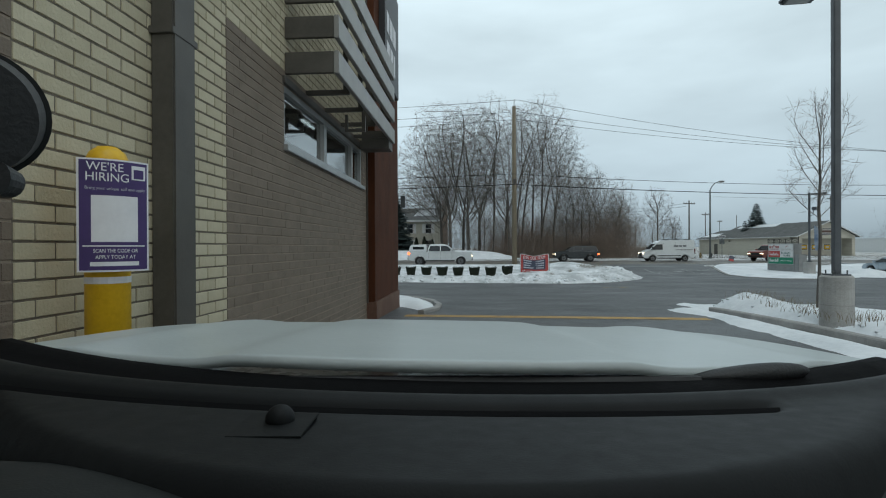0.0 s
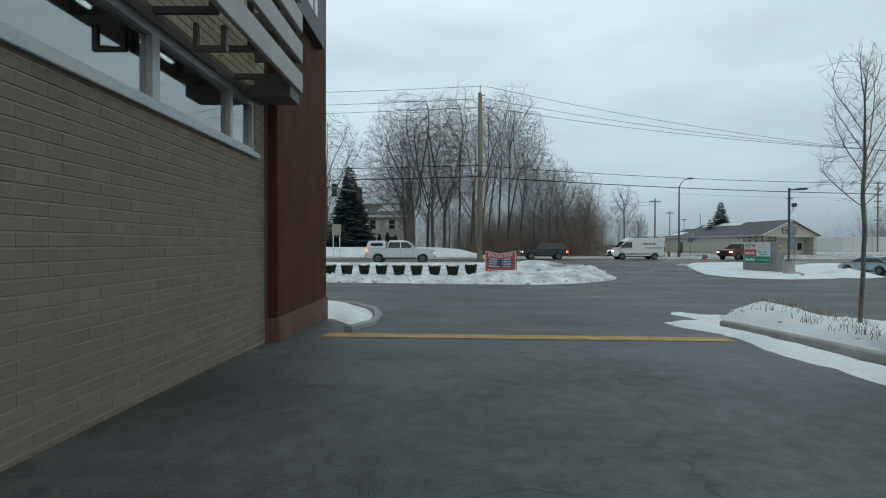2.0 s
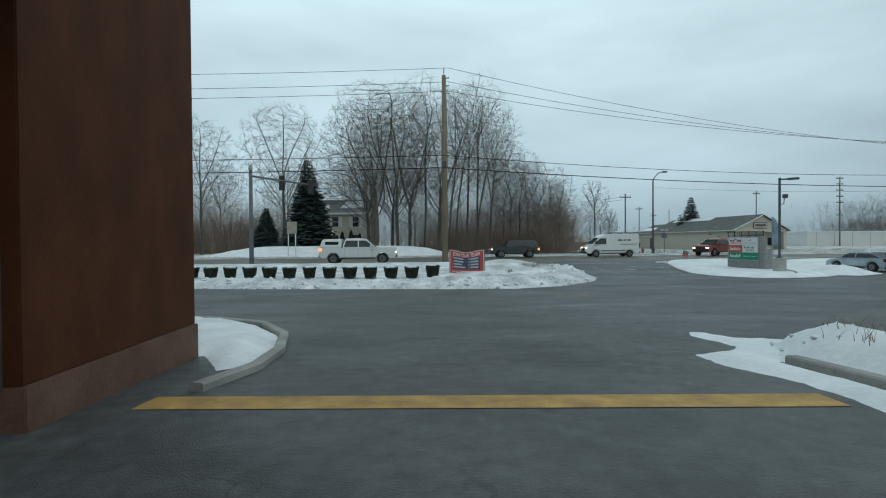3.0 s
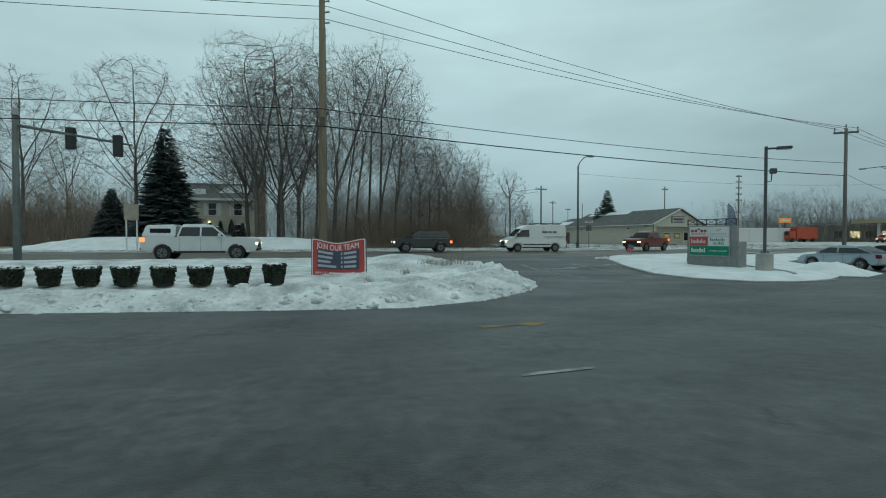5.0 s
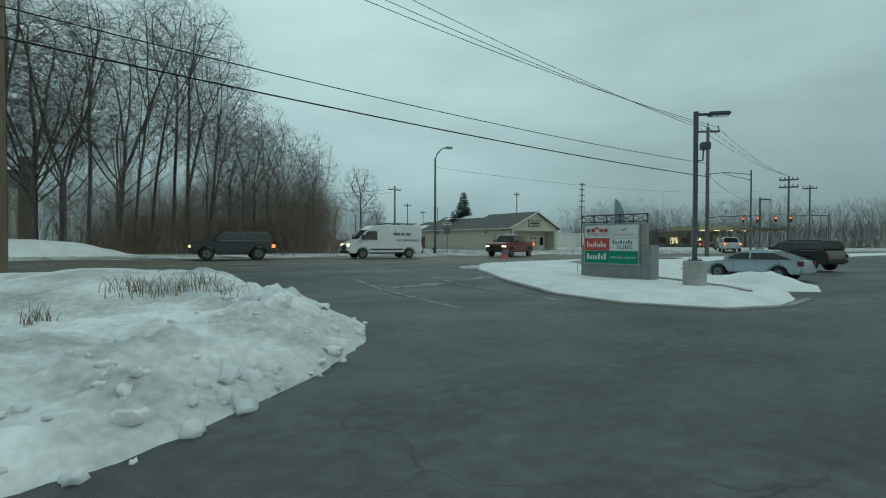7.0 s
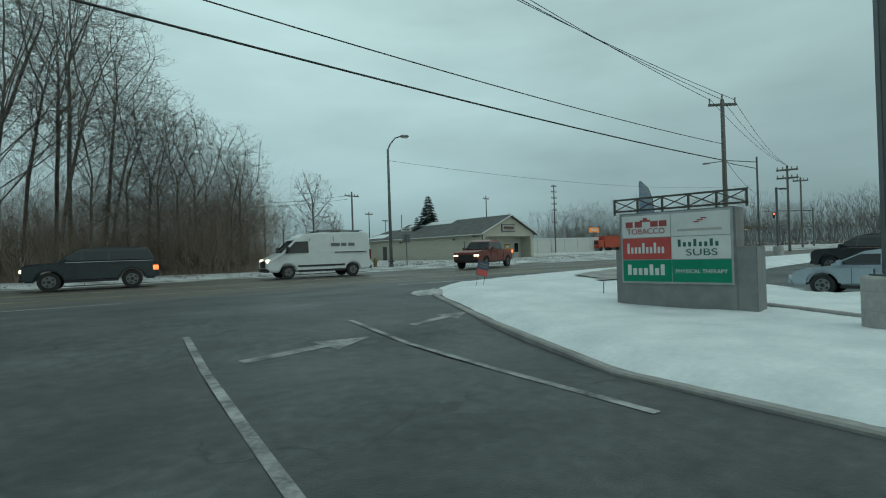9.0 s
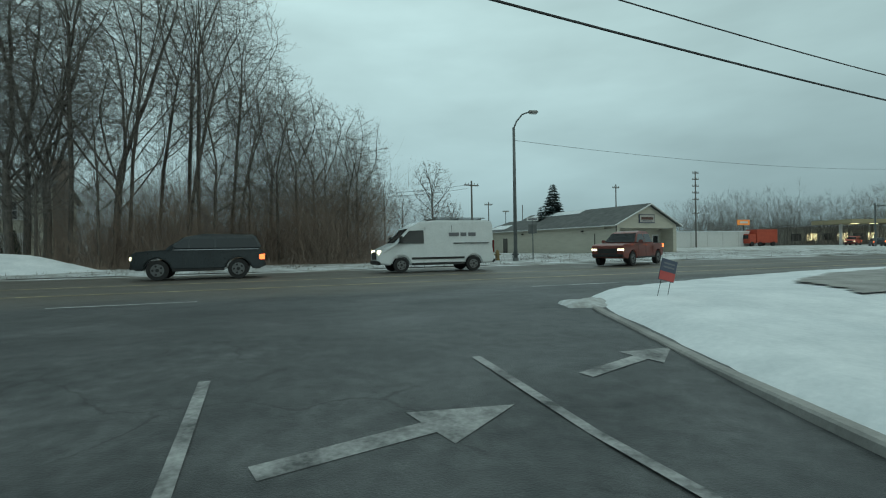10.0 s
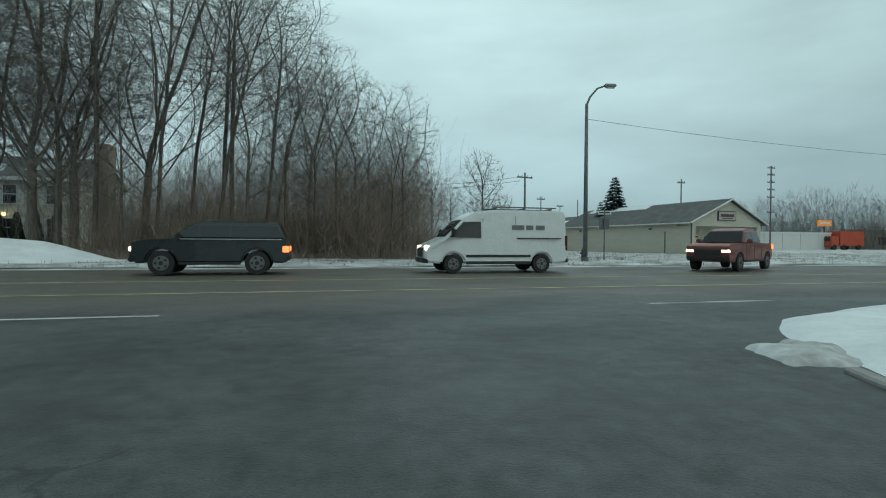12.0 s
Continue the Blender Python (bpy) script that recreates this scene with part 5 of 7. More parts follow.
def tuft(name, label, x, y, z, height, count, spread, seed, m=None):
    rng = random.Random(seed)
    verts, faces = [], []
    for _ in range(count):
        px, py = rng.gauss(0, spread * 0.4), rng.gauss(0, spread * 0.4)
        a, ln = rng.uniform(0, 6.283), height * rng.uniform(0.5, 1.1)
        lean = rng.uniform(0.15, 0.8)
        last = None
        for s in range(4):
            f = s / 3
            qx, qy = px + math.cos(a) * ln * lean * f * f, py + math.sin(a) * ln * lean * f * f
            qz = ln * f * (1 - 0.25 * lean * f)
            wd = 0.006 * (1 - 0.8 * f)
            k0 = len(verts)
            verts.extend(((qx - wd, qy, qz), (qx + wd, qy + wd, qz), (qx, qy - wd, qz)))
            if last is not None:
                for j in range(3):
                    faces.append((last + j, last + (j + 1) % 3, k0 + (j + 1) % 3, k0 + j))
            last = k0
    ob = raw(name, verts, faces, m or M_DRYGRASS)
    ob.matrix_basis = pose(x, y, z)
    return tagged(ob, label, "dry grass", kind="stuff")


for k, (x, y, h, s, n) in enumerate(((6.6, 30.9, 0.36, 0.6, 50), (7.1, 31.2, 0.38, 0.5, 50), (6.2, 31.4, 0.30, 0.4, 30), (7.5, 30.8, 0.30, 0.3, 35), (5.4, 30.2, 0.28, 0.25, 28), (4.2, 29.0, 0.22, 0.25, 20))):
    tuft("dry_grass", "dry straw-coloured ornamental grass poking through snow", x, y, float(ground_z(x, y) + bank_height(np.array(x), np.array(y), np.array(2.5))) - 0.03, h, n, s, 300 + k)
for k in range(16):
    y = 7.6 + 0.32 * k
    tuft("dry_grass", "dry stalks poking through the snow of the bed", 6.25 + 0.30 * math.sin(k * 2.3), y, float(ground_z(6.2, y)) + 0.20 + 0.2 * math.exp(-((y - 12.4) / 1.3) ** 2), 0.20, 22, 0.45, 330 + k)
for k, (x, y) in enumerate(((26.6, 59.4), (22.6, 58.8), (23.4, 58.9), (21.8, 58.6), (28.8, 60.6))):
    tuft("dry_grass", "dry weeds in the snowy verge", x, y, 0.38, 0.6, 60, 0.8, 350 + k, M_HAZYTWIG)


def weeds(name, label, x0, x1, y0, y1, count, lo, hi, seed, m):
    """Thin dead grass blades in loose clumps, joined in one mesh."""
    rng = random.Random(seed)
    verts, faces = [], []
    for _ in range(count):
        cx, cy = rng.uniform(x0, x1), rng.uniform(y0, y1)
        for _ in range(rng.randint(2, 7)):
            x, y = rng.gauss(cx, 0.16), rng.gauss(cy, 0.16)
            z = float(ground_z(x, y)) + 0.02
            h, a, w = rng.uniform(lo, hi), rng.uniform(0, 6.283), rng.uniform(0.006, 0.014)
            dx, dy = math.cos(a), math.sin(a)
            k0 = len(verts)
            verts.extend(((x - dy * w, y + dx * w, z), (x + dy * w, y - dx * w, z), (x + dx * w, y + dy * w, z), (x + dx * h * 0.5, y + dy * h * 0.5, z + h)))
            faces.extend(((k0, k0 + 1, k0 + 3), (k0 + 1, k0 + 2, k0 + 3), (k0 + 2, k0, k0 + 3)))
    return tagged(raw(name, verts, faces, m), label, "dry grass", kind="stuff")


weeds("dead_grass", "dead grass blades through the thin verge snow", -20, 60, 56.8, 62.5, 1500, 0.04, 0.16, 401, M_WEED)
weeds("dead_grass", "brown weeds at the foot of the thicket", -4, 22, 61.5, 65.0, 700, 0.2, 0.7, 402, M_BRUSH)
weeds("dead_grass", "dead grass blades in the snowy yard", 22, 60, 62.5, 76, 500, 0.06, 0.2, 403, M_WEED)
weeds("dead_grass", "stray dry blades through the bank snow", -12, 8, 29.5, 37, 130, 0.06, 0.16, 404, M_DRYGRASS)


# ---- poles, lamps and wires ----
def gz(x, y):
    return float(ground_z(x, y))


def wire(label, p0, p1, sag, r=0.014):
    n = 24
    a, b = Vector(p0), Vector(p1)
    pts = []
    for k in range(n + 1):
        f = k / n
        p = a.lerp(b, f)
        p.z -= 4 * sag * f * (1 - f)
        pts.append(p)
    ob = part("overhead_wire", bent_tube(pts, r, 5), M_WIRE, None)
    return tagged(ob, label, "wire", "overhead wires")


upole = thing("utility_pole", "weathered tan wooden utility pole in the snow by the road", "utility pole", 2.95, 40.0, 0.2)
part("pole", tube((0, 0, -0.2), (0, 0, 12.4), 0.20, 0.135, 14), M_WOODPOLE, upole, smooth=True)
part("top_pin", tube((0, 0, 12.4), (0.02, 0, 12.95), 0.03, 0.025, 8), M_GALV, upole)
for z, s in ((11.7, 1), (12.2, 1), (11.2, 1)):
    ins = tube((0.12, -0.05, z), (0.34, -0.05, z + 0.05), 0.03, 0.055, 8)
    part("insulator", ins, M_GREYSTEEL, upole)
part("cable_box", box(-0.1, 0.1, -0.3, -0.14, 6.4, 6.8, 0.01), M_DARKSTEEL, upole)
part("ground_wire", tube((0.19, 0, 0), (0.15, 0, 11.0), 0.012, 0.012, 5), M_WIRE, upole)

PX, PY = 39.4, 44.8
upole2 = thing("utility_pole", "grey wooden utility pole with a crossarm", "utility pole", PX, PY, 0.3, -35)
part("pole", tube((0, 0, -0.2), (0, 0, 8.9), 0.14, 0.10, 12), M_WOODPOLE2, upole2, smooth=True)
part("crossarm", box(-0.75, 0.75, -0.07, 0.05, 8.55, 8.68, 0.01), M_WOODPOLE2, upole2)
for x in (-0.68, 0.0, 0.68):
    part("insulator", tube((x, 0, 8.66), (x, 0, 8.98 if x else 9.2), 0.035, 0.05, 8), M_GREYSTEEL, upole2)
L0, L1 = (2.95, 40.0), (PX, PY)
for z0, z1, dx in ((13.1, 9.2, -0.5), (12.2, 9.2, 0.0), (11.6, 9.2, 0.5)):
    wire("thin power line strung between the utility poles", (L0[0] + 0.3, L0[1], z0), (L1[0] + dx, L1[1] - dx * 0.7, z1), 0.55)
    wire("thin power line strung along the road", (L0[0] + 0.3, L0[1], z0), (-60, 38.0, z0 - 0.6), 0.8)
    wire("thin power line running on behind the pole", (L1[0] + dx, L1[1] - dx * 0.7, z1), (66.6, 53.8, 8.7), 0.5, 0.012)
wire("dark telephone cable between the poles", (L0[0], L0[1] - 0.15, 7.4), (L1[0], L1[1], 6.75), 0.35, 0.018)
wire("dark telephone cable between the poles", (L0[0], L0[1] - 0.15, 6.6), (L1[0], L1[1], 5.85), 0.25, 0.028)
wire("dark telephone cable along the road", (L0[0], L0[1] - 0.15, 7.4), (-60, 38.0, 7.2), 0.5, 0.018)
wire("dark telephone cable along the road", (L0[0], L0[1] - 0.15, 6.6), (-60, 38.0, 6.4), 0.5, 0.024)
wire("slack service line running down behind the pole", (L1[0], L1[1], 6.0), (52.9, 49.8, 5.0), 0.3, 0.012)


def street_lamp(label, x, y, h, reach, heading):
    ob = thing("street_lamp", label, "street lamp", x, y, gz(x, y), heading)
    part("pole", tube((0, 0, -0.1), (0, 0, h), 0.115, 0.075, 12), M_GALV, ob, smooth=True)
    part("base_plate", tube((0, 0, 0.0), (0, 0, 0.25), 0.19, 0.17, 10), M_GALV, ob)
    pts = [(0, 0, h - 0.05), (reach * 0.15, 0, h + 0.35), (reach * 0.45, 0, h + 0.75), (reach * 0.8, 0, h + 0.9)]
    part("arm", bent_tube(pts, 0.05, 8, 0.04), M_GALV, ob)
    head = box(reach * 0.75, reach * 1.25, -0.14, 0.14, h + 0.82, h + 0.98, 0.05)
    hd = part("head", head, M_GREYSTEEL, ob)
    part("lens", box(reach * 0.86, reach * 1.2, -0.1, 0.1, h + 0.79, h + 0.825, 0.01), M_HEADOFF, hd)
    return ob


street_lamp("galvanised street lamp with a curved arm on the far verge", 25.9, 59.0, 7.65, 1.15, -10)
wire("thin wire from the street lamp", (25.9, 59, 7.3), (84, 66, 9.0), 0.9, 0.010)


def lot_lamp(label, x, y, base_h, base_r, h, heading, box_at=None):
    ob = thing("lot_lamp", label, "lamp post", x, y, 0.10 + float(ground_z(x, y)), heading, "parking lot lamps")
    bs = bmesh.new()
    n = 24
    rings = []
    for r, z in ((base_r, -0.1), (base_r, base_h - 0.03), (base_r - 0.03, base_h)):
        rings.append([bs.verts.new((r * math.cos(2 * math.pi * k / n), r * math.sin(2 * math.pi * k / n), z)) for k in range(n)])
    for i in range(2):
        for k in range(n):
            bs.faces.new((rings[i][k], rings[i][(k + 1) % n], rings[i + 1][(k + 1) % n], rings[i + 1][k]))
    bs.faces.new(rings[2])
    part("concrete_base", bs, M_CONCRETE, ob, "pale round concrete base")
    for z in (0.32, 0.62):
        part("form_line", tube((0, 0, z * base_h / 0.85), (0, 0, z * base_h / 0.85 + 0.008), base_r + 0.002, n=24), M_KERB, ob)
    part("flange", box(-0.15, 0.15, -0.15, 0.15, base_h, base_h + 0.025), M_LAMPPOLE, ob)
    for a in range(4):
        bx, by = 0.11 * (1 if a % 2 else -1), 0.11 * (1 if a > 1 else -1)
        part("bolt", tube((bx, by, base_h + 0.025), (bx, by, base_h + 0.09), 0.013, n=6), M_GALV, ob)
    part("pole", box(-0.055, 0.055, -0.055, 0.055, base_h + 0.026, h, 0.01), M_LAMPPOLE, ob)
    part("arm", box(0.056, 0.30, -0.03, 0.03, h - 0.12, h - 0.05, 0.01), M_LAMPPOLE, ob)
    hd = part("head", box(0.301, 0.85, -0.16, 0.16, h - 0.14, h - 0.04, 0.03), M_LAMPPOLE, ob)
    part("lens", box(0.40, 0.78, -0.12, 0.12, h - 0.15, h - 0.141), M_HEADOFF, hd)
    if box_at:
        bm = box(0.12, 0.36, -0.12, 0.12, box_at, box_at + 0.2, 0.02)
        part("floodlight", bm, M_LAMPPOLE, ob)
        part("floodlight_arm", bent_tube([(0.05, 0, box_at - 0.3), (0.18, 0, box_at - 0.28), (0.2, 0, box_at)], 0.022, 6), M_LAMPPOLE, ob)
    return ob


lot_lamp("dark square lamp post on a pale round concrete base", 6.22, 9.35, 0.82, 0.25, 5.75, 175)
lot_lamp("dark square lamp post with a floodlight on a concrete base", 19.55, 31.65, 0.72, 0.30, 4.80, -40, 3.75)
lot_lamp("dark lamp post beyond the parked cars", 48.0, 46.2, 0.6, 0.3, 4.5, -20)


def far_pole(label, x, y, h, arms, r=0.14, m=None, heading=0, arm=1.1):
    ob = thing("utility_pole", label, "utility pole", x, y, gz(x, y), heading, "distant poles")
    part("pole", tube((0, 0, -0.2), (0, 0, h), r, r * 0.7, 8), m or M_WOODPOLE2, ob)
    for z in arms:
        part("crossarm", box(-arm, arm, -0.08, 0.08, z, z + 0.16), m or M_WOODPOLE2, ob)
        for x0 in (-arm * 0.9, -arm * 0.4, arm * 0.4, arm * 0.9):
            part("insulator", tube((x0, 0, z + 0.16), (x0, 0, z + 0.38), 0.05, 0.06, 6), M_GREYSTEEL, ob)
    return ob


far_pole("dark wooden utility pole with a long crossarm by the wood", 39.7, 99.1, 10.0, (9.3,), 0.16, heading=15, arm=1.2)
wire("thin power line into the wood", (39.0, 99, 9.8), (18, 112, 9.6), 0.6, 0.02)
wire("thin power line into the wood", (39.0, 99, 9.3), (18, 112, 9.0), 0.6, 0.02)
far_pole("distant grey wooden utility pole", 72.1, 110, 11.6, (10.9,), 0.13, arm=0.7)
far_pole("tall distant transmission pole with many crossarms", 90.3, 110, 14.5, (14.1, 12.9, 11.6, 10.3, 9.0, 6.4), 0.15, arm=0.75)
far_pole("distant utility pole with two crossarms", 66.6, 53.8, 8.4, (7.9, 7.1), 0.13, heading=-60, arm=0.9)
far_pole("distant grey wooden utility pole", 82.4, 59.4, 8.7, (8.2,), 0.13, heading=-60, arm=0.8)
far_pole("distant grey wooden utility pole", 52.5, 122, 9.2, (8.6,), 0.13, arm=0.8)
far_pole("short thin distant wooden pole", 56.5, 116, 8.2, (), 0.10)
dl = far_pole("distant street light with two thin arms", 52.9, 49.8, 7.6, (), 0.09, M_GALV, 125)
part("arm", bent_tube([(0, 0, 7.2), (2.0, 0, 7.5), (3.3, 0, 7.42)], 0.035, 6), M_GALV, dl)
part("arm", bent_tube([(0, 0, 6.7), (1.5, 0, 7.15), (2.2, 0, 7.45)], 0.03, 6), M_GALV, dl)
part("head", box(3.2, 3.75, -0.1, 0.1, 7.34, 7.46, 0.03), M_GREYSTEEL, dl)
sl = far_pole("short distant lamp above the low roof", 50.2, 110, 6.6, (), 0.08, M_GALV)
part("head", box(-0.5, 0.5, -0.2, 0.2, 6.5, 6.7, 0.03), M_GREYSTEEL, sl)

# signal mast and signs on the road's near side
mast = thing("signal_mast", "grey-green traffic signal mast with signals facing away", "traffic signal", -9.4, 39.8, 0.25)
part("pole", tube((0, 0, -0.1), (0, 0, 6.2), 0.15, 0.11, 12), M_GALV, mast, smooth=True)
part("cap", tube((0, 0, 6.2), (0, 0, 6.5), 0.15, 0.10, 12), M_GREYSTEEL, mast)
part("arm", tube((0, 0, 5.8), (4.2, 0.4, 5.2), 0.07, 0.045, 8), M_GALV, mast)
for x in (1.9, 3.7):
    z = 5.8 - 0.14 * x
    sg = part("signal_head", box(x - 0.17, x + 0.17, 0.15, 0.40, z - 0.62, z + 0.30, 0.02), M_BLACKPLASTIC, mast)
    for k in range(3):
        part("visor", tube((x, 0.40, z + 0.14 - 0.3 * k), (x, 0.58, z + 0.12 - 0.3 * k), 0.12, 0.12, 10), M_BLACKPLASTIC, sg)
ts = thing("post_sign", "blank-backed sign panel on two white posts", "sign", -11.0, 57.6, gz(-11, 57.6), 10)
for x in (-0.34, 0.34):
    part("post", box(x - 0.05, x + 0.05, -0.05, 0.05, -0.2, 3.45), M_TRIMWHITE, ts)
part("panel", box(-0.47, 0.47, -0.09, -0.052, 2.35, 3.52, 0.006), mat("sign_back", (0.30, 0.28, 0.23), (0.38, 0.36, 0.30), 3, 0.6), ts)
ss = thing("street_sign", "street name blade on a thin post by the far verge", "sign", 27.9, 60.6, gz(28, 61), -12)
part("post", tube((0, 0, -0.1), (0, 0, 2.6), 0.035, n=8), M_GALV, ss)
nb = part("name_blade", box(-0.36, 0.36, -0.012, 0.012, 2.42, 2.62, 0.003), M_TRIMWHITE, ss)
part("text_bar", box(-0.28, 0.28, -0.016, -0.013, 2.48, 2.56), M_NAVY, nb)
bp = part("back_plate", box(-0.27, 0.27, 0.036, 0.05, 1.65, 2.2, 0.003), M_GALV, ss)
for k, (x, y, mm, lb) in enumerate(((26.5, 60.2, M_BLACKPRINT, "dark fire hydrant by the street lamp"), (25.6, 60.8, M_WORNYELLOW, "faded yellow hydrant in the snowy verge"))):
    hy = thing("hydrant", lb, "hydrant", x, y, gz(x, y))
    part("barrel", tube((0, 0, 0), (0, 0, 0.52), 0.13, 0.12, 12), mm, hy)
    part("bonnet", tube((0, 0, 0.52), (0, 0, 0.68), 0.14, 0.05, 12), mm, hy)
    part("nozzle", tube((-0.2, 0, 0.4), (0.2, 0, 0.4), 0.05, n=8), mm, hy)
for k, (x, y, h) in enumerate(((24.3, 63.0, 1.1), (3.9, 63.6, 1.2), (20.3, 37.0, 0.3), (14.1, 65.0, 1.3))):
    st = thing("marker_stake", "thin marker stake standing in the snow", "stake", x, y, gz(x, y), group="marker stakes")
    part("rod", tube((0, 0, -0.1), (0.03, 0, h + 0.1), 0.012, n=6), M_GALV if k % 2 else M_HAZYTWIG, st)
M_TEXTBAR = mat("dull_grey_print", (0.16, 0.165, 0.18), rough=0.6)
yard = thing("yard_sign", "small leaning yard sign on a bent wire stand", "sign", 18.85, 39.75, 0.33, -35)
part("panel", box(-0.24, 0.24, -0.006, 0.006, 0.38, 0.78, 0.002), M_NAVY, yard)
part("red_band", box(-0.235, 0.235, -0.010, -0.0065, 0.39, 0.55), M_RED, yard)
for z in (0.62, 0.69):
    part("text_bar", box(-0.17, 0.17, -0.010, -0.0065, z, z + 0.03), M_TEXTBAR, yard)
for x in (-0.16, 0.16):
    part("wire_leg", tube((x, 0, -0.1), (x * 0.9, 0, 0.40), 0.006, n=5), M_WIRE, yard)
yard.matrix_basis = pose(18.85, 39.75, 0.33, 6, 12, 14) @ Matrix.Scale(0.92, 4)

# ---- the banner ----
ban = thing("hiring_banner", "red hiring banner with a dark panel staked in the snow", "banner", 2.66, 31.35, 0.14, -30)
BW, BH, BZ = 1.80, 1.14, 0.10


def slack(x, z):
    """How far the banner bellies: it sags in the middle of its top edge."""
    return 0.05 * math.sin(math.pi * x / BW) + 0.01 * math.sin(9 * x + 4 * z)


def banner_sheet(name, x0, x1, z0, z1, lift, material, label=""):
    nx, nz = max(2, int((x1 - x0) / 0.09)), max(2, int((z1 - z0) / 0.12))
    verts, faces = [], []
    for j in range(nz + 1):
        for i in range(nx + 1):
            x, z = x0 + (x1 - x0) * i / nx, z0 + (z1 - z0) * j / nz
            sag = 0.13 * math.sin(math.pi * x / BW) ** 2 * (z / BH) if z > 0 else 0
            verts.append((x, -lift - slack(x, z), BZ + z - sag))
    for j in range(nz):
        for i in range(nx):
            a = j * (nx + 1) + i
            faces.append((a, a + 1, a + nx + 2, a + nx + 1))
    return raw(name, verts, faces, material, ban, label=label)


banner_sheet("backing", 0, BW, 0, BH, 0.0, M_WHITE)
banner_sheet("red_field", 0.03, BW - 0.03, 0.03, BH - 0.03, 0.005, M_RED)
banner_sheet("dark_panel", 0.19, BW - 0.19, 0.23, 0.85, 0.010, M_NAVY)
rb = random.Random(9)
for r in range(4):
    z = 0.73 - r * 0.145
    banner_sheet("text_bar", 0.22, 0.22 + rb.uniform(0.42, 0.68), z, z + 0.075, 0.015, M_GREYPRINT)
    banner_sheet("text_bar", 1.02, 1.07, z, z + 0.08, 0.015, M_GREYPRINT)
    banner_sheet("text_bar", 1.12, 1.52, z, z + 0.075, 0.015, M_GREYPRINT)
lt = lettering("JOIN OUR TEAM", 0.24, M_WHITE, ban, pose(BW / 2, -0.075, BZ + 0.865, 90, 0, 0), depth=0.003, width=1.42)
for v in lt.data.vertices:
    xx = v.co.x + BW / 2
    v.co.y += 0.13 * 0.82 * (1 - math.sin(math.pi * xx / BW) ** 2) - 0.015
    v.co.z += slack(xx, 0.8) - 0.05
banner_sheet("text_bar", 0.62, BW - 0.14, 0.075, 0.135, 0.015, M_WHITE)
lettering("APPLY AT", 0.10, M_WHITE, ban, pose(0.36, -0.06, BZ + 0.10, 90, 0, 6), depth=0.003, width=0.42)
for x in (-0.02, BW + 0.02):
    part("stake", tube((x, 0.02, -0.3), (x, 0.02, BZ + BH + 0.03), 0.018, n=8), M_GALV, ban)

# ---- monument sign ----
mon = thing("monument_sign", "grey stucco monument sign with coloured tenant panels", "sign", 19.48, 35.90, 0.08, -75.9)
part("plinth", box(-0.05, 2.42, 0.03, 0.62, 0.0, 1.16, 0.015), M_STUCCO, mon)
part("body", box(0.06, 2.12, 0.0, 0.55, 0.0, 1.86, 0.015), M_STUCCO, mon)
COLS, ROWZ = (0.13, 1.06, 2.06), (0.54, 0.96, 1.38, 1.81)
part("panel_frame", box(0.10, 2.09, -0.035, -0.002, 0.51, 1.84, 0.006), M_ALU, mon)
face = {}
for i in range(2):
    for j in range(3):
        mm = M_GREEN if j == 0 else (M_RED if (i == 0 and j == 1) else M_TRIMWHITE)
        face[i, j] = part("tenant_panel", box(COLS[i] + 0.008, COLS[i + 1] - 0.008, -0.045, -0.037, ROWZ[j] + 0.008, ROWZ[j + 1] - 0.008), mm, mon)


def mark(i, j, x0, x1, z0, z1, m, name="plain_shape"):
    return part(name, box(COLS[i] + x0, COLS[i] + x1, -0.049, -0.0455, ROWZ[j] + z0, ROWZ[j] + z1), m, face[i, j])


M_TEXTRED = mat("dull_red_print", (0.30, 0.06, 0.06), rough=0.6)
M_TEXTGREEN = mat("dark_green_print", (0.03, 0.12, 0.09), rough=0.6)
M_TEXTGREY = mat("pale_grey_print", (0.42, 0.40, 0.37), rough=0.6)
for x0 in (0.08, 0.26, 0.56, 0.72):
    mark(0, 2, x0, x0 + 0.14, 0.20, 0.31, M_TEXTRED)
mark(0, 2, 0.36, 0.56, 0.30, 0.335, M_TEXTRED)
mark(0, 2, 0.42, 0.50, 0.335, 0.375, M_TEXTRED)
lettering("TOBACCO", 0.15, M_TEXTRED, face[0, 2], pose((COLS[0] + COLS[1]) / 2, -0.05, ROWZ[2] + 0.115, 90), width=0.72)
for k in range(10):
    x0 = 0.10 + 0.073 * k
    mark(0, 1, x0, x0 + 0.045, 0.12, 0.12 + (0.20 if k in (0, 4, 7) else 0.12), M_TRIMWHITE)
for k in range(7):
    x0 = 0.10 + 0.105 * k
    mark(0, 0, x0, x0 + 0.07, 0.13, 0.13 + (0.20 if k in (0, 4, 6) else 0.13), M_TRIMWHITE)
for k, (x0, z0) in enumerate(((0.40, 0.24), (0.46, 0.27), (0.52, 0.30))):
    mark(1, 2, x0, x0 + 0.10, z0, z0 + 0.02, M_TEXTRED)
mark(1, 2, 0.12, 0.86, 0.09, 0.13, M_TEXTGREY)
for k in range(8):
    x0 = 0.12 + 0.09 * k
    mark(1, 1, x0, x0 + 0.05, 0.23, 0.23 + (0.13 if k in (0, 3, 6) else 0.08), M_TEXTGREEN)
lettering("SUBS", 0.17, M_TEXTGREEN, face[1, 1], pose((COLS[1] + COLS[2]) / 2 + 0.02, -0.05, ROWZ[1] + 0.12, 90), width=0.52)
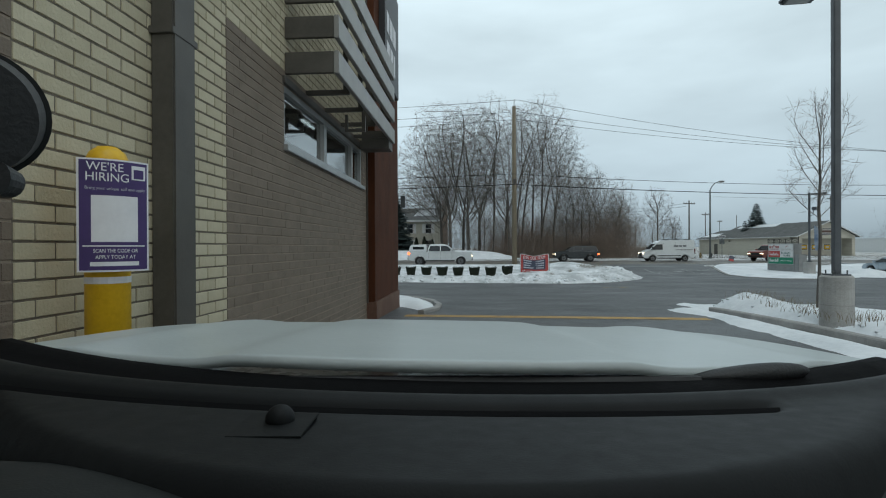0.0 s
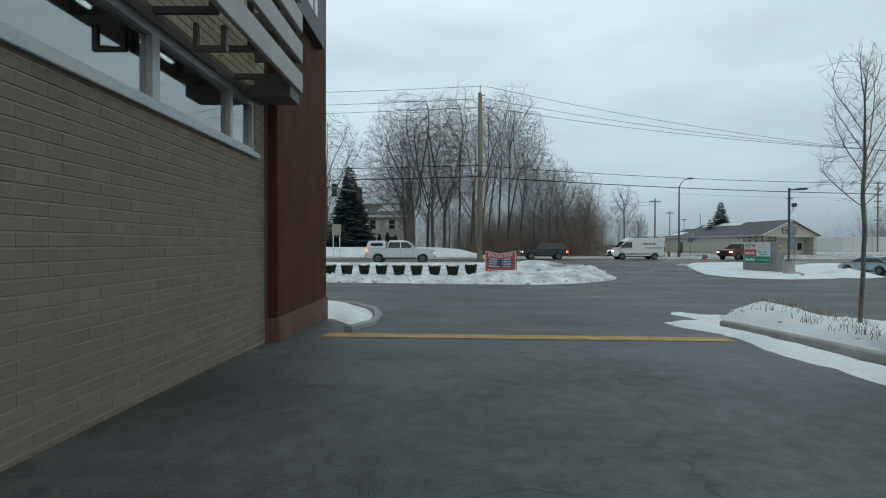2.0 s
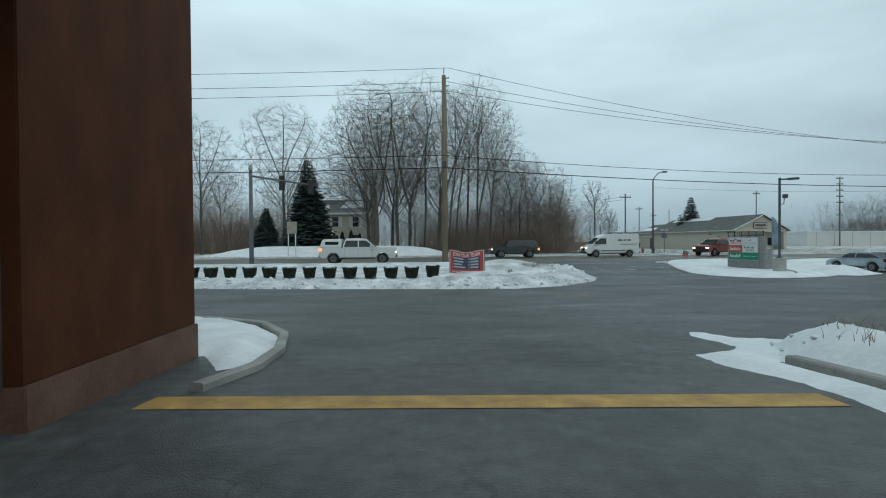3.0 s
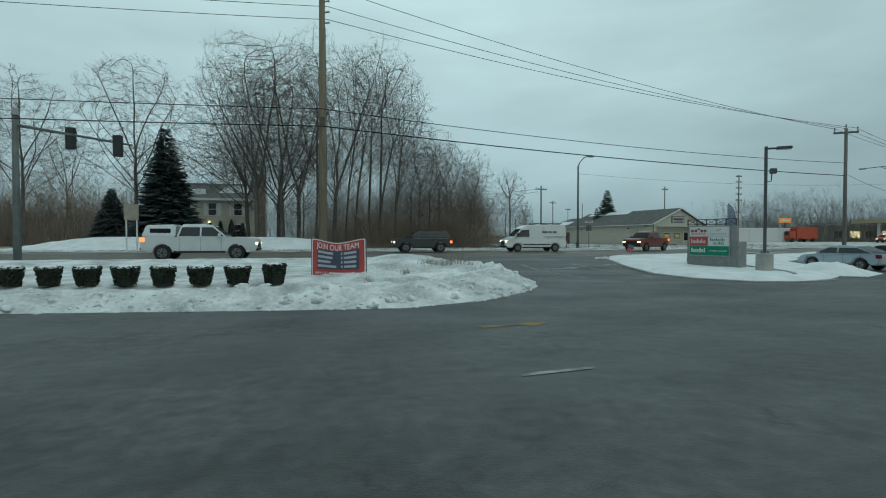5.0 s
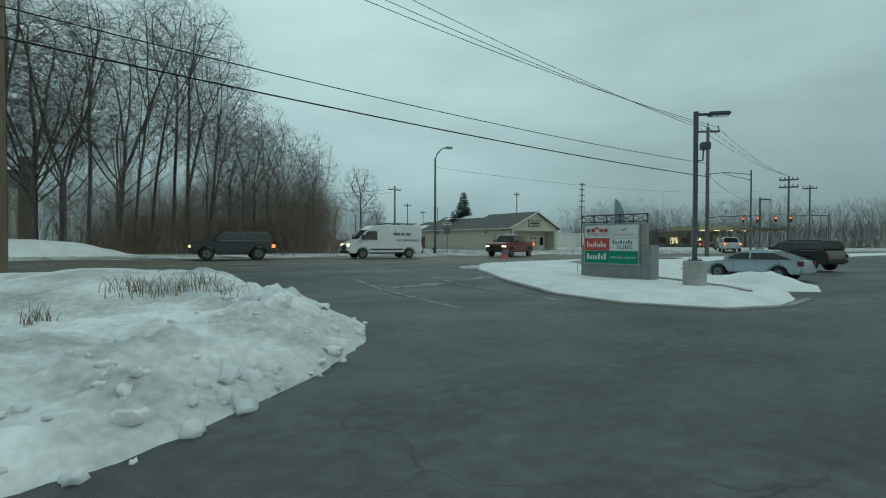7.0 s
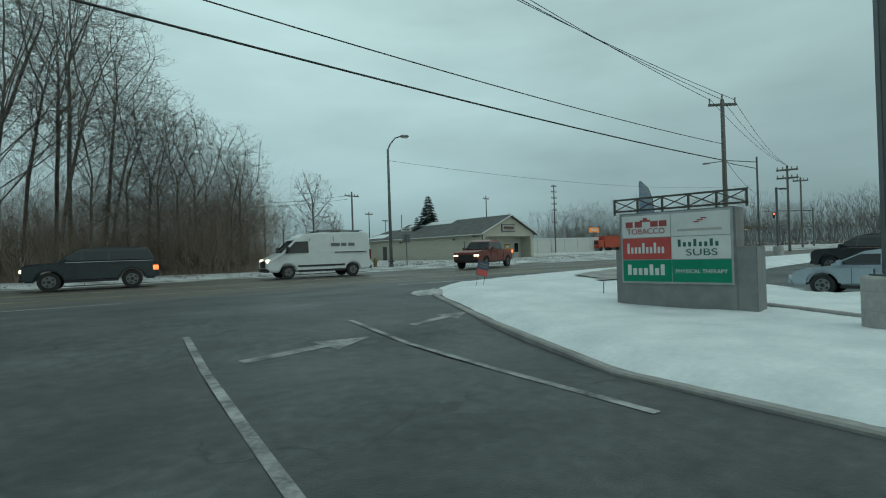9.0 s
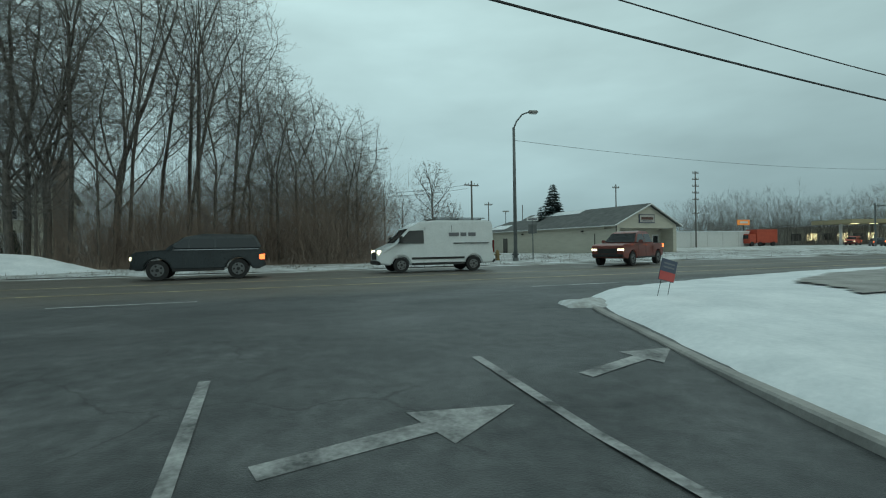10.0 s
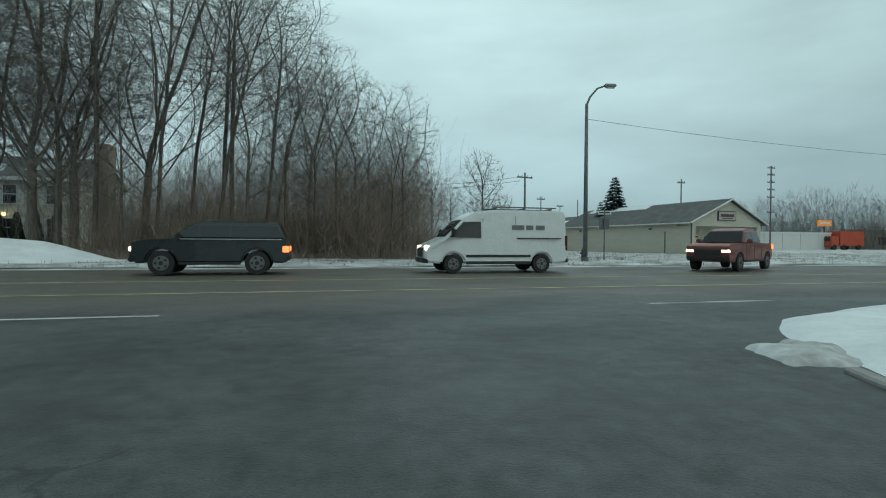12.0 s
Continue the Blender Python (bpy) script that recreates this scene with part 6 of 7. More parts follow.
lettering("PHYSICAL THERAPY", 0.10, M_TRIMWHITE, face[1, 0], pose((COLS[1] + COLS[2]) / 2, -0.05, ROWZ[0] + 0.20, 90), width=0.86)
for z in (1.90, 2.13):
    part("rail", box(-0.10, 2.30, 0.10, 0.14, z, z + 0.035), M_DARKSTEEL, mon)
for k in range(6):
    x0 = -0.10 + 0.472 * k
    part("truss_post", box(x0, x0 + 0.035, 0.10, 0.14, 1.85, 2.13), M_DARKSTEEL, mon)
    if k < 5:
        part("brace", tube((x0 + 0.02, 0.12, 1.93), (x0 + 0.47, 0.12, 2.13), 0.012, n=5), M_DARKSTEEL, mon)
        part("brace", tube((x0 + 0.02, 0.12, 2.13), (x0 + 0.47, 0.12, 1.93), 0.012, n=5), M_DARKSTEEL, mon)
feather = thing("feather_flag", "pale feather flag with a blue top behind the monument sign", "flag", 24.75, 38.8, 0.2, -54)
part("mast", bent_tube([(0, 0, 0), (0, 0, 2.0), (-0.04, 0, 2.5), (-0.16, 0, 2.85), (-0.38, 0, 3.08)], 0.014, 6), M_GALV, feather)
fl = bmesh.new()
prof_r = [(-0.01, 1.2), (-0.01, 2.0), (-0.05, 2.48), (-0.17, 2.83), (-0.38, 3.06)]
prof_l = [(-0.36, 1.25), (-0.40, 1.8), (-0.42, 2.3), (-0.42, 2.7), (-0.41, 3.05)]
va = [fl.verts.new((x, 0.01 * math.sin(9 * z), z)) for x, z in prof_l]
vb = [fl.verts.new((x, 0.03 * math.sin(5 * z + 1), z)) for x, z in prof_r]
for k in range(4):
    fl.faces.new((va[k], vb[k], vb[k + 1], va[k + 1]))
bmesh.ops.solidify(fl, geom=fl.faces[:], thickness=0.006)
part("cloth", fl, mat("pale_blue_cloth", (0.14, 0.22, 0.36), (0.56, 0.58, 0.60), 1.3, 0.8), feather)


# ---- the cream building across the road ----
shop = thing("low_building", "cream vinyl-sided shop with a gabled porch and dark roof", "building", 44.08, 73.67, 0.12, 6.66)
SW, SD, SE, SR, SX = 8.1, 24.8, 3.05, 5.05, 4.25
wallm = bmesh.new()
box(0, 0.2, 1.6, SD, 0, SE, bm=wallm)
box(SW - 0.2, SW, 1.6, SD, 0, SE, bm=wallm)
box(0.2, SW - 0.2, SD - 0.2, SD, 0, SE, bm=wallm)
box(0.2, SW - 0.2, 1.6, 1.8, 0, SE, bm=wallm)
part("wall", wallm, M_SIDING, shop)
for x0, x1 in ((0, 0.45), (SW - 0.45, SW)):
    part("porch_pier", box(x0, x1, 0, 1.6, 0, SE - 0.35), M_SIDING, shop)
part("porch_beam", box(0, SW, 0.0, 0.3, SE - 0.348, SE), M_SIDING, shop)
part("porch_soffit", box(0.0, SW, 0.3, 1.6, SE - 0.1, SE - 0.02), M_TRIMWHITE, shop)
gab = bmesh.new()
for y in (0.0, 0.2):
    gab.verts.new((0, y, SE)), gab.verts.new((SW, y, SE)), gab.verts.new((SX, y, SR - 0.08))
gab.verts.ensure_lookup_table()
v = gab.verts
gab.faces.new((v[0], v[1], v[2])), gab.faces.new((v[3], v[5], v[4])), gab.faces.new((v[0], v[3], v[4], v[1])), gab.faces.new((v[1], v[4], v[5], v[2])), gab.faces.new((v[0], v[2], v[5], v[3]))
part("gable", gab, M_SIDING, shop)


def slope(xa, za, xb, zb, y0, y1, th, name, m, parent):
    bm = bmesh.new()
    q = [bm.verts.new(p) for p in ((xa, y0, za), (xb, y0, zb), (xb, y1, zb), (xa, y1, za), (xa, y0, za - th), (xb, y0, zb - th), (xb, y1, zb - th), (xa, y1, za - th))]
    for f in ((0, 1, 2, 3), (4, 7, 6, 5), (0, 4, 5, 1), (1, 5, 6, 2), (2, 6, 7, 3), (3, 7, 4, 0)):
        bm.faces.new([q[i] for i in f])
    return part(name, bm, m, parent)


slope(-0.45, SE - 0.02, SX, SR + 0.1, -0.35, SD - 5.0, 0.14, "roof_slope", M_SHINGLE, shop)
slope(SW + 0.45, SE - 0.06, SX + 0.002, SR + 0.1, -0.35, SD - 5.0, 0.14, "roof_slope", M_SHINGLE, shop)
slope(-0.45, SE - 0.02, SX, SR - 0.5, SD - 4.99, SD + 0.3, 0.14, "roof_slope", M_SHINGLE, shop)
slope(SW + 0.45, SE - 0.06, SX + 0.002, SR - 0.5, SD - 4.99, SD + 0.3, 0.14, "roof_slope", M_SHINGLE, shop)
slope(3.2, SR - 0.33, SX - 0.05, SR + 0.13, 9.0, 18.5, 0.06, "roof_snow", M_SNOW, shop)
slope(0.3, SE + 0.30, 2.4, SR - 1.1, SD - 4.5, SD - 0.3, 0.05, "roof_snow", M_SNOW, shop)
for x0, z0, x1, z1 in ((-0.47, SE - 0.1, SX, SR + 0.02), (SW + 0.47, SE - 0.14, SX, SR + 0.02)):
    part("barge_board", tube((x0, -0.37, z0), (x1, -0.37, z1), 0.07, n=6), M_TRIMWHITE, shop)
part("gutter", box(-0.52, -0.42, -0.3, SD, SE - 0.16, SE - 0.05, 0.01), M_TRIMWHITE, shop)
part("corner_post", tube((0.0, 0.0, 0), (0.0, 0.0, SE), 0.06, n=8), M_DARKSTEEL, shop)
sgn = part("shop_sign", box(2.9, 5.0, -0.10, -0.003, 3.2, 4.05, 0.02), M_NAVY, shop)
part("sign_face", box(2.98, 4.92, -0.115, -0.102, 3.28, 3.97), M_TEXTGREY, sgn)
part("text_bar", box(3.15, 4.75, -0.122, -0.117, 3.52, 3.78), mat("brown_sign_band", (0.10, 0.05, 0.04), rough=0.6), sgn)
part("text_bar", box(3.3, 4.6, -0.122, -0.117, 3.36, 3.44), M_NAVY, sgn)
for x0, x1 in ((1.2, 2.5), (3.0, 4.3), (4.8, 5.9)):
    w = part("window", box(x0, x1, 1.55, 1.598, 1.05, 1.95), M_TRIMWHITE, shop)
    part("pane", box(x0 + 0.08, x1 - 0.08, 1.535, 1.549, 1.13, 1.87), M_DARKGLASS, w)
    part("poster", box(x0 + 0.14, x1 - 0.14, 1.525, 1.533, 1.2, 1.78), M_BOLLARD, w)
    part("poster_text", box(x0 + 0.3, x1 - 0.3, 1.518, 1.523, 1.4, 1.62), M_TRIMWHITE, w)
dr = part("door", box(6.4, 7.3, 1.55, 1.598, 0.0, 2.1), M_TRIMWHITE, shop)
part("pane", box(6.52, 7.18, 1.535, 1.549, 0.9, 1.95), M_DARKGLASS, dr)
part("bench", box(1.4, 4.8, 0.9, 1.3, 0.30, 0.42, 0.02), M_WOODPOLE2, shop)
part("side_door", box(-0.035, -0.003, 3.0, 3.95, 0.0, 2.15), M_SIDING, shop)
part("door_trim", box(-0.03, -0.002, 2.9, 2.99, 0.0, 2.25), M_DARKSTEEL, shop)
part("side_door", box(-0.035, -0.003, 19.0, 20.0, 0.0, 2.1), M_DARKSTEEL, shop)
for y in (4.6, 15.4):
    part("wall_lamp", box(-0.22, -0.003, y, y + 0.2, 2.45, 2.6, 0.02), M_DARKSTEEL, shop)
tank = thing("low_shed", "small dark shed with a snowy roof beside the wood", "shed", 35.8, 98.5, 0.35, 10)
part("wall", box(0, 3.2, 0, 3, 0, 1.7), M_WOODPOLE2, tank)
slope(-0.2, 1.7, 1.6, 2.3, -0.2, 3.2, 0.1, "roof_slope", M_SNOW, tank)
slope(3.4, 1.7, 1.602, 2.3, -0.2, 3.2, 0.1, "roof_slope", M_SNOW, tank)
fen = thing("fence", "low weathered board fence by the wood", "fence", 27.0, 90.5, 0.35, 20)
for k in range(30):
    part("board", box(k * 0.34, k * 0.34 + 0.31, 0, 0.03, 0, 1.3 + 0.04 * math.sin(k * 3)), M_WOODPOLE2, fen)

# ---- the house behind the wood ----
house = thing("house", "two-storey tan sided house with white shutters and snowy roof", "house", -15.8, 86.0, 0.4, 0)
house.scale = (1.14, 1.14, 1.14)
HW, HD, HE, HR = 8.6, 8.5, 5.35, 7.2
part("wall", box(0, HW, 0, HD, 0, HE), M_HOUSE, house)
gb = bmesh.new()
for x in (0.0, HW):
    gb.verts.new((x, 0, HE + 0.002)), gb.verts.new((x, HD, HE + 0.002)), gb.verts.new((x, HD / 2, HR))
gb.verts.ensure_lookup_table()
v = gb.verts
for f in ((0, 1, 2), (3, 5, 4), (0, 3, 4, 1), (0, 2, 5, 3), (1, 4, 5, 2)):
    gb.faces.new([v[i] for i in f])
part("gable", gb, M_HOUSE, house)
for s, y0, y1 in ((0, -0.45, HD / 2), (1, HD + 0.45, HD / 2 + 0.002)):
    bm = bmesh.new()
    za, zb = HE - 0.12, HR + 0.12
    q = [bm.verts.new(p) for p in ((-0.4, y0, za), (HW + 0.4, y0, za), (HW + 0.4, y1, zb), (-0.4, y1, zb), (-0.4, y0, za - 0.15), (HW + 0.4, y0, za - 0.15), (HW + 0.4, y1, zb - 0.15), (-0.4, y1, zb - 0.15))]
    for f in ((0, 1, 2, 3), (4, 7, 6, 5), (0, 4, 5, 1), (1, 5, 6, 2), (2, 6, 7, 3), (3, 7, 4, 0)):
        bm.faces.new([q[i] for i in f])
    part("roof_slope", bm, M_SHINGLE, house)
part("eave_board", box(-0.4, HW + 0.4, -0.5, -0.452, HE - 0.35, HE - 0.1), M_TRIMWHITE, house)
sn = bmesh.new()
for x0, y0, x1, y1 in ((1.2, 0.4, 3.4, 2.3), (4.6, 1.0, 7.9, 3.6)):
    z = lambda y: HE - 0.12 + (y + 0.45) * (HR + 0.24 - HE) / (HD / 2 + 0.45) + 0.03
    q = [sn.verts.new(p) for p in ((x0, y0, z(y0)), (x1, y0 + 0.3, z(y0 + 0.3)), (x1 - 0.4, y1, z(y1)), (x0 + 0.6, y1, z(y1)))]
    sn.faces.new(q)
bmesh.ops.solidify(sn, geom=sn.faces[:], thickness=0.05)
part("roof_snow", sn, M_SNOW, house)
part("chimney", box(HW + 0.02, HW + 0.9, 2.8, 4.4, 0, HR + 1.2, 0.02), mat("chimney_brick", (0.20, 0.15, 0.12), (0.30, 0.24, 0.20), 3, 0.9, 0.4, 20), house)
for x0 in (1.0, 3.7, 6.4):
    for z0 in (0.9, 3.3):
        wd = part("window", box(x0, x0 + 0.95, -0.05, -0.003, z0, z0 + 1.45), M_TRIMWHITE, house)
        part("pane", box(x0 + 0.08, x0 + 0.87, -0.062, -0.052, z0 + 0.08, z0 + 0.69), M_DARKGLASS, wd)
        part("pane", box(x0 + 0.08, x0 + 0.87, -0.062, -0.052, z0 + 0.76, z0 + 1.37), M_DARKGLASS, wd)
        for sx in (x0 - 0.42, x0 + 1.0):
            part("shutter", box(sx, sx + 0.37, -0.04, -0.003, z0, z0 + 1.45, 0.01), M_TRIMWHITE, house)
porch_light = thing("porch_light", "lit porch lantern on the house wall", "lantern", -11.4, 85.8, 3.2)
part("lantern", box(-0.1, 0.1, -0.1, 0.1, 0, 0.28, 0.02), M_WARMLIGHT, porch_light)
garage = thing("garage", "low grey garage with a snowy roof", "garage", -46, 70.0, 0.4, 12)
part("wall", box(0, 9, 0, 6, 0, 2.5), M_HOUSE, garage)
slope(-0.3, 2.45, 4.5, 4.0, -0.4, 6.4, 0.15, "roof_slope", M_SNOW, garage)
slope(9.3, 2.45, 4.502, 4.0, -0.4, 6.4, 0.15, "roof_slope", M_SNOW, garage)
part("garage_door", box(4.6, 7.2, -0.05, -0.003, 0, 2.1), M_TRIMWHITE, garage)

# ---- beyond the road to the east ----
lw = thing("white_warehouse", "long low white flat-roofed warehouse in the distance", "building", 84.0, 111.0, 0.3, 0)
part("wall", box(0, 21, 0, 14, 0, 3.0), M_TRIMWHITE, lw)
part("roof_edge", box(-0.1, 21.1, -0.1, 14.1, 3.0, 3.2), M_SNOW, lw)
for k in range(5):
    part("panel_seam", box(2 + 4 * k, 2.05 + 4 * k, -0.02, -0.003, 0, 3.0), M_GREYSTEEL, lw)
ot = thing("box_truck", "faded red box truck parked by the far junction", "truck", 105.4, 109.6, 0.35, 0)
part("cargo_box", box(0, 5.6, 0, 2.5, 0.7, 3.4, 0.04), M_ORANGE, ot)
part("cab", box(-2.0, -0.05, 0.1, 2.4, 0.6, 2.5, 0.12), M_ORANGE, ot)
part("windscreen", box(-2.02, -1.6, 0.25, 2.25, 1.55, 2.3), M_DARKGLASS, ot)
for x in (-1.2, 0.9, 4.4):
    for y in (0.0, 2.2):
        part("wheel", tube((x, y, 0.48), (x, y + 0.3, 0.48), 0.48, n=14), M_TYRE, ot)
osn = thing("pole_sign", "orange lit pole sign in the distance", "sign", 104.6, 112.0, 0.3)
part("pole", tube((0, 0, 0), (0, 0, 4.6), 0.14, n=8), M_DARKSTEEL, osn)
part("panel", box(-1.6, 1.6, -0.15, 0.15, 4.4, 5.5, 0.05), mat("orange_sign", (0.5, 0.16, 0.03), rough=0.5, emit=((1.0, 0.35, 0.08), 0.35)), osn)
part("text_bar", box(-1.1, 1.1, -0.165, -0.152, 4.75, 5.15), M_TRIMWHITE, osn)

gas = thing("fuel_canopy", "distant lit filling station canopy on thin columns", "canopy", 118, 100, 0.3, -10)
part("canopy", box(0, 30, 0, 9, 4.2, 5.0, 0.05), mat("canopy_fascia", (0.30, 0.26, 0.16), (0.38, 0.33, 0.20), 0.5, 0.6), gas)
for k in range(7):
    part("canopy_light", box(1.5 + 4.3 * k, 2.4 + 4.3 * k, 0.8, 1.7, 4.12, 4.19), M_WARMLIGHT, gas)
for k in range(4):
    part("column", box(2 + 8.4 * k, 2.4 + 8.4 * k, 4.2, 4.6, 0, 4.2), M_TRIMWHITE, gas)
shopb = thing("distant_shop", "distant low shop with warm lit windows", "building", 122, 116, 0.3, -10)
part("wall", box(0, 26, 0, 8, 0, 4.0), M_HOUSE, shopb)
part("roof_edge", box(-0.2, 26.2, -0.2, 8.2, 4.0, 4.4), M_SNOW, shopb)
for k in range(6):
    part("lit_window", box(1 + 4 * k, 3.6 + 4 * k, -0.03, -0.003, 1.0, 2.6), M_WARMLIGHT if k % 2 else M_DARKGLASS, shopb)
for x, y, hd in ((104.0, 67.0, 130), (93.0, 81.0, -50)):
    sg = thing("traffic_signal", "distant mast arm with red traffic signals", "traffic signal", x, y, gz(x, y), hd, "distant signals")
    part("pole", tube((0, 0, -0.1), (0, 0, 6.0), 0.13, 0.1, 8), M_GALV, sg)
    part("arm", tube((0, 0, 5.6), (8.0, 0, 5.9), 0.08, 0.05, 6), M_GALV, sg)
    for ax_ in (5.4, 7.6):
        hd_ = part("signal_head", box(ax_ - 0.16, ax_ + 0.16, -0.12, 0.12, 4.6, 5.55, 0.03), M_BLACKPLASTIC, sg)
        for sd in (-1, 1):
            part("red_lens", tube((ax_, sd * 0.13, 5.32), (ax_, sd * 0.16, 5.32), 0.12, n=12), M_SIGNALRED, hd_)


# ---- vehicles ----
def wheel(parent, x, y, r, w=0.24):
    s = 1 if y > 0 else -1
    t = part("wheel", tube((x, y - s * w, r), (x, y, r), r, n=22), M_TYRE, parent)
    part("rim", tube((x, y - s * 0.02, r), (x, y + s * 0.012, r), r * 0.66, r * 0.60, 16), M_RIM, t)
    part("hub", tube((x, y + s * 0.012, r), (x, y + s * 0.03, r), r * 0.18, r * 0.15, 10), M_BLACKPLASTIC, t)
    for k in range(5):
        a = 2 * math.pi * k / 5
        part("spoke_gap", tube((x + 0.42 * r * math.cos(a), y + s * 0.004, r + 0.42 * r * math.sin(a)), (x + 0.42 * r * math.cos(a), y + s * 0.0145, r + 0.42 * r * math.sin(a)), r * 0.11, n=8), M_BLACKPLASTIC, t)


def car(name, label, category, kind, x, y, z, heading, colour, lights=True, group="", size=0.85):
    """A road vehicle facing its own x: body with wheel arches, cabin, panes, lamps, bumpers, mirrors and wheels."""
    ob = thing(name, label, category, x, y, z, heading, group)
    ob.scale = (size, size, size)
    spec = {
        "suv": dict(head=1.03, tail=1.04, L=5.2, W=1.98, r=0.42, fx=1.58, rx=-1.52, body=[(2.48, 0.42), (2.58, 0.58), (2.60, 0.84), (2.58, 1.06), (2.46, 1.17), (1.95, 1.23), (1.20, 1.26), (-2.45, 1.29), (-2.56, 1.02), (-2.60, 0.72), (-2.58, 0.50), (-2.48, 0.40)], cab=[(1.36, 1.25), (0.56, 1.80), (-0.1, 1.92), (-2.20, 1.89), (-2.50, 1.28)]),
        "sedan": dict(head=0.70, tail=0.95, L=4.6, W=1.80, r=0.33, fx=1.36, rx=-1.34, body=[(2.22, 0.30), (2.30, 0.48), (2.24, 0.70), (1.9, 0.82), (0.95, 0.94), (-1.75, 0.99), (-2.24, 0.95), (-2.30, 0.55), (-2.22, 0.32)], cab=[(1.25, 0.92), (0.35, 1.37), (-0.20, 1.45), (-0.90, 1.40), (-2.02, 0.98)]),
        "pickup": dict(head=1.02, tail=1.22, L=5.8, W=2.02, r=0.40, fx=1.85, rx=-1.80, body=[(2.82, 0.46), (2.90, 0.65), (2.89, 1.08), (2.74, 1.19), (1.30, 1.25), (-1.10, 1.27), (-1.12, 1.22), (-2.84, 1.24), (-2.88, 0.70), (-2.80, 0.50)], cab=[(1.36, 1.23), (0.64, 1.84), (0.2, 1.94), (-0.92, 1.91), (-1.14, 1.22)]),
    }[kind]
    hw, r = spec["W"] / 2, spec["r"]
    low = spec["body"][0][1] - 0.06
    arch = []
    for cx in (spec["rx"], spec["fx"]):
        for k in range(9):
            a = math.pi - math.pi * k / 8
            arch.append((cx + (r + 0.07) * math.cos(a), max(low, r + (r + 0.07) * math.sin(a))))
    outline = [spec["body"][-1]] + arch + spec["body"][:-1]
    shell = part("body", prism(outline, -hw, hw, 0.07), colour, ob, crease=50)
    half_l = spec["L"] / 2
    for v in shell.data.vertices:
        v.co.y *= 1 - 0.11 * max(0.0, abs(v.co.x) / half_l - 0.72) / 0.28 - 0.10 * max(0.0, low + 0.22 - v.co.z)
    cab, belt = spec["cab"], min(p[1] for p in spec["cab"])
    cabin = part("cabin", prism(cab, -hw + 0.05, hw - 0.05, 0.07, 0.30, belt), colour, ob, crease=50)
    (ax, az), (bx, bz), (cx_, cz), (dx, dz), (ex, ez) = cab

    def side(px, pz, s):
        return s * (hw - 0.05 - 0.30 * max(0, pz - belt) + 0.008)

    def glazing(pts, s, nm="side_window"):
        bm = bmesh.new()
        outer = [bm.verts.new((px, side(px, pz, s), pz)) for px, pz in pts]
        innr = [bm.verts.new((px, side(px, pz, s) - s * 0.03, pz)) for px, pz in pts]
        bm.faces.new(outer), bm.faces.new(innr[::-1])
        for k in range(len(pts)):
            bm.faces.new((outer[k], outer[(k + 1) % len(pts)], innr[(k + 1) % len(pts)], innr[k]))
        part(nm, bm, M_DARKGLASS, cabin)

    lo, hi = belt + 0.07, min(bz, dz) - 0.08
    fr_ = lambda z: ax + (bx - ax) * (z - az) / (bz - az) - 0.10
    bk_ = lambda z: dx + (ex - dx) * (z - dz) / (ez - dz) + 0.10
    cuts = [0.40, -0.62] if kind == "suv" else ([-0.10] if kind == "sedan" else [0.05])
    edges = [(fr_(lo), fr_(hi))] + [(c, c) for c in cuts] + [(bk_(lo), bk_(hi))]
    for k in range(len(edges) - 1):
        g0, g1 = (0.0 if k == 0 else 0.04), (0.0 if k == len(edges) - 2 else 0.04)
        pts = [(edges[k][0] - g0, lo), (edges[k][1] - g0, hi), (edges[k + 1][1] + g1, hi), (edges[k + 1][0] + g1, lo)]
        for s in (-1, 1):
            glazing(pts, s)
    for nm, (x0, z0), (x1, z1), off in (("windscreen", (ax, az), (bx, bz), 0.012), ("rear_window", (ex, ez), (dx, dz), -0.012)):
        bm = bmesh.new()
        f0, f1 = 0.10, 0.92
        qs = []
        for f in (f0, f1):
            px, pz = x0 + (x1 - x0) * f, z0 + (z1 - z0) * f
            w = hw - 0.13 - 0.30 * max(0, pz - belt)
            qs.append([(px + off, -w, pz + 0.012), (px + off, w, pz + 0.012)])
        q = [bm.verts.new(p) for p in (qs[0][0], qs[0][1], qs[1][1], qs[1][0])]
        bm.faces.new(q)
        bmesh.ops.solidify(bm, geom=bm.faces[:], thickness=0.02)
        part(nm, bm, M_DARKGLASS, cabin)
    fx, rx = max(p[0] for p in spec["body"]), min(p[0] for p in spec["body"])
    top_f = spec["head"]
    part("grille", box(fx - 0.06, fx + 0.012, -hw * 0.55, hw * 0.55, top_f - 0.34, top_f - 0.06, 0.01), M_BLACKPLASTIC, ob)
    part("front_bumper", box(fx - 0.10, fx + 0.03, -hw + 0.12, hw - 0.12, low + 0.10, low + 0.26, 0.03), M_BLACKPLASTIC if kind != "sedan" else colour, ob)
    part("rear_bumper", box(rx - 0.04, rx + 0.10, -hw + 0.12, hw - 0.12, low + 0.14, low + 0.32, 0.03), M_BLACKPLASTIC if kind == "suv" else M_CHROME if kind == "pickup" else colour, ob)
    for s in (-1, 1):
        y0, y1 = sorted((s * (hw - 0.44), s * (hw - 0.10)))
        part("headlight", box(fx - 0.13, fx + 0.004, y0, y1, top_f - 0.20, top_f - 0.05, 0.02), M_HEADLAMP if lights else M_HEADOFF, ob)
        y0, y1 = sorted((s * (hw - 0.28), s * (hw - 0.055)))
        part("tail_light", box(rx - 0.006, rx + 0.22, y0, y1, spec["tail"] - 0.24, spec["tail"] - 0.02, 0.02), M_TAILLIT if lights else M_TAIL, ob)
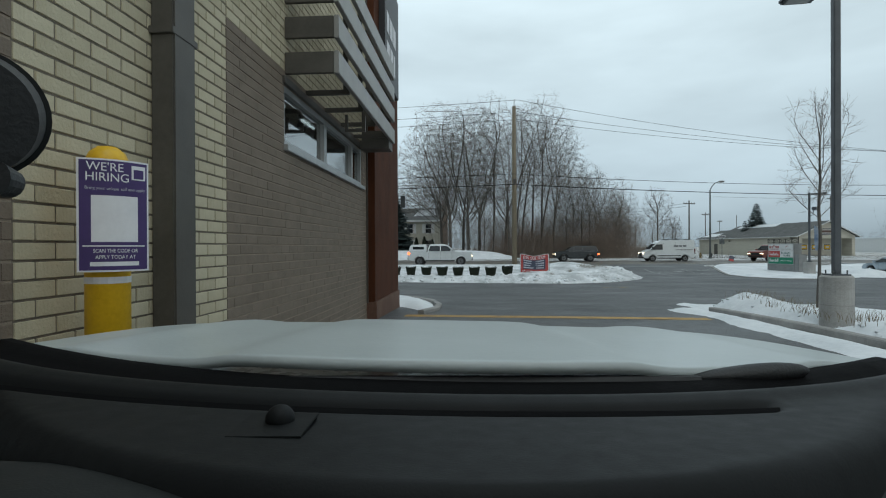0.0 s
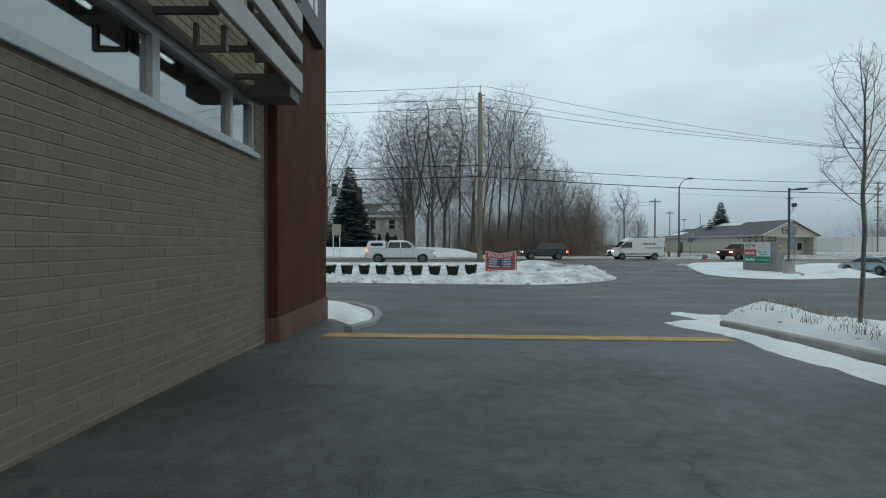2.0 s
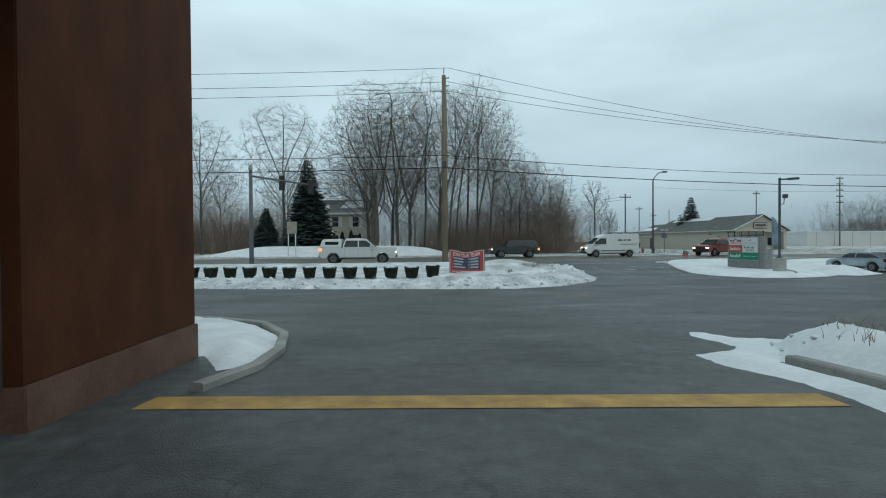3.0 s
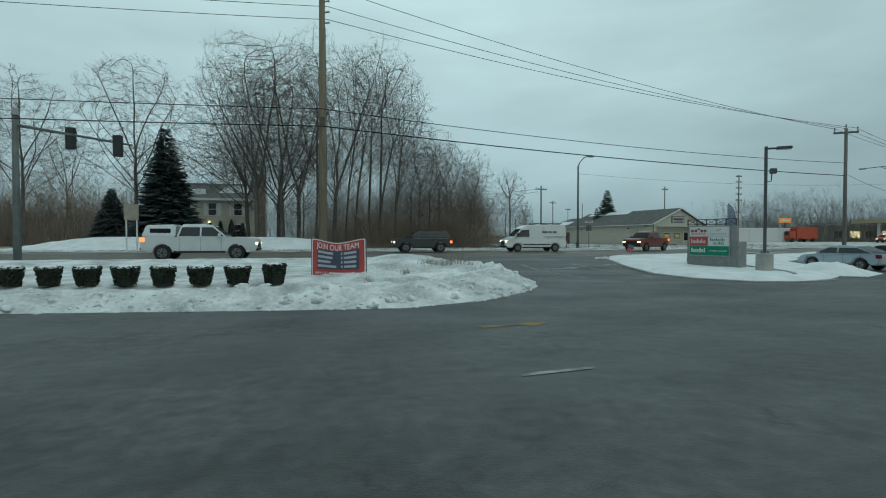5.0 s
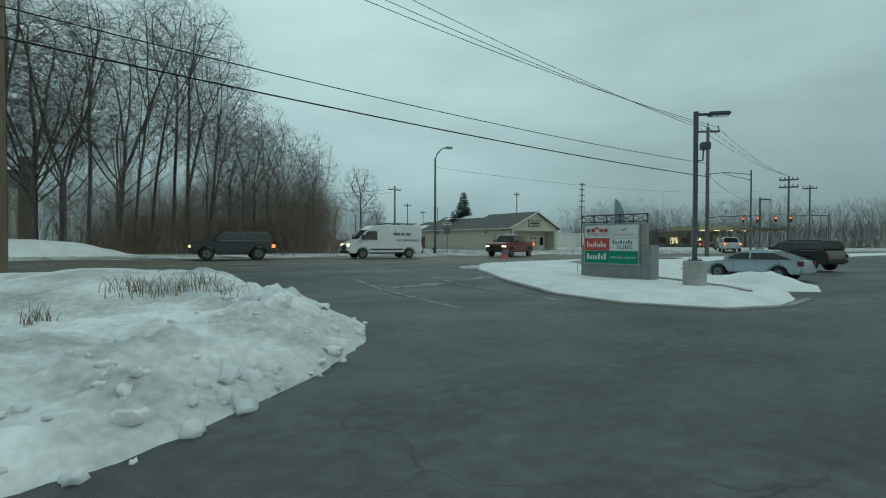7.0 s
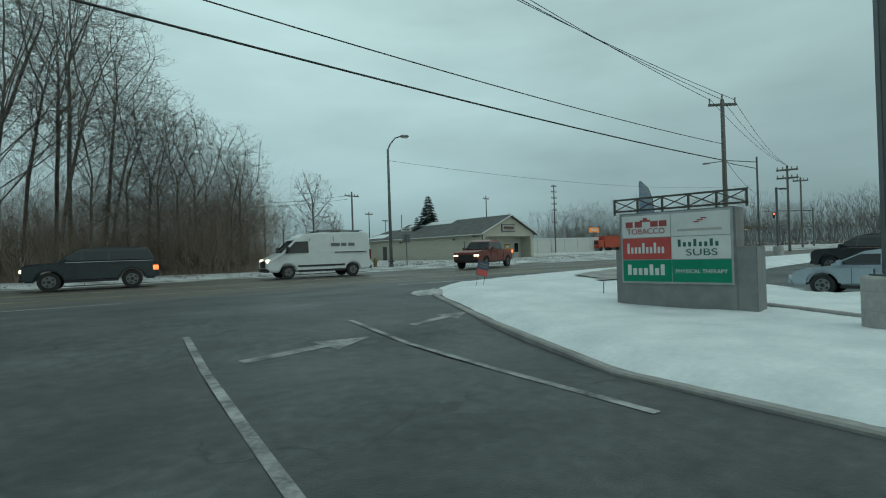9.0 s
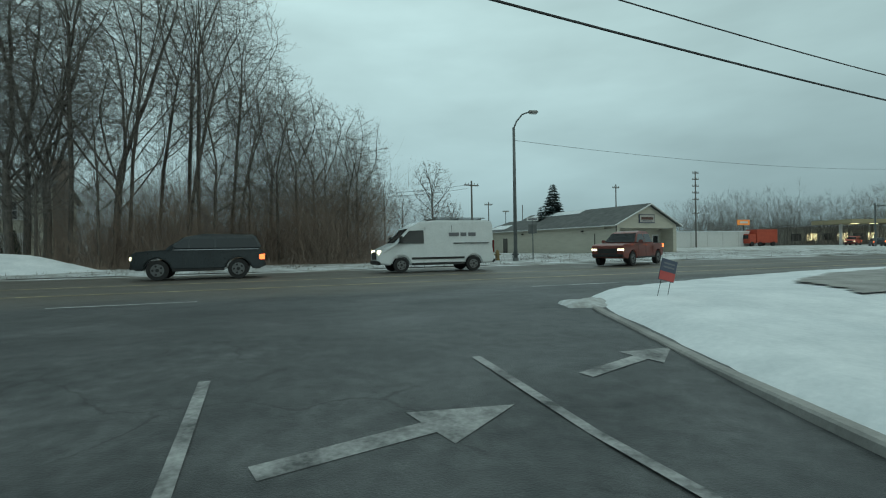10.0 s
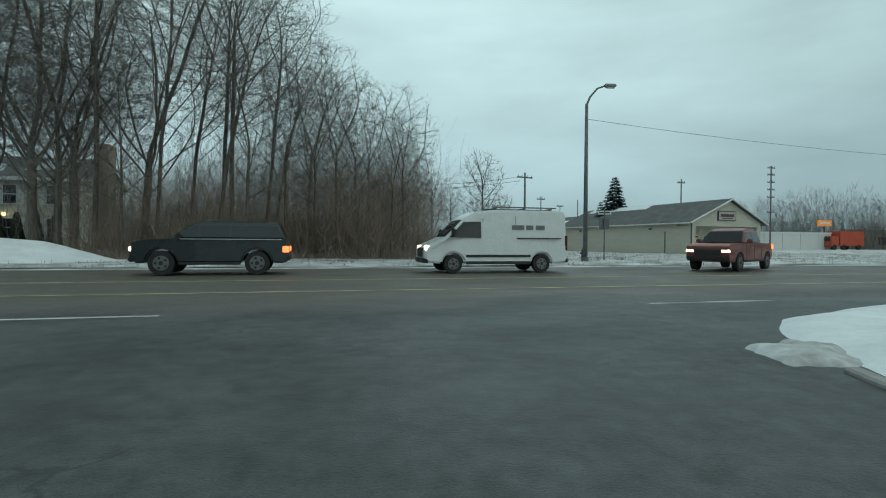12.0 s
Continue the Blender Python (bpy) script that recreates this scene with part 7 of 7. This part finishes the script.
        y0, y1 = sorted((s * (hw - 0.02), s * (hw + 0.20)))
        part("mirror", box(ax - 0.42, ax - 0.28, y0, y1, az + 0.02, az + 0.20, 0.03), colour, ob)
        for hx in ([0.0, -0.95] if kind != "pickup" else [0.30, -0.80]):
            y0, y1 = sorted((s * hw, s * (hw + 0.025)))
            part("door_handle", box(hx - 0.1, hx + 0.1, y0, y1, belt - 0.14, belt - 0.10, 0.008), colour, ob)
        for dx_ in ([0.62, -0.42, -1.36] if kind != "pickup" else [1.08, 0.05, -0.98]):
            y0, y1 = sorted((s * (hw - 0.01), s * (hw + 0.003)))
            part("door_seam", box(dx_ - 0.006, dx_ + 0.006, y0, y1, low + 0.12, belt - 0.03), M_BLACKPLASTIC, ob)
        y0, y1 = sorted((s * (hw - 0.02), s * (hw + 0.03)))
        part("rocker", box(spec["rx"] + r + 0.12, spec["fx"] - r - 0.12, y0, y1, low + 0.0, low + 0.10, 0.02), M_BLACKPLASTIC, ob)
        if kind == "suv":
            y0, y1 = sorted((s * (hw - 0.05), s * (hw + 0.004)))
            part("belt_trim", box(-2.35, 1.0, y0, y1, belt - 0.012, belt + 0.02), M_CHROME, ob)
            y0, y1 = sorted((s * (hw - 0.36), s * (hw - 0.30)))
            part("roof_rail", box(-1.9, 0.1, y0, y1, 1.84, 1.90, 0.015), M_BLACKPLASTIC, ob)
    for wx in (spec["fx"], spec["rx"]):
        for s in (-1, 1):
            wheel(ob, wx, s * (hw - 0.005), r)
    if kind == "pickup":
        part("bed_floor", box(-2.70, -1.22, -hw + 0.16, hw - 0.16, 1.243, 1.256), M_BLACKPLASTIC, ob)
    return ob


car("suv", "dark teal suv with lit lamps on the road", "car", "suv", 10.2, 53.7, 0.29, 180, P_DARK)
car("pickup_truck", "dull red pickup truck with lit headlights on the road", "pickup truck", "pickup", 29.6, 53.9, 0.29, 208, P_RED)
wtruck = car("pickup_truck", "white pickup truck with a white bed cap on the road", "pickup truck", "pickup", -3.0, 43.4, 0.28, 0, P_WHITE, size=0.93)
cap = part("bed_cap", prism([(-1.19, 1.23), (-1.21, 1.84), (-1.34, 1.90), (-2.62, 1.86), (-2.84, 1.25)], -0.92, 0.92, 0.06, 0.20, 1.22), P_WHITE, wtruck, "white bed cap", crease=50)
for s in (-1, 1):
    y0, y1 = sorted((s * 0.80, s * 0.875))
    part("cap_window", box(-2.42, -1.42, y0, y1, 1.42, 1.68, 0.01), M_DARKGLASS, cap)
car("sedan", "pale blue sedan parked behind the snow heap", "car", "sedan", 25.9, 33.7, 0.0, 98, P_BLUE, False, size=0.75)
car("suv", "black suv parked in the lot", "car", "suv", 34.0, 36.4, 0.05, 80, P_BLACK, False, size=0.75)
car("suv", "dark suv waiting at the distant junction", "car", "suv", 75.0, 66.5, 0.35, 45, P_BLACK, True, "waiting cars")
car("pickup_truck", "white pickup waiting at the distant junction", "pickup truck", "pickup", 62.0, 57.5, 0.35, 40, P_WHITE, True, "waiting cars")
car("sedan", "red-lit dark sedan waiting at the distant junction", "car", "sedan", 95.0, 82.0, 0.35, 40, P_BLACK, True, "waiting cars")
car("suv", "dull red suv by the distant filling station", "car", "suv", 112.0, 96.0, 0.35, 200, M_ORANGE, True, "waiting cars")


def panel_van(label, x, y, z, heading, size=0.85):
    """A tall panel van facing its own x: body, glazing, lamps, bumpers, roof rack and wheels."""
    ob = thing("panel_van", label, "van", x, y, z, heading)
    ob.scale = (size, size, size)
    hw, r, low = 1.02, 0.36, 0.36
    arch = []
    for cx in (-1.85, 1.85):
        for k in range(9):
            a = math.pi - math.pi * k / 8
            arch.append((cx + (r + 0.07) * math.cos(a), max(low, r + (r + 0.07) * math.sin(a))))
    outline = [(-2.92, 0.38)] + arch + [(2.82, 0.40), (2.96, 0.52), (2.97, 0.86), (2.86, 1.08), (2.20, 1.36), (1.40, 2.14), (0.92, 2.42), (0.2, 2.50), (-2.80, 2.52), (-2.96, 2.40), (-3.00, 0.50)]
    shell = part("body", prism(outline, -hw, hw, 0.08, 0.10, 1.30), P_WHITE, ob, crease=50)
    for v in shell.data.vertices:
        v.co.y *= 1 - 0.16 * max(0.0, v.co.x / 2.97 - 0.62) / 0.38
    edge = lambda pz: hw - 0.10 * max(0, pz - 1.30)
    for s in (-1, 1):
        bm = bmesh.new()
        pts = [(2.02, 1.40), (1.44, 2.00), (0.72, 2.02), (0.72, 1.38)]
        rows = [[bm.verts.new((px, s * (edge(pz) * (1 - 0.16 * max(0.0, px / 2.97 - 0.62) / 0.38) + off), pz)) for px, pz in pts] for off in (0.008, -0.03)]
        bm.faces.new(rows[0]), bm.faces.new(rows[1][::-1])
        for k in range(4):
            bm.faces.new((rows[0][k], rows[0][(k + 1) % 4], rows[1][(k + 1) % 4], rows[1][k]))
        part("side_window", bm, M_DARKGLASS, ob)
        for nm, x0, x1, z0, z1, d, mm in (("door_seam", 0.62, 0.635, 0.55, 2.15, 0.004, M_BLACKPLASTIC), ("door_seam", -0.75, -0.735, 0.55, 2.25, 0.004, M_BLACKPLASTIC), ("rub_strip", -1.36, 1.34, 0.62, 0.72, 0.02, M_BLACKPLASTIC), ("rocker", -1.36, 1.34, 0.34, 0.46, 0.02, M_BLACKPLASTIC), ("slide_rail", -2.7, -0.8, 1.36, 1.40, 0.012, M_BLACKPLASTIC)):
            y0, y1 = sorted((s * (edge(z1) - 0.03), s * (hw + d - (0.09 if z1 > 2 else 0.0))))
            part(nm, box(x0, x1, y0, y1, z0, z1), mm, ob)
        for k, (x0, x1) in enumerate(((-0.5, -0.2), (-0.1, 0.42), (-1.0, -0.62))):
            y0, y1 = sorted((s * (edge(1.9) - 0.02), s * (edge(1.9) + 0.008)))
            part("livery_bar", box(x0 - 1.0, x1 - 1.0, y0, y1, 1.72, 1.90), M_TEXTBAR, ob)
        y0, y1 = sorted((s * 0.56, s * 0.84))
        part("headlight", box(2.72, 2.94, y0, y1, 0.86, 1.08, 0.03), M_HEADLAMP, ob)
        y0, y1 = sorted((s * 0.86, s * 1.0))
        part("tail_light", box(-3.012, -2.9, y0, y1, 0.9, 1.5, 0.02), M_TAIL, ob)
        y0, y1 = sorted((s * 0.97, s * 1.20))
        part("mirror", box(1.78, 1.94, y0, y1, 1.42, 1.74, 0.04), M_BLACKPLASTIC, ob)
        part("rack_rail", box(-2.6, 0.2, s * 0.72 - 0.02, s * 0.72 + 0.02, 2.60, 2.65, 0.008), M_GALV, ob)
        for wx in (-1.85, 1.85):
            wheel(ob, wx, s * (hw - 0.01), r)
    for x0 in (-2.4, -1.2, 0.0):
        part("rack_bar", box(x0, x0 + 0.04, -0.76, 0.76, 2.50, 2.599), M_GALV, ob)
    bm = bmesh.new()
    q = [bm.verts.new(p) for p in ((2.15, -0.80, 1.42), (2.15, 0.80, 1.42), (1.46, 0.76, 2.10), (1.46, -0.76, 2.10))]
    bm.faces.new(q)
    bmesh.ops.solidify(bm, geom=bm.faces[:], thickness=0.03)
    part("windscreen", bm, M_DARKGLASS, ob)
    part("grille", box(2.80, 2.985, -0.52, 0.52, 0.62, 0.98, 0.02), M_BLACKPLASTIC, ob)
    part("front_bumper", box(2.78, 3.01, -0.82, 0.82, 0.38, 0.58, 0.04), M_BLACKPLASTIC, ob)
    part("rear_bumper", box(-3.06, -2.9, -0.95, 0.95, 0.40, 0.58, 0.03), M_BLACKPLASTIC, ob)
    return ob


panel_van("white high-roof panel van with a ladder rack on the road", 19.2, 53.7, 0.29, 180)


# ---- the white car that stands in the lane, its screen open ahead of the eye ----
own = thing("white_car", "white suv with black dashboard and wet bonnet in the lane", "car", 0, 0, 1.762, 3.68)
own.matrix_basis = pose(0, 0, 1.762, -0.45, 0, 3.68)


def grid_part(name, xs, ys, fz, material, label="", thick=0.02, bow=0.0, bow_end=0.0):
    gx, gy = np.meshgrid(xs, ys)
    z = fz(gx, gy)
    f = (gy - ys[0]) / (ys[-1] - ys[0])
    gy = gy + (bow + (bow_end - bow) * f) * gx * gx
    w = len(xs)
    r, c = np.nonzero(np.ones((len(ys) - 1, len(xs) - 1), bool))
    a = r * w + c
    top = np.stack([gx.ravel(), gy.ravel(), z.ravel()], 1)
    n = len(top)
    faces = [tuple(f) for f in np.stack([a, a + 1, a + w + 1, a + w], 1)]
    verts = np.concatenate([top, top - [0, 0, thick]])
    faces += [tuple(f + n) for f in np.stack([a, a + w, a + w + 1, a + 1], 1)]
    for k in range(w - 1):
        m_ = (len(ys) - 1) * w
        faces += [(k, k + n, k + 1 + n, k + 1), (m_ + k, m_ + k + 1, m_ + k + 1 + n, m_ + k + n)]
    for k in range(len(ys) - 1):
        a0, a1, b0, b1 = k * w, (k + 1) * w, k * w + w - 1, (k + 1) * w + w - 1
        faces += [(a0, a1, a1 + n, a0 + n), (b0, b0 + n, b1 + n, b1)]
    return raw(name, verts, faces, material, own, True, label)


def hood_z(x, y):
    u = x / 1.02
    f = np.clip((y - 0.90) / 1.26, 0, 1)
    bulge = 0.013 / (1 + np.exp((np.abs(x + 0.02) - 0.40 + 0.10 * f) * 60))
    crease = 0.009 * np.exp(-((np.abs(x) - 0.74 + 0.1 * f) / 0.06) ** 2)
    return -0.205 - 0.050 * f - 0.065 * f ** 5 + bulge + crease - 0.030 * np.abs(u) ** 6 - 0.022 * x


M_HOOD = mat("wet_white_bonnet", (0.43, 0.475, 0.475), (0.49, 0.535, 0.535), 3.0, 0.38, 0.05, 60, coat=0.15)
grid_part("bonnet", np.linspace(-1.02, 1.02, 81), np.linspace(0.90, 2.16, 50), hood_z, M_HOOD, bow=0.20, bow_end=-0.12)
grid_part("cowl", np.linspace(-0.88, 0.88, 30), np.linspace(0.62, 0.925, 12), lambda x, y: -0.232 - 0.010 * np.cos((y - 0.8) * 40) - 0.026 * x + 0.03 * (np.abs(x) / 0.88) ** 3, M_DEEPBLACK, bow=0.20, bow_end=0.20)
wpm = bmesh.new()
bmesh.ops.create_uvsphere(wpm, u_segments=24, v_segments=12, radius=1)
for vv in wpm.verts:
    k = 0.5 + 0.5 * vv.co.x
    vv.co = Vector((0.555 + 0.115 * vv.co.x, 0.945 + 0.02 * vv.co.y, -0.232 + 0.012 * k + (0.010 + 0.014 * k) * vv.co.z))
part("wiper", wpm, M_BLACKPLASTIC, own, smooth=True)
part("wiper_blade", tube((-0.35, 0.90, -0.222), (0.46, 0.93, -0.236), 0.008, 0.012, 6), M_BLACKPLASTIC, own)
part("washer_jet", tube((-0.2, 0.96, -0.215), (-0.2, 0.96, -0.195), 0.003, n=6), M_BLACKPLASTIC, own)


def dash_z(x, y):
    f = np.clip((y - 0.36) / 0.45, 0, 1)
    edge = 0.325 + 0.10 * np.clip(np.abs(x) / 0.39, 0, 1.5) ** 2
    roll = -0.12 * np.clip((edge + 0.05 - y) / 0.05, 0, 1.5) ** 2
    slot = -0.022 * np.exp(-((y - 0.585) / 0.016) ** 4) * (x < 0.40)
    rise = 0.010 * np.exp(-((y - 0.628) / 0.020) ** 2)
    return -0.165 - 0.030 * f + roll + slot + rise - 0.022 * x + 0.02 * (np.abs(x) / 0.8) ** 4


grid_part("dashboard", np.linspace(-0.86, 0.86, 87), np.linspace(0.285, 0.655, 96), dash_z, M_DASH, bow=0.0, bow_end=0.28)
# black strip laid along the defrost groove: its shade put into the colour
slot = [(x, 0.585 + 0.19 * x * x, -0.1915 - 0.022 * x + 0.02 * (abs(x) / 0.8) ** 4) for x in np.linspace(-0.8, 0.40, 30)]
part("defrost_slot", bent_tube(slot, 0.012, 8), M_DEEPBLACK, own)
grid_part("dash_front", np.linspace(-0.86, 0.86, 60), np.linspace(0.12, 0.56, 30), lambda x, y: -0.205 - 0.30 * (0.50 - y) * (y < 0.5) - 0.02 * x, M_DASHGREY, "grey lower dash panel")
gh = bmesh.new()
bmesh.ops.create_uvsphere(gh, u_segments=32, v_segments=16, radius=1)
for vv in gh.verts:
    vv.co = Vector((-0.43 + vv.co.x * 0.34, 0.36 + vv.co.y * 0.13, -0.224 + vv.co.z * 0.062))
part("gauge_hood", gh, M_DASHGREY, own, "grey gauge hood", smooth=True)
pad = part("sensor_plate", box(-0.208, -0.122, 0.462, 0.548, -0.190, -0.169, 0.010), M_DEEPBLACK, own)
part("plate_top", box(-0.200, -0.130, 0.470, 0.540, -0.1692, -0.1672, 0.0005), M_DASH, pad)
dm = bmesh.new()
bmesh.ops.create_uvsphere(dm, u_segments=20, v_segments=12, radius=0.0145)
for vv in dm.verts:
    vv.co += Vector((-0.163, 0.515, -0.166))
part("sensor_dome", dm, M_DASH, pad, smooth=True)
part("pillar_trim", box(0.70, 0.80, 0.60, 0.72, -0.215, -0.17, 0.02), M_BLACKPLASTIC, own)
# round suction mount hanging from the screen
cup = part("suction_mount", tube((-0.388, 0.415, 0.113), (-0.428, 0.465, 0.128), 0.050, 0.056, 40), M_BLACKPLASTIC, own, "black round suction mount")
part("rim_ring", tube((-0.428, 0.466, 0.128), (-0.436, 0.476, 0.130), 0.060, 0.060, 40), M_DASHGREY, cup)
part("mount_knob", tube((-0.372, 0.425, 0.062), (-0.372, 0.445, 0.060), 0.016, 0.012, 16), M_BLACKPLASTIC, cup)
# outer body
lowb = [(-2.75, -1.08), (-2.80, -0.75), (-2.72, -0.40), (-1.9, -0.38), (0.75, -0.40), (1.0, -0.36), (2.10, -0.42), (2.28, -0.60), (2.30, -0.95), (2.20, -1.10)]
arches = []
for cx in (1.42, -1.55):
    for k in range(9):
        a = math.pi * k / 8
        arches.append((cx + 0.43 * math.cos(a), -1.00 + 0.43 * math.sin(a) if k not in (0, 8) else -1.10))
bm = bmesh.new()
outl = lowb + arches
rows_ = [[bm.verts.new((s * 0.95, yy, zz)) for yy, zz in outl] for s in (-1, 1)]
bm.faces.new(rows_[0]), bm.faces.new(rows_[1][::-1])
for k in range(len(outl)):
    bm.faces.new((rows_[0][k], rows_[0][(k + 1) % len(outl)], rows_[1][(k + 1) % len(outl)], rows_[1][k]))
bmesh.ops.recalc_face_normals(bm, faces=bm.faces)
bmesh.ops.bevel(bm, geom=[ed for ed in bm.edges if len(ed.link_faces) == 2 and ed.calc_face_angle(0) > 0.6], offset=0.03, segments=2, affect="EDGES", clamp_overlap=True)
part("body", bm, P_WHITE, own)
for s in (-1, 1):
    x0, x1 = sorted((s * 0.86, s * 0.95))
    part("door_upper", box(x0, x1, -2.6, 0.72, -0.42, -0.20, 0.02), P_WHITE, own)
    part("fender", box(x0, x1, 0.93, 2.10, -0.44, -0.33, 0.03), P_WHITE, own)
    part("roof_pillar", tube((s * 0.90, 0.72, -0.22), (s * 0.66, -0.05, 0.36), 0.05, 0.045, 8), P_WHITE, own)
    part("rear_pillar", tube((s * 0.90, -2.55, -0.22), (s * 0.68, -2.15, 0.36), 0.08, 0.07, 8), P_WHITE, own)
    part("middle_pillar", tube((s * 0.90, -0.75, -0.22), (s * 0.68, -0.85, 0.36), 0.05, 0.045, 8), P_WHITE, own)
    x0, x1 = sorted((s * 0.97, s * 1.18))
    part("mirror", box(x0, x1, 0.42, 0.56, -0.25, -0.06, 0.04), P_WHITE, own)
    x0, x1 = sorted((s * 0.52, s * 0.90))
    part("headlight", box(x0, x1, 2.18, 2.305, -0.60, -0.48, 0.02), M_HEADOFF, own)
    for cy in (1.42, -1.55):
        t_ = part("wheel", tube((s * 0.72, cy, -1.00), (s * 0.955, cy, -1.00), 0.36, n=24), M_TYRE, own)
        part("rim", tube((s * 0.94, cy, -1.00), (s * 0.965, cy, -1.00), 0.235, 0.22, 18), M_RIM, t_)
    x0, x1 = sorted((s * 0.18, s * 0.66))
    part("seat", box(x0, x1, -0.95, -0.42, -0.395, -0.30, 0.04), M_DASH, own)
    part("seat_back", box(x0, x1, -1.10, -0.96, -0.30, 0.10, 0.04), M_DASH, own)
part("roof_panel", box(-0.70, 0.70, -2.25, -0.03, 0.345, 0.39, 0.03), P_WHITE, own)
part("grille", box(-0.5, 0.5, 2.27, 2.315, -0.82, -0.56, 0.02), M_BLACKPLASTIC, own)


# ---- bricks of the restaurant wall ----
near_spots, far_tan = [], []
for a, b, z in brick_spots(2.352, 4.498, 0.0, TOP):
    (near_spots if 0.7 < z < 3.6 else far_tan).append((a, b, z))
far_tan += list(brick_spots(4.502, Y_END - 0.01, 3.5, TOP))
shared = {}
for n_, (a, b, z) in enumerate(near_spots):
    ln = round(b - a, 3)
    if ln not in shared:
        me = bpy.data.meshes.new("brick")
        g, c, d = 0.0055, 0.004, 0.010
        y0, y1, z0, z1 = g, ln - g, g, COURSE - g
        vs = [(-d, y0, z0), (-d, y1, z0), (-d, y1, z1), (-d, y0, z1), (0, y0 + c, z0 + c), (0, y1 - c, z0 + c), (0, y1 - c, z1 - c), (0, y0 + c, z1 - c)]
        me.from_pydata(vs, [], [(4, 5, 6, 7), (0, 1, 5, 4), (1, 2, 6, 5), (2, 3, 7, 6), (3, 0, 4, 7), (3, 2, 1, 0)])
        me.materials.append(M_TAN)
        shared[ln] = me
    ob = new("brick", shared[ln])
    ob.parent = wall_tan
    ob.matrix_basis = pose(WALL + 0.0012 * math.sin(n_ * 12.9), a, z)
joined_bricks("brickwork", far_tan, M_TAN, wall_up, "tan bricks with dark joints")
joined_bricks("brickwork", brick_spots(4.502, Y_END - 0.01, 0.0, 3.5, (WIN,)), M_BROWN, wall_low, "dark brown bricks with thin joints", 0.0008)
joined_bricks("brickwork", brick_spots(-3.0, 2.348, 0.0, TOP), M_BROWN, wall_left, "dark brown bricks with thin joints", 0.0008)


# the restaurant and what stands by it rest on the raised ground
RAISED = {"downspout": 0.34, "window_1": 0.34, "louvre_awning": 0.34, "tower": 0.34, "blade_sign": 0.34, "ceiling_light": 0.34, "bollard": 0.38, "hiring_poster": 0.38, "floor": 0.34, "ceiling": 0.34, "roof": 0.34, "wall_inner": 0.34}
for ob in scene.objects:
    kind_name = ob.name.split(".")[0]
    if ob.parent is None and (kind_name in RAISED or kind_name.startswith("wall_")):
        ob.matrix_basis = Matrix.Translation((0, 0, RAISED.get(kind_name, 0.34))) @ ob.matrix_basis

# the plan above is drawn at one unit to K metres: bring it to true size
for ob in list(scene.objects):
    if ob.parent is None and ob.type != "CAMERA":
        ob.matrix_basis = Matrix.Scale(K, 4) @ ob.matrix_basis
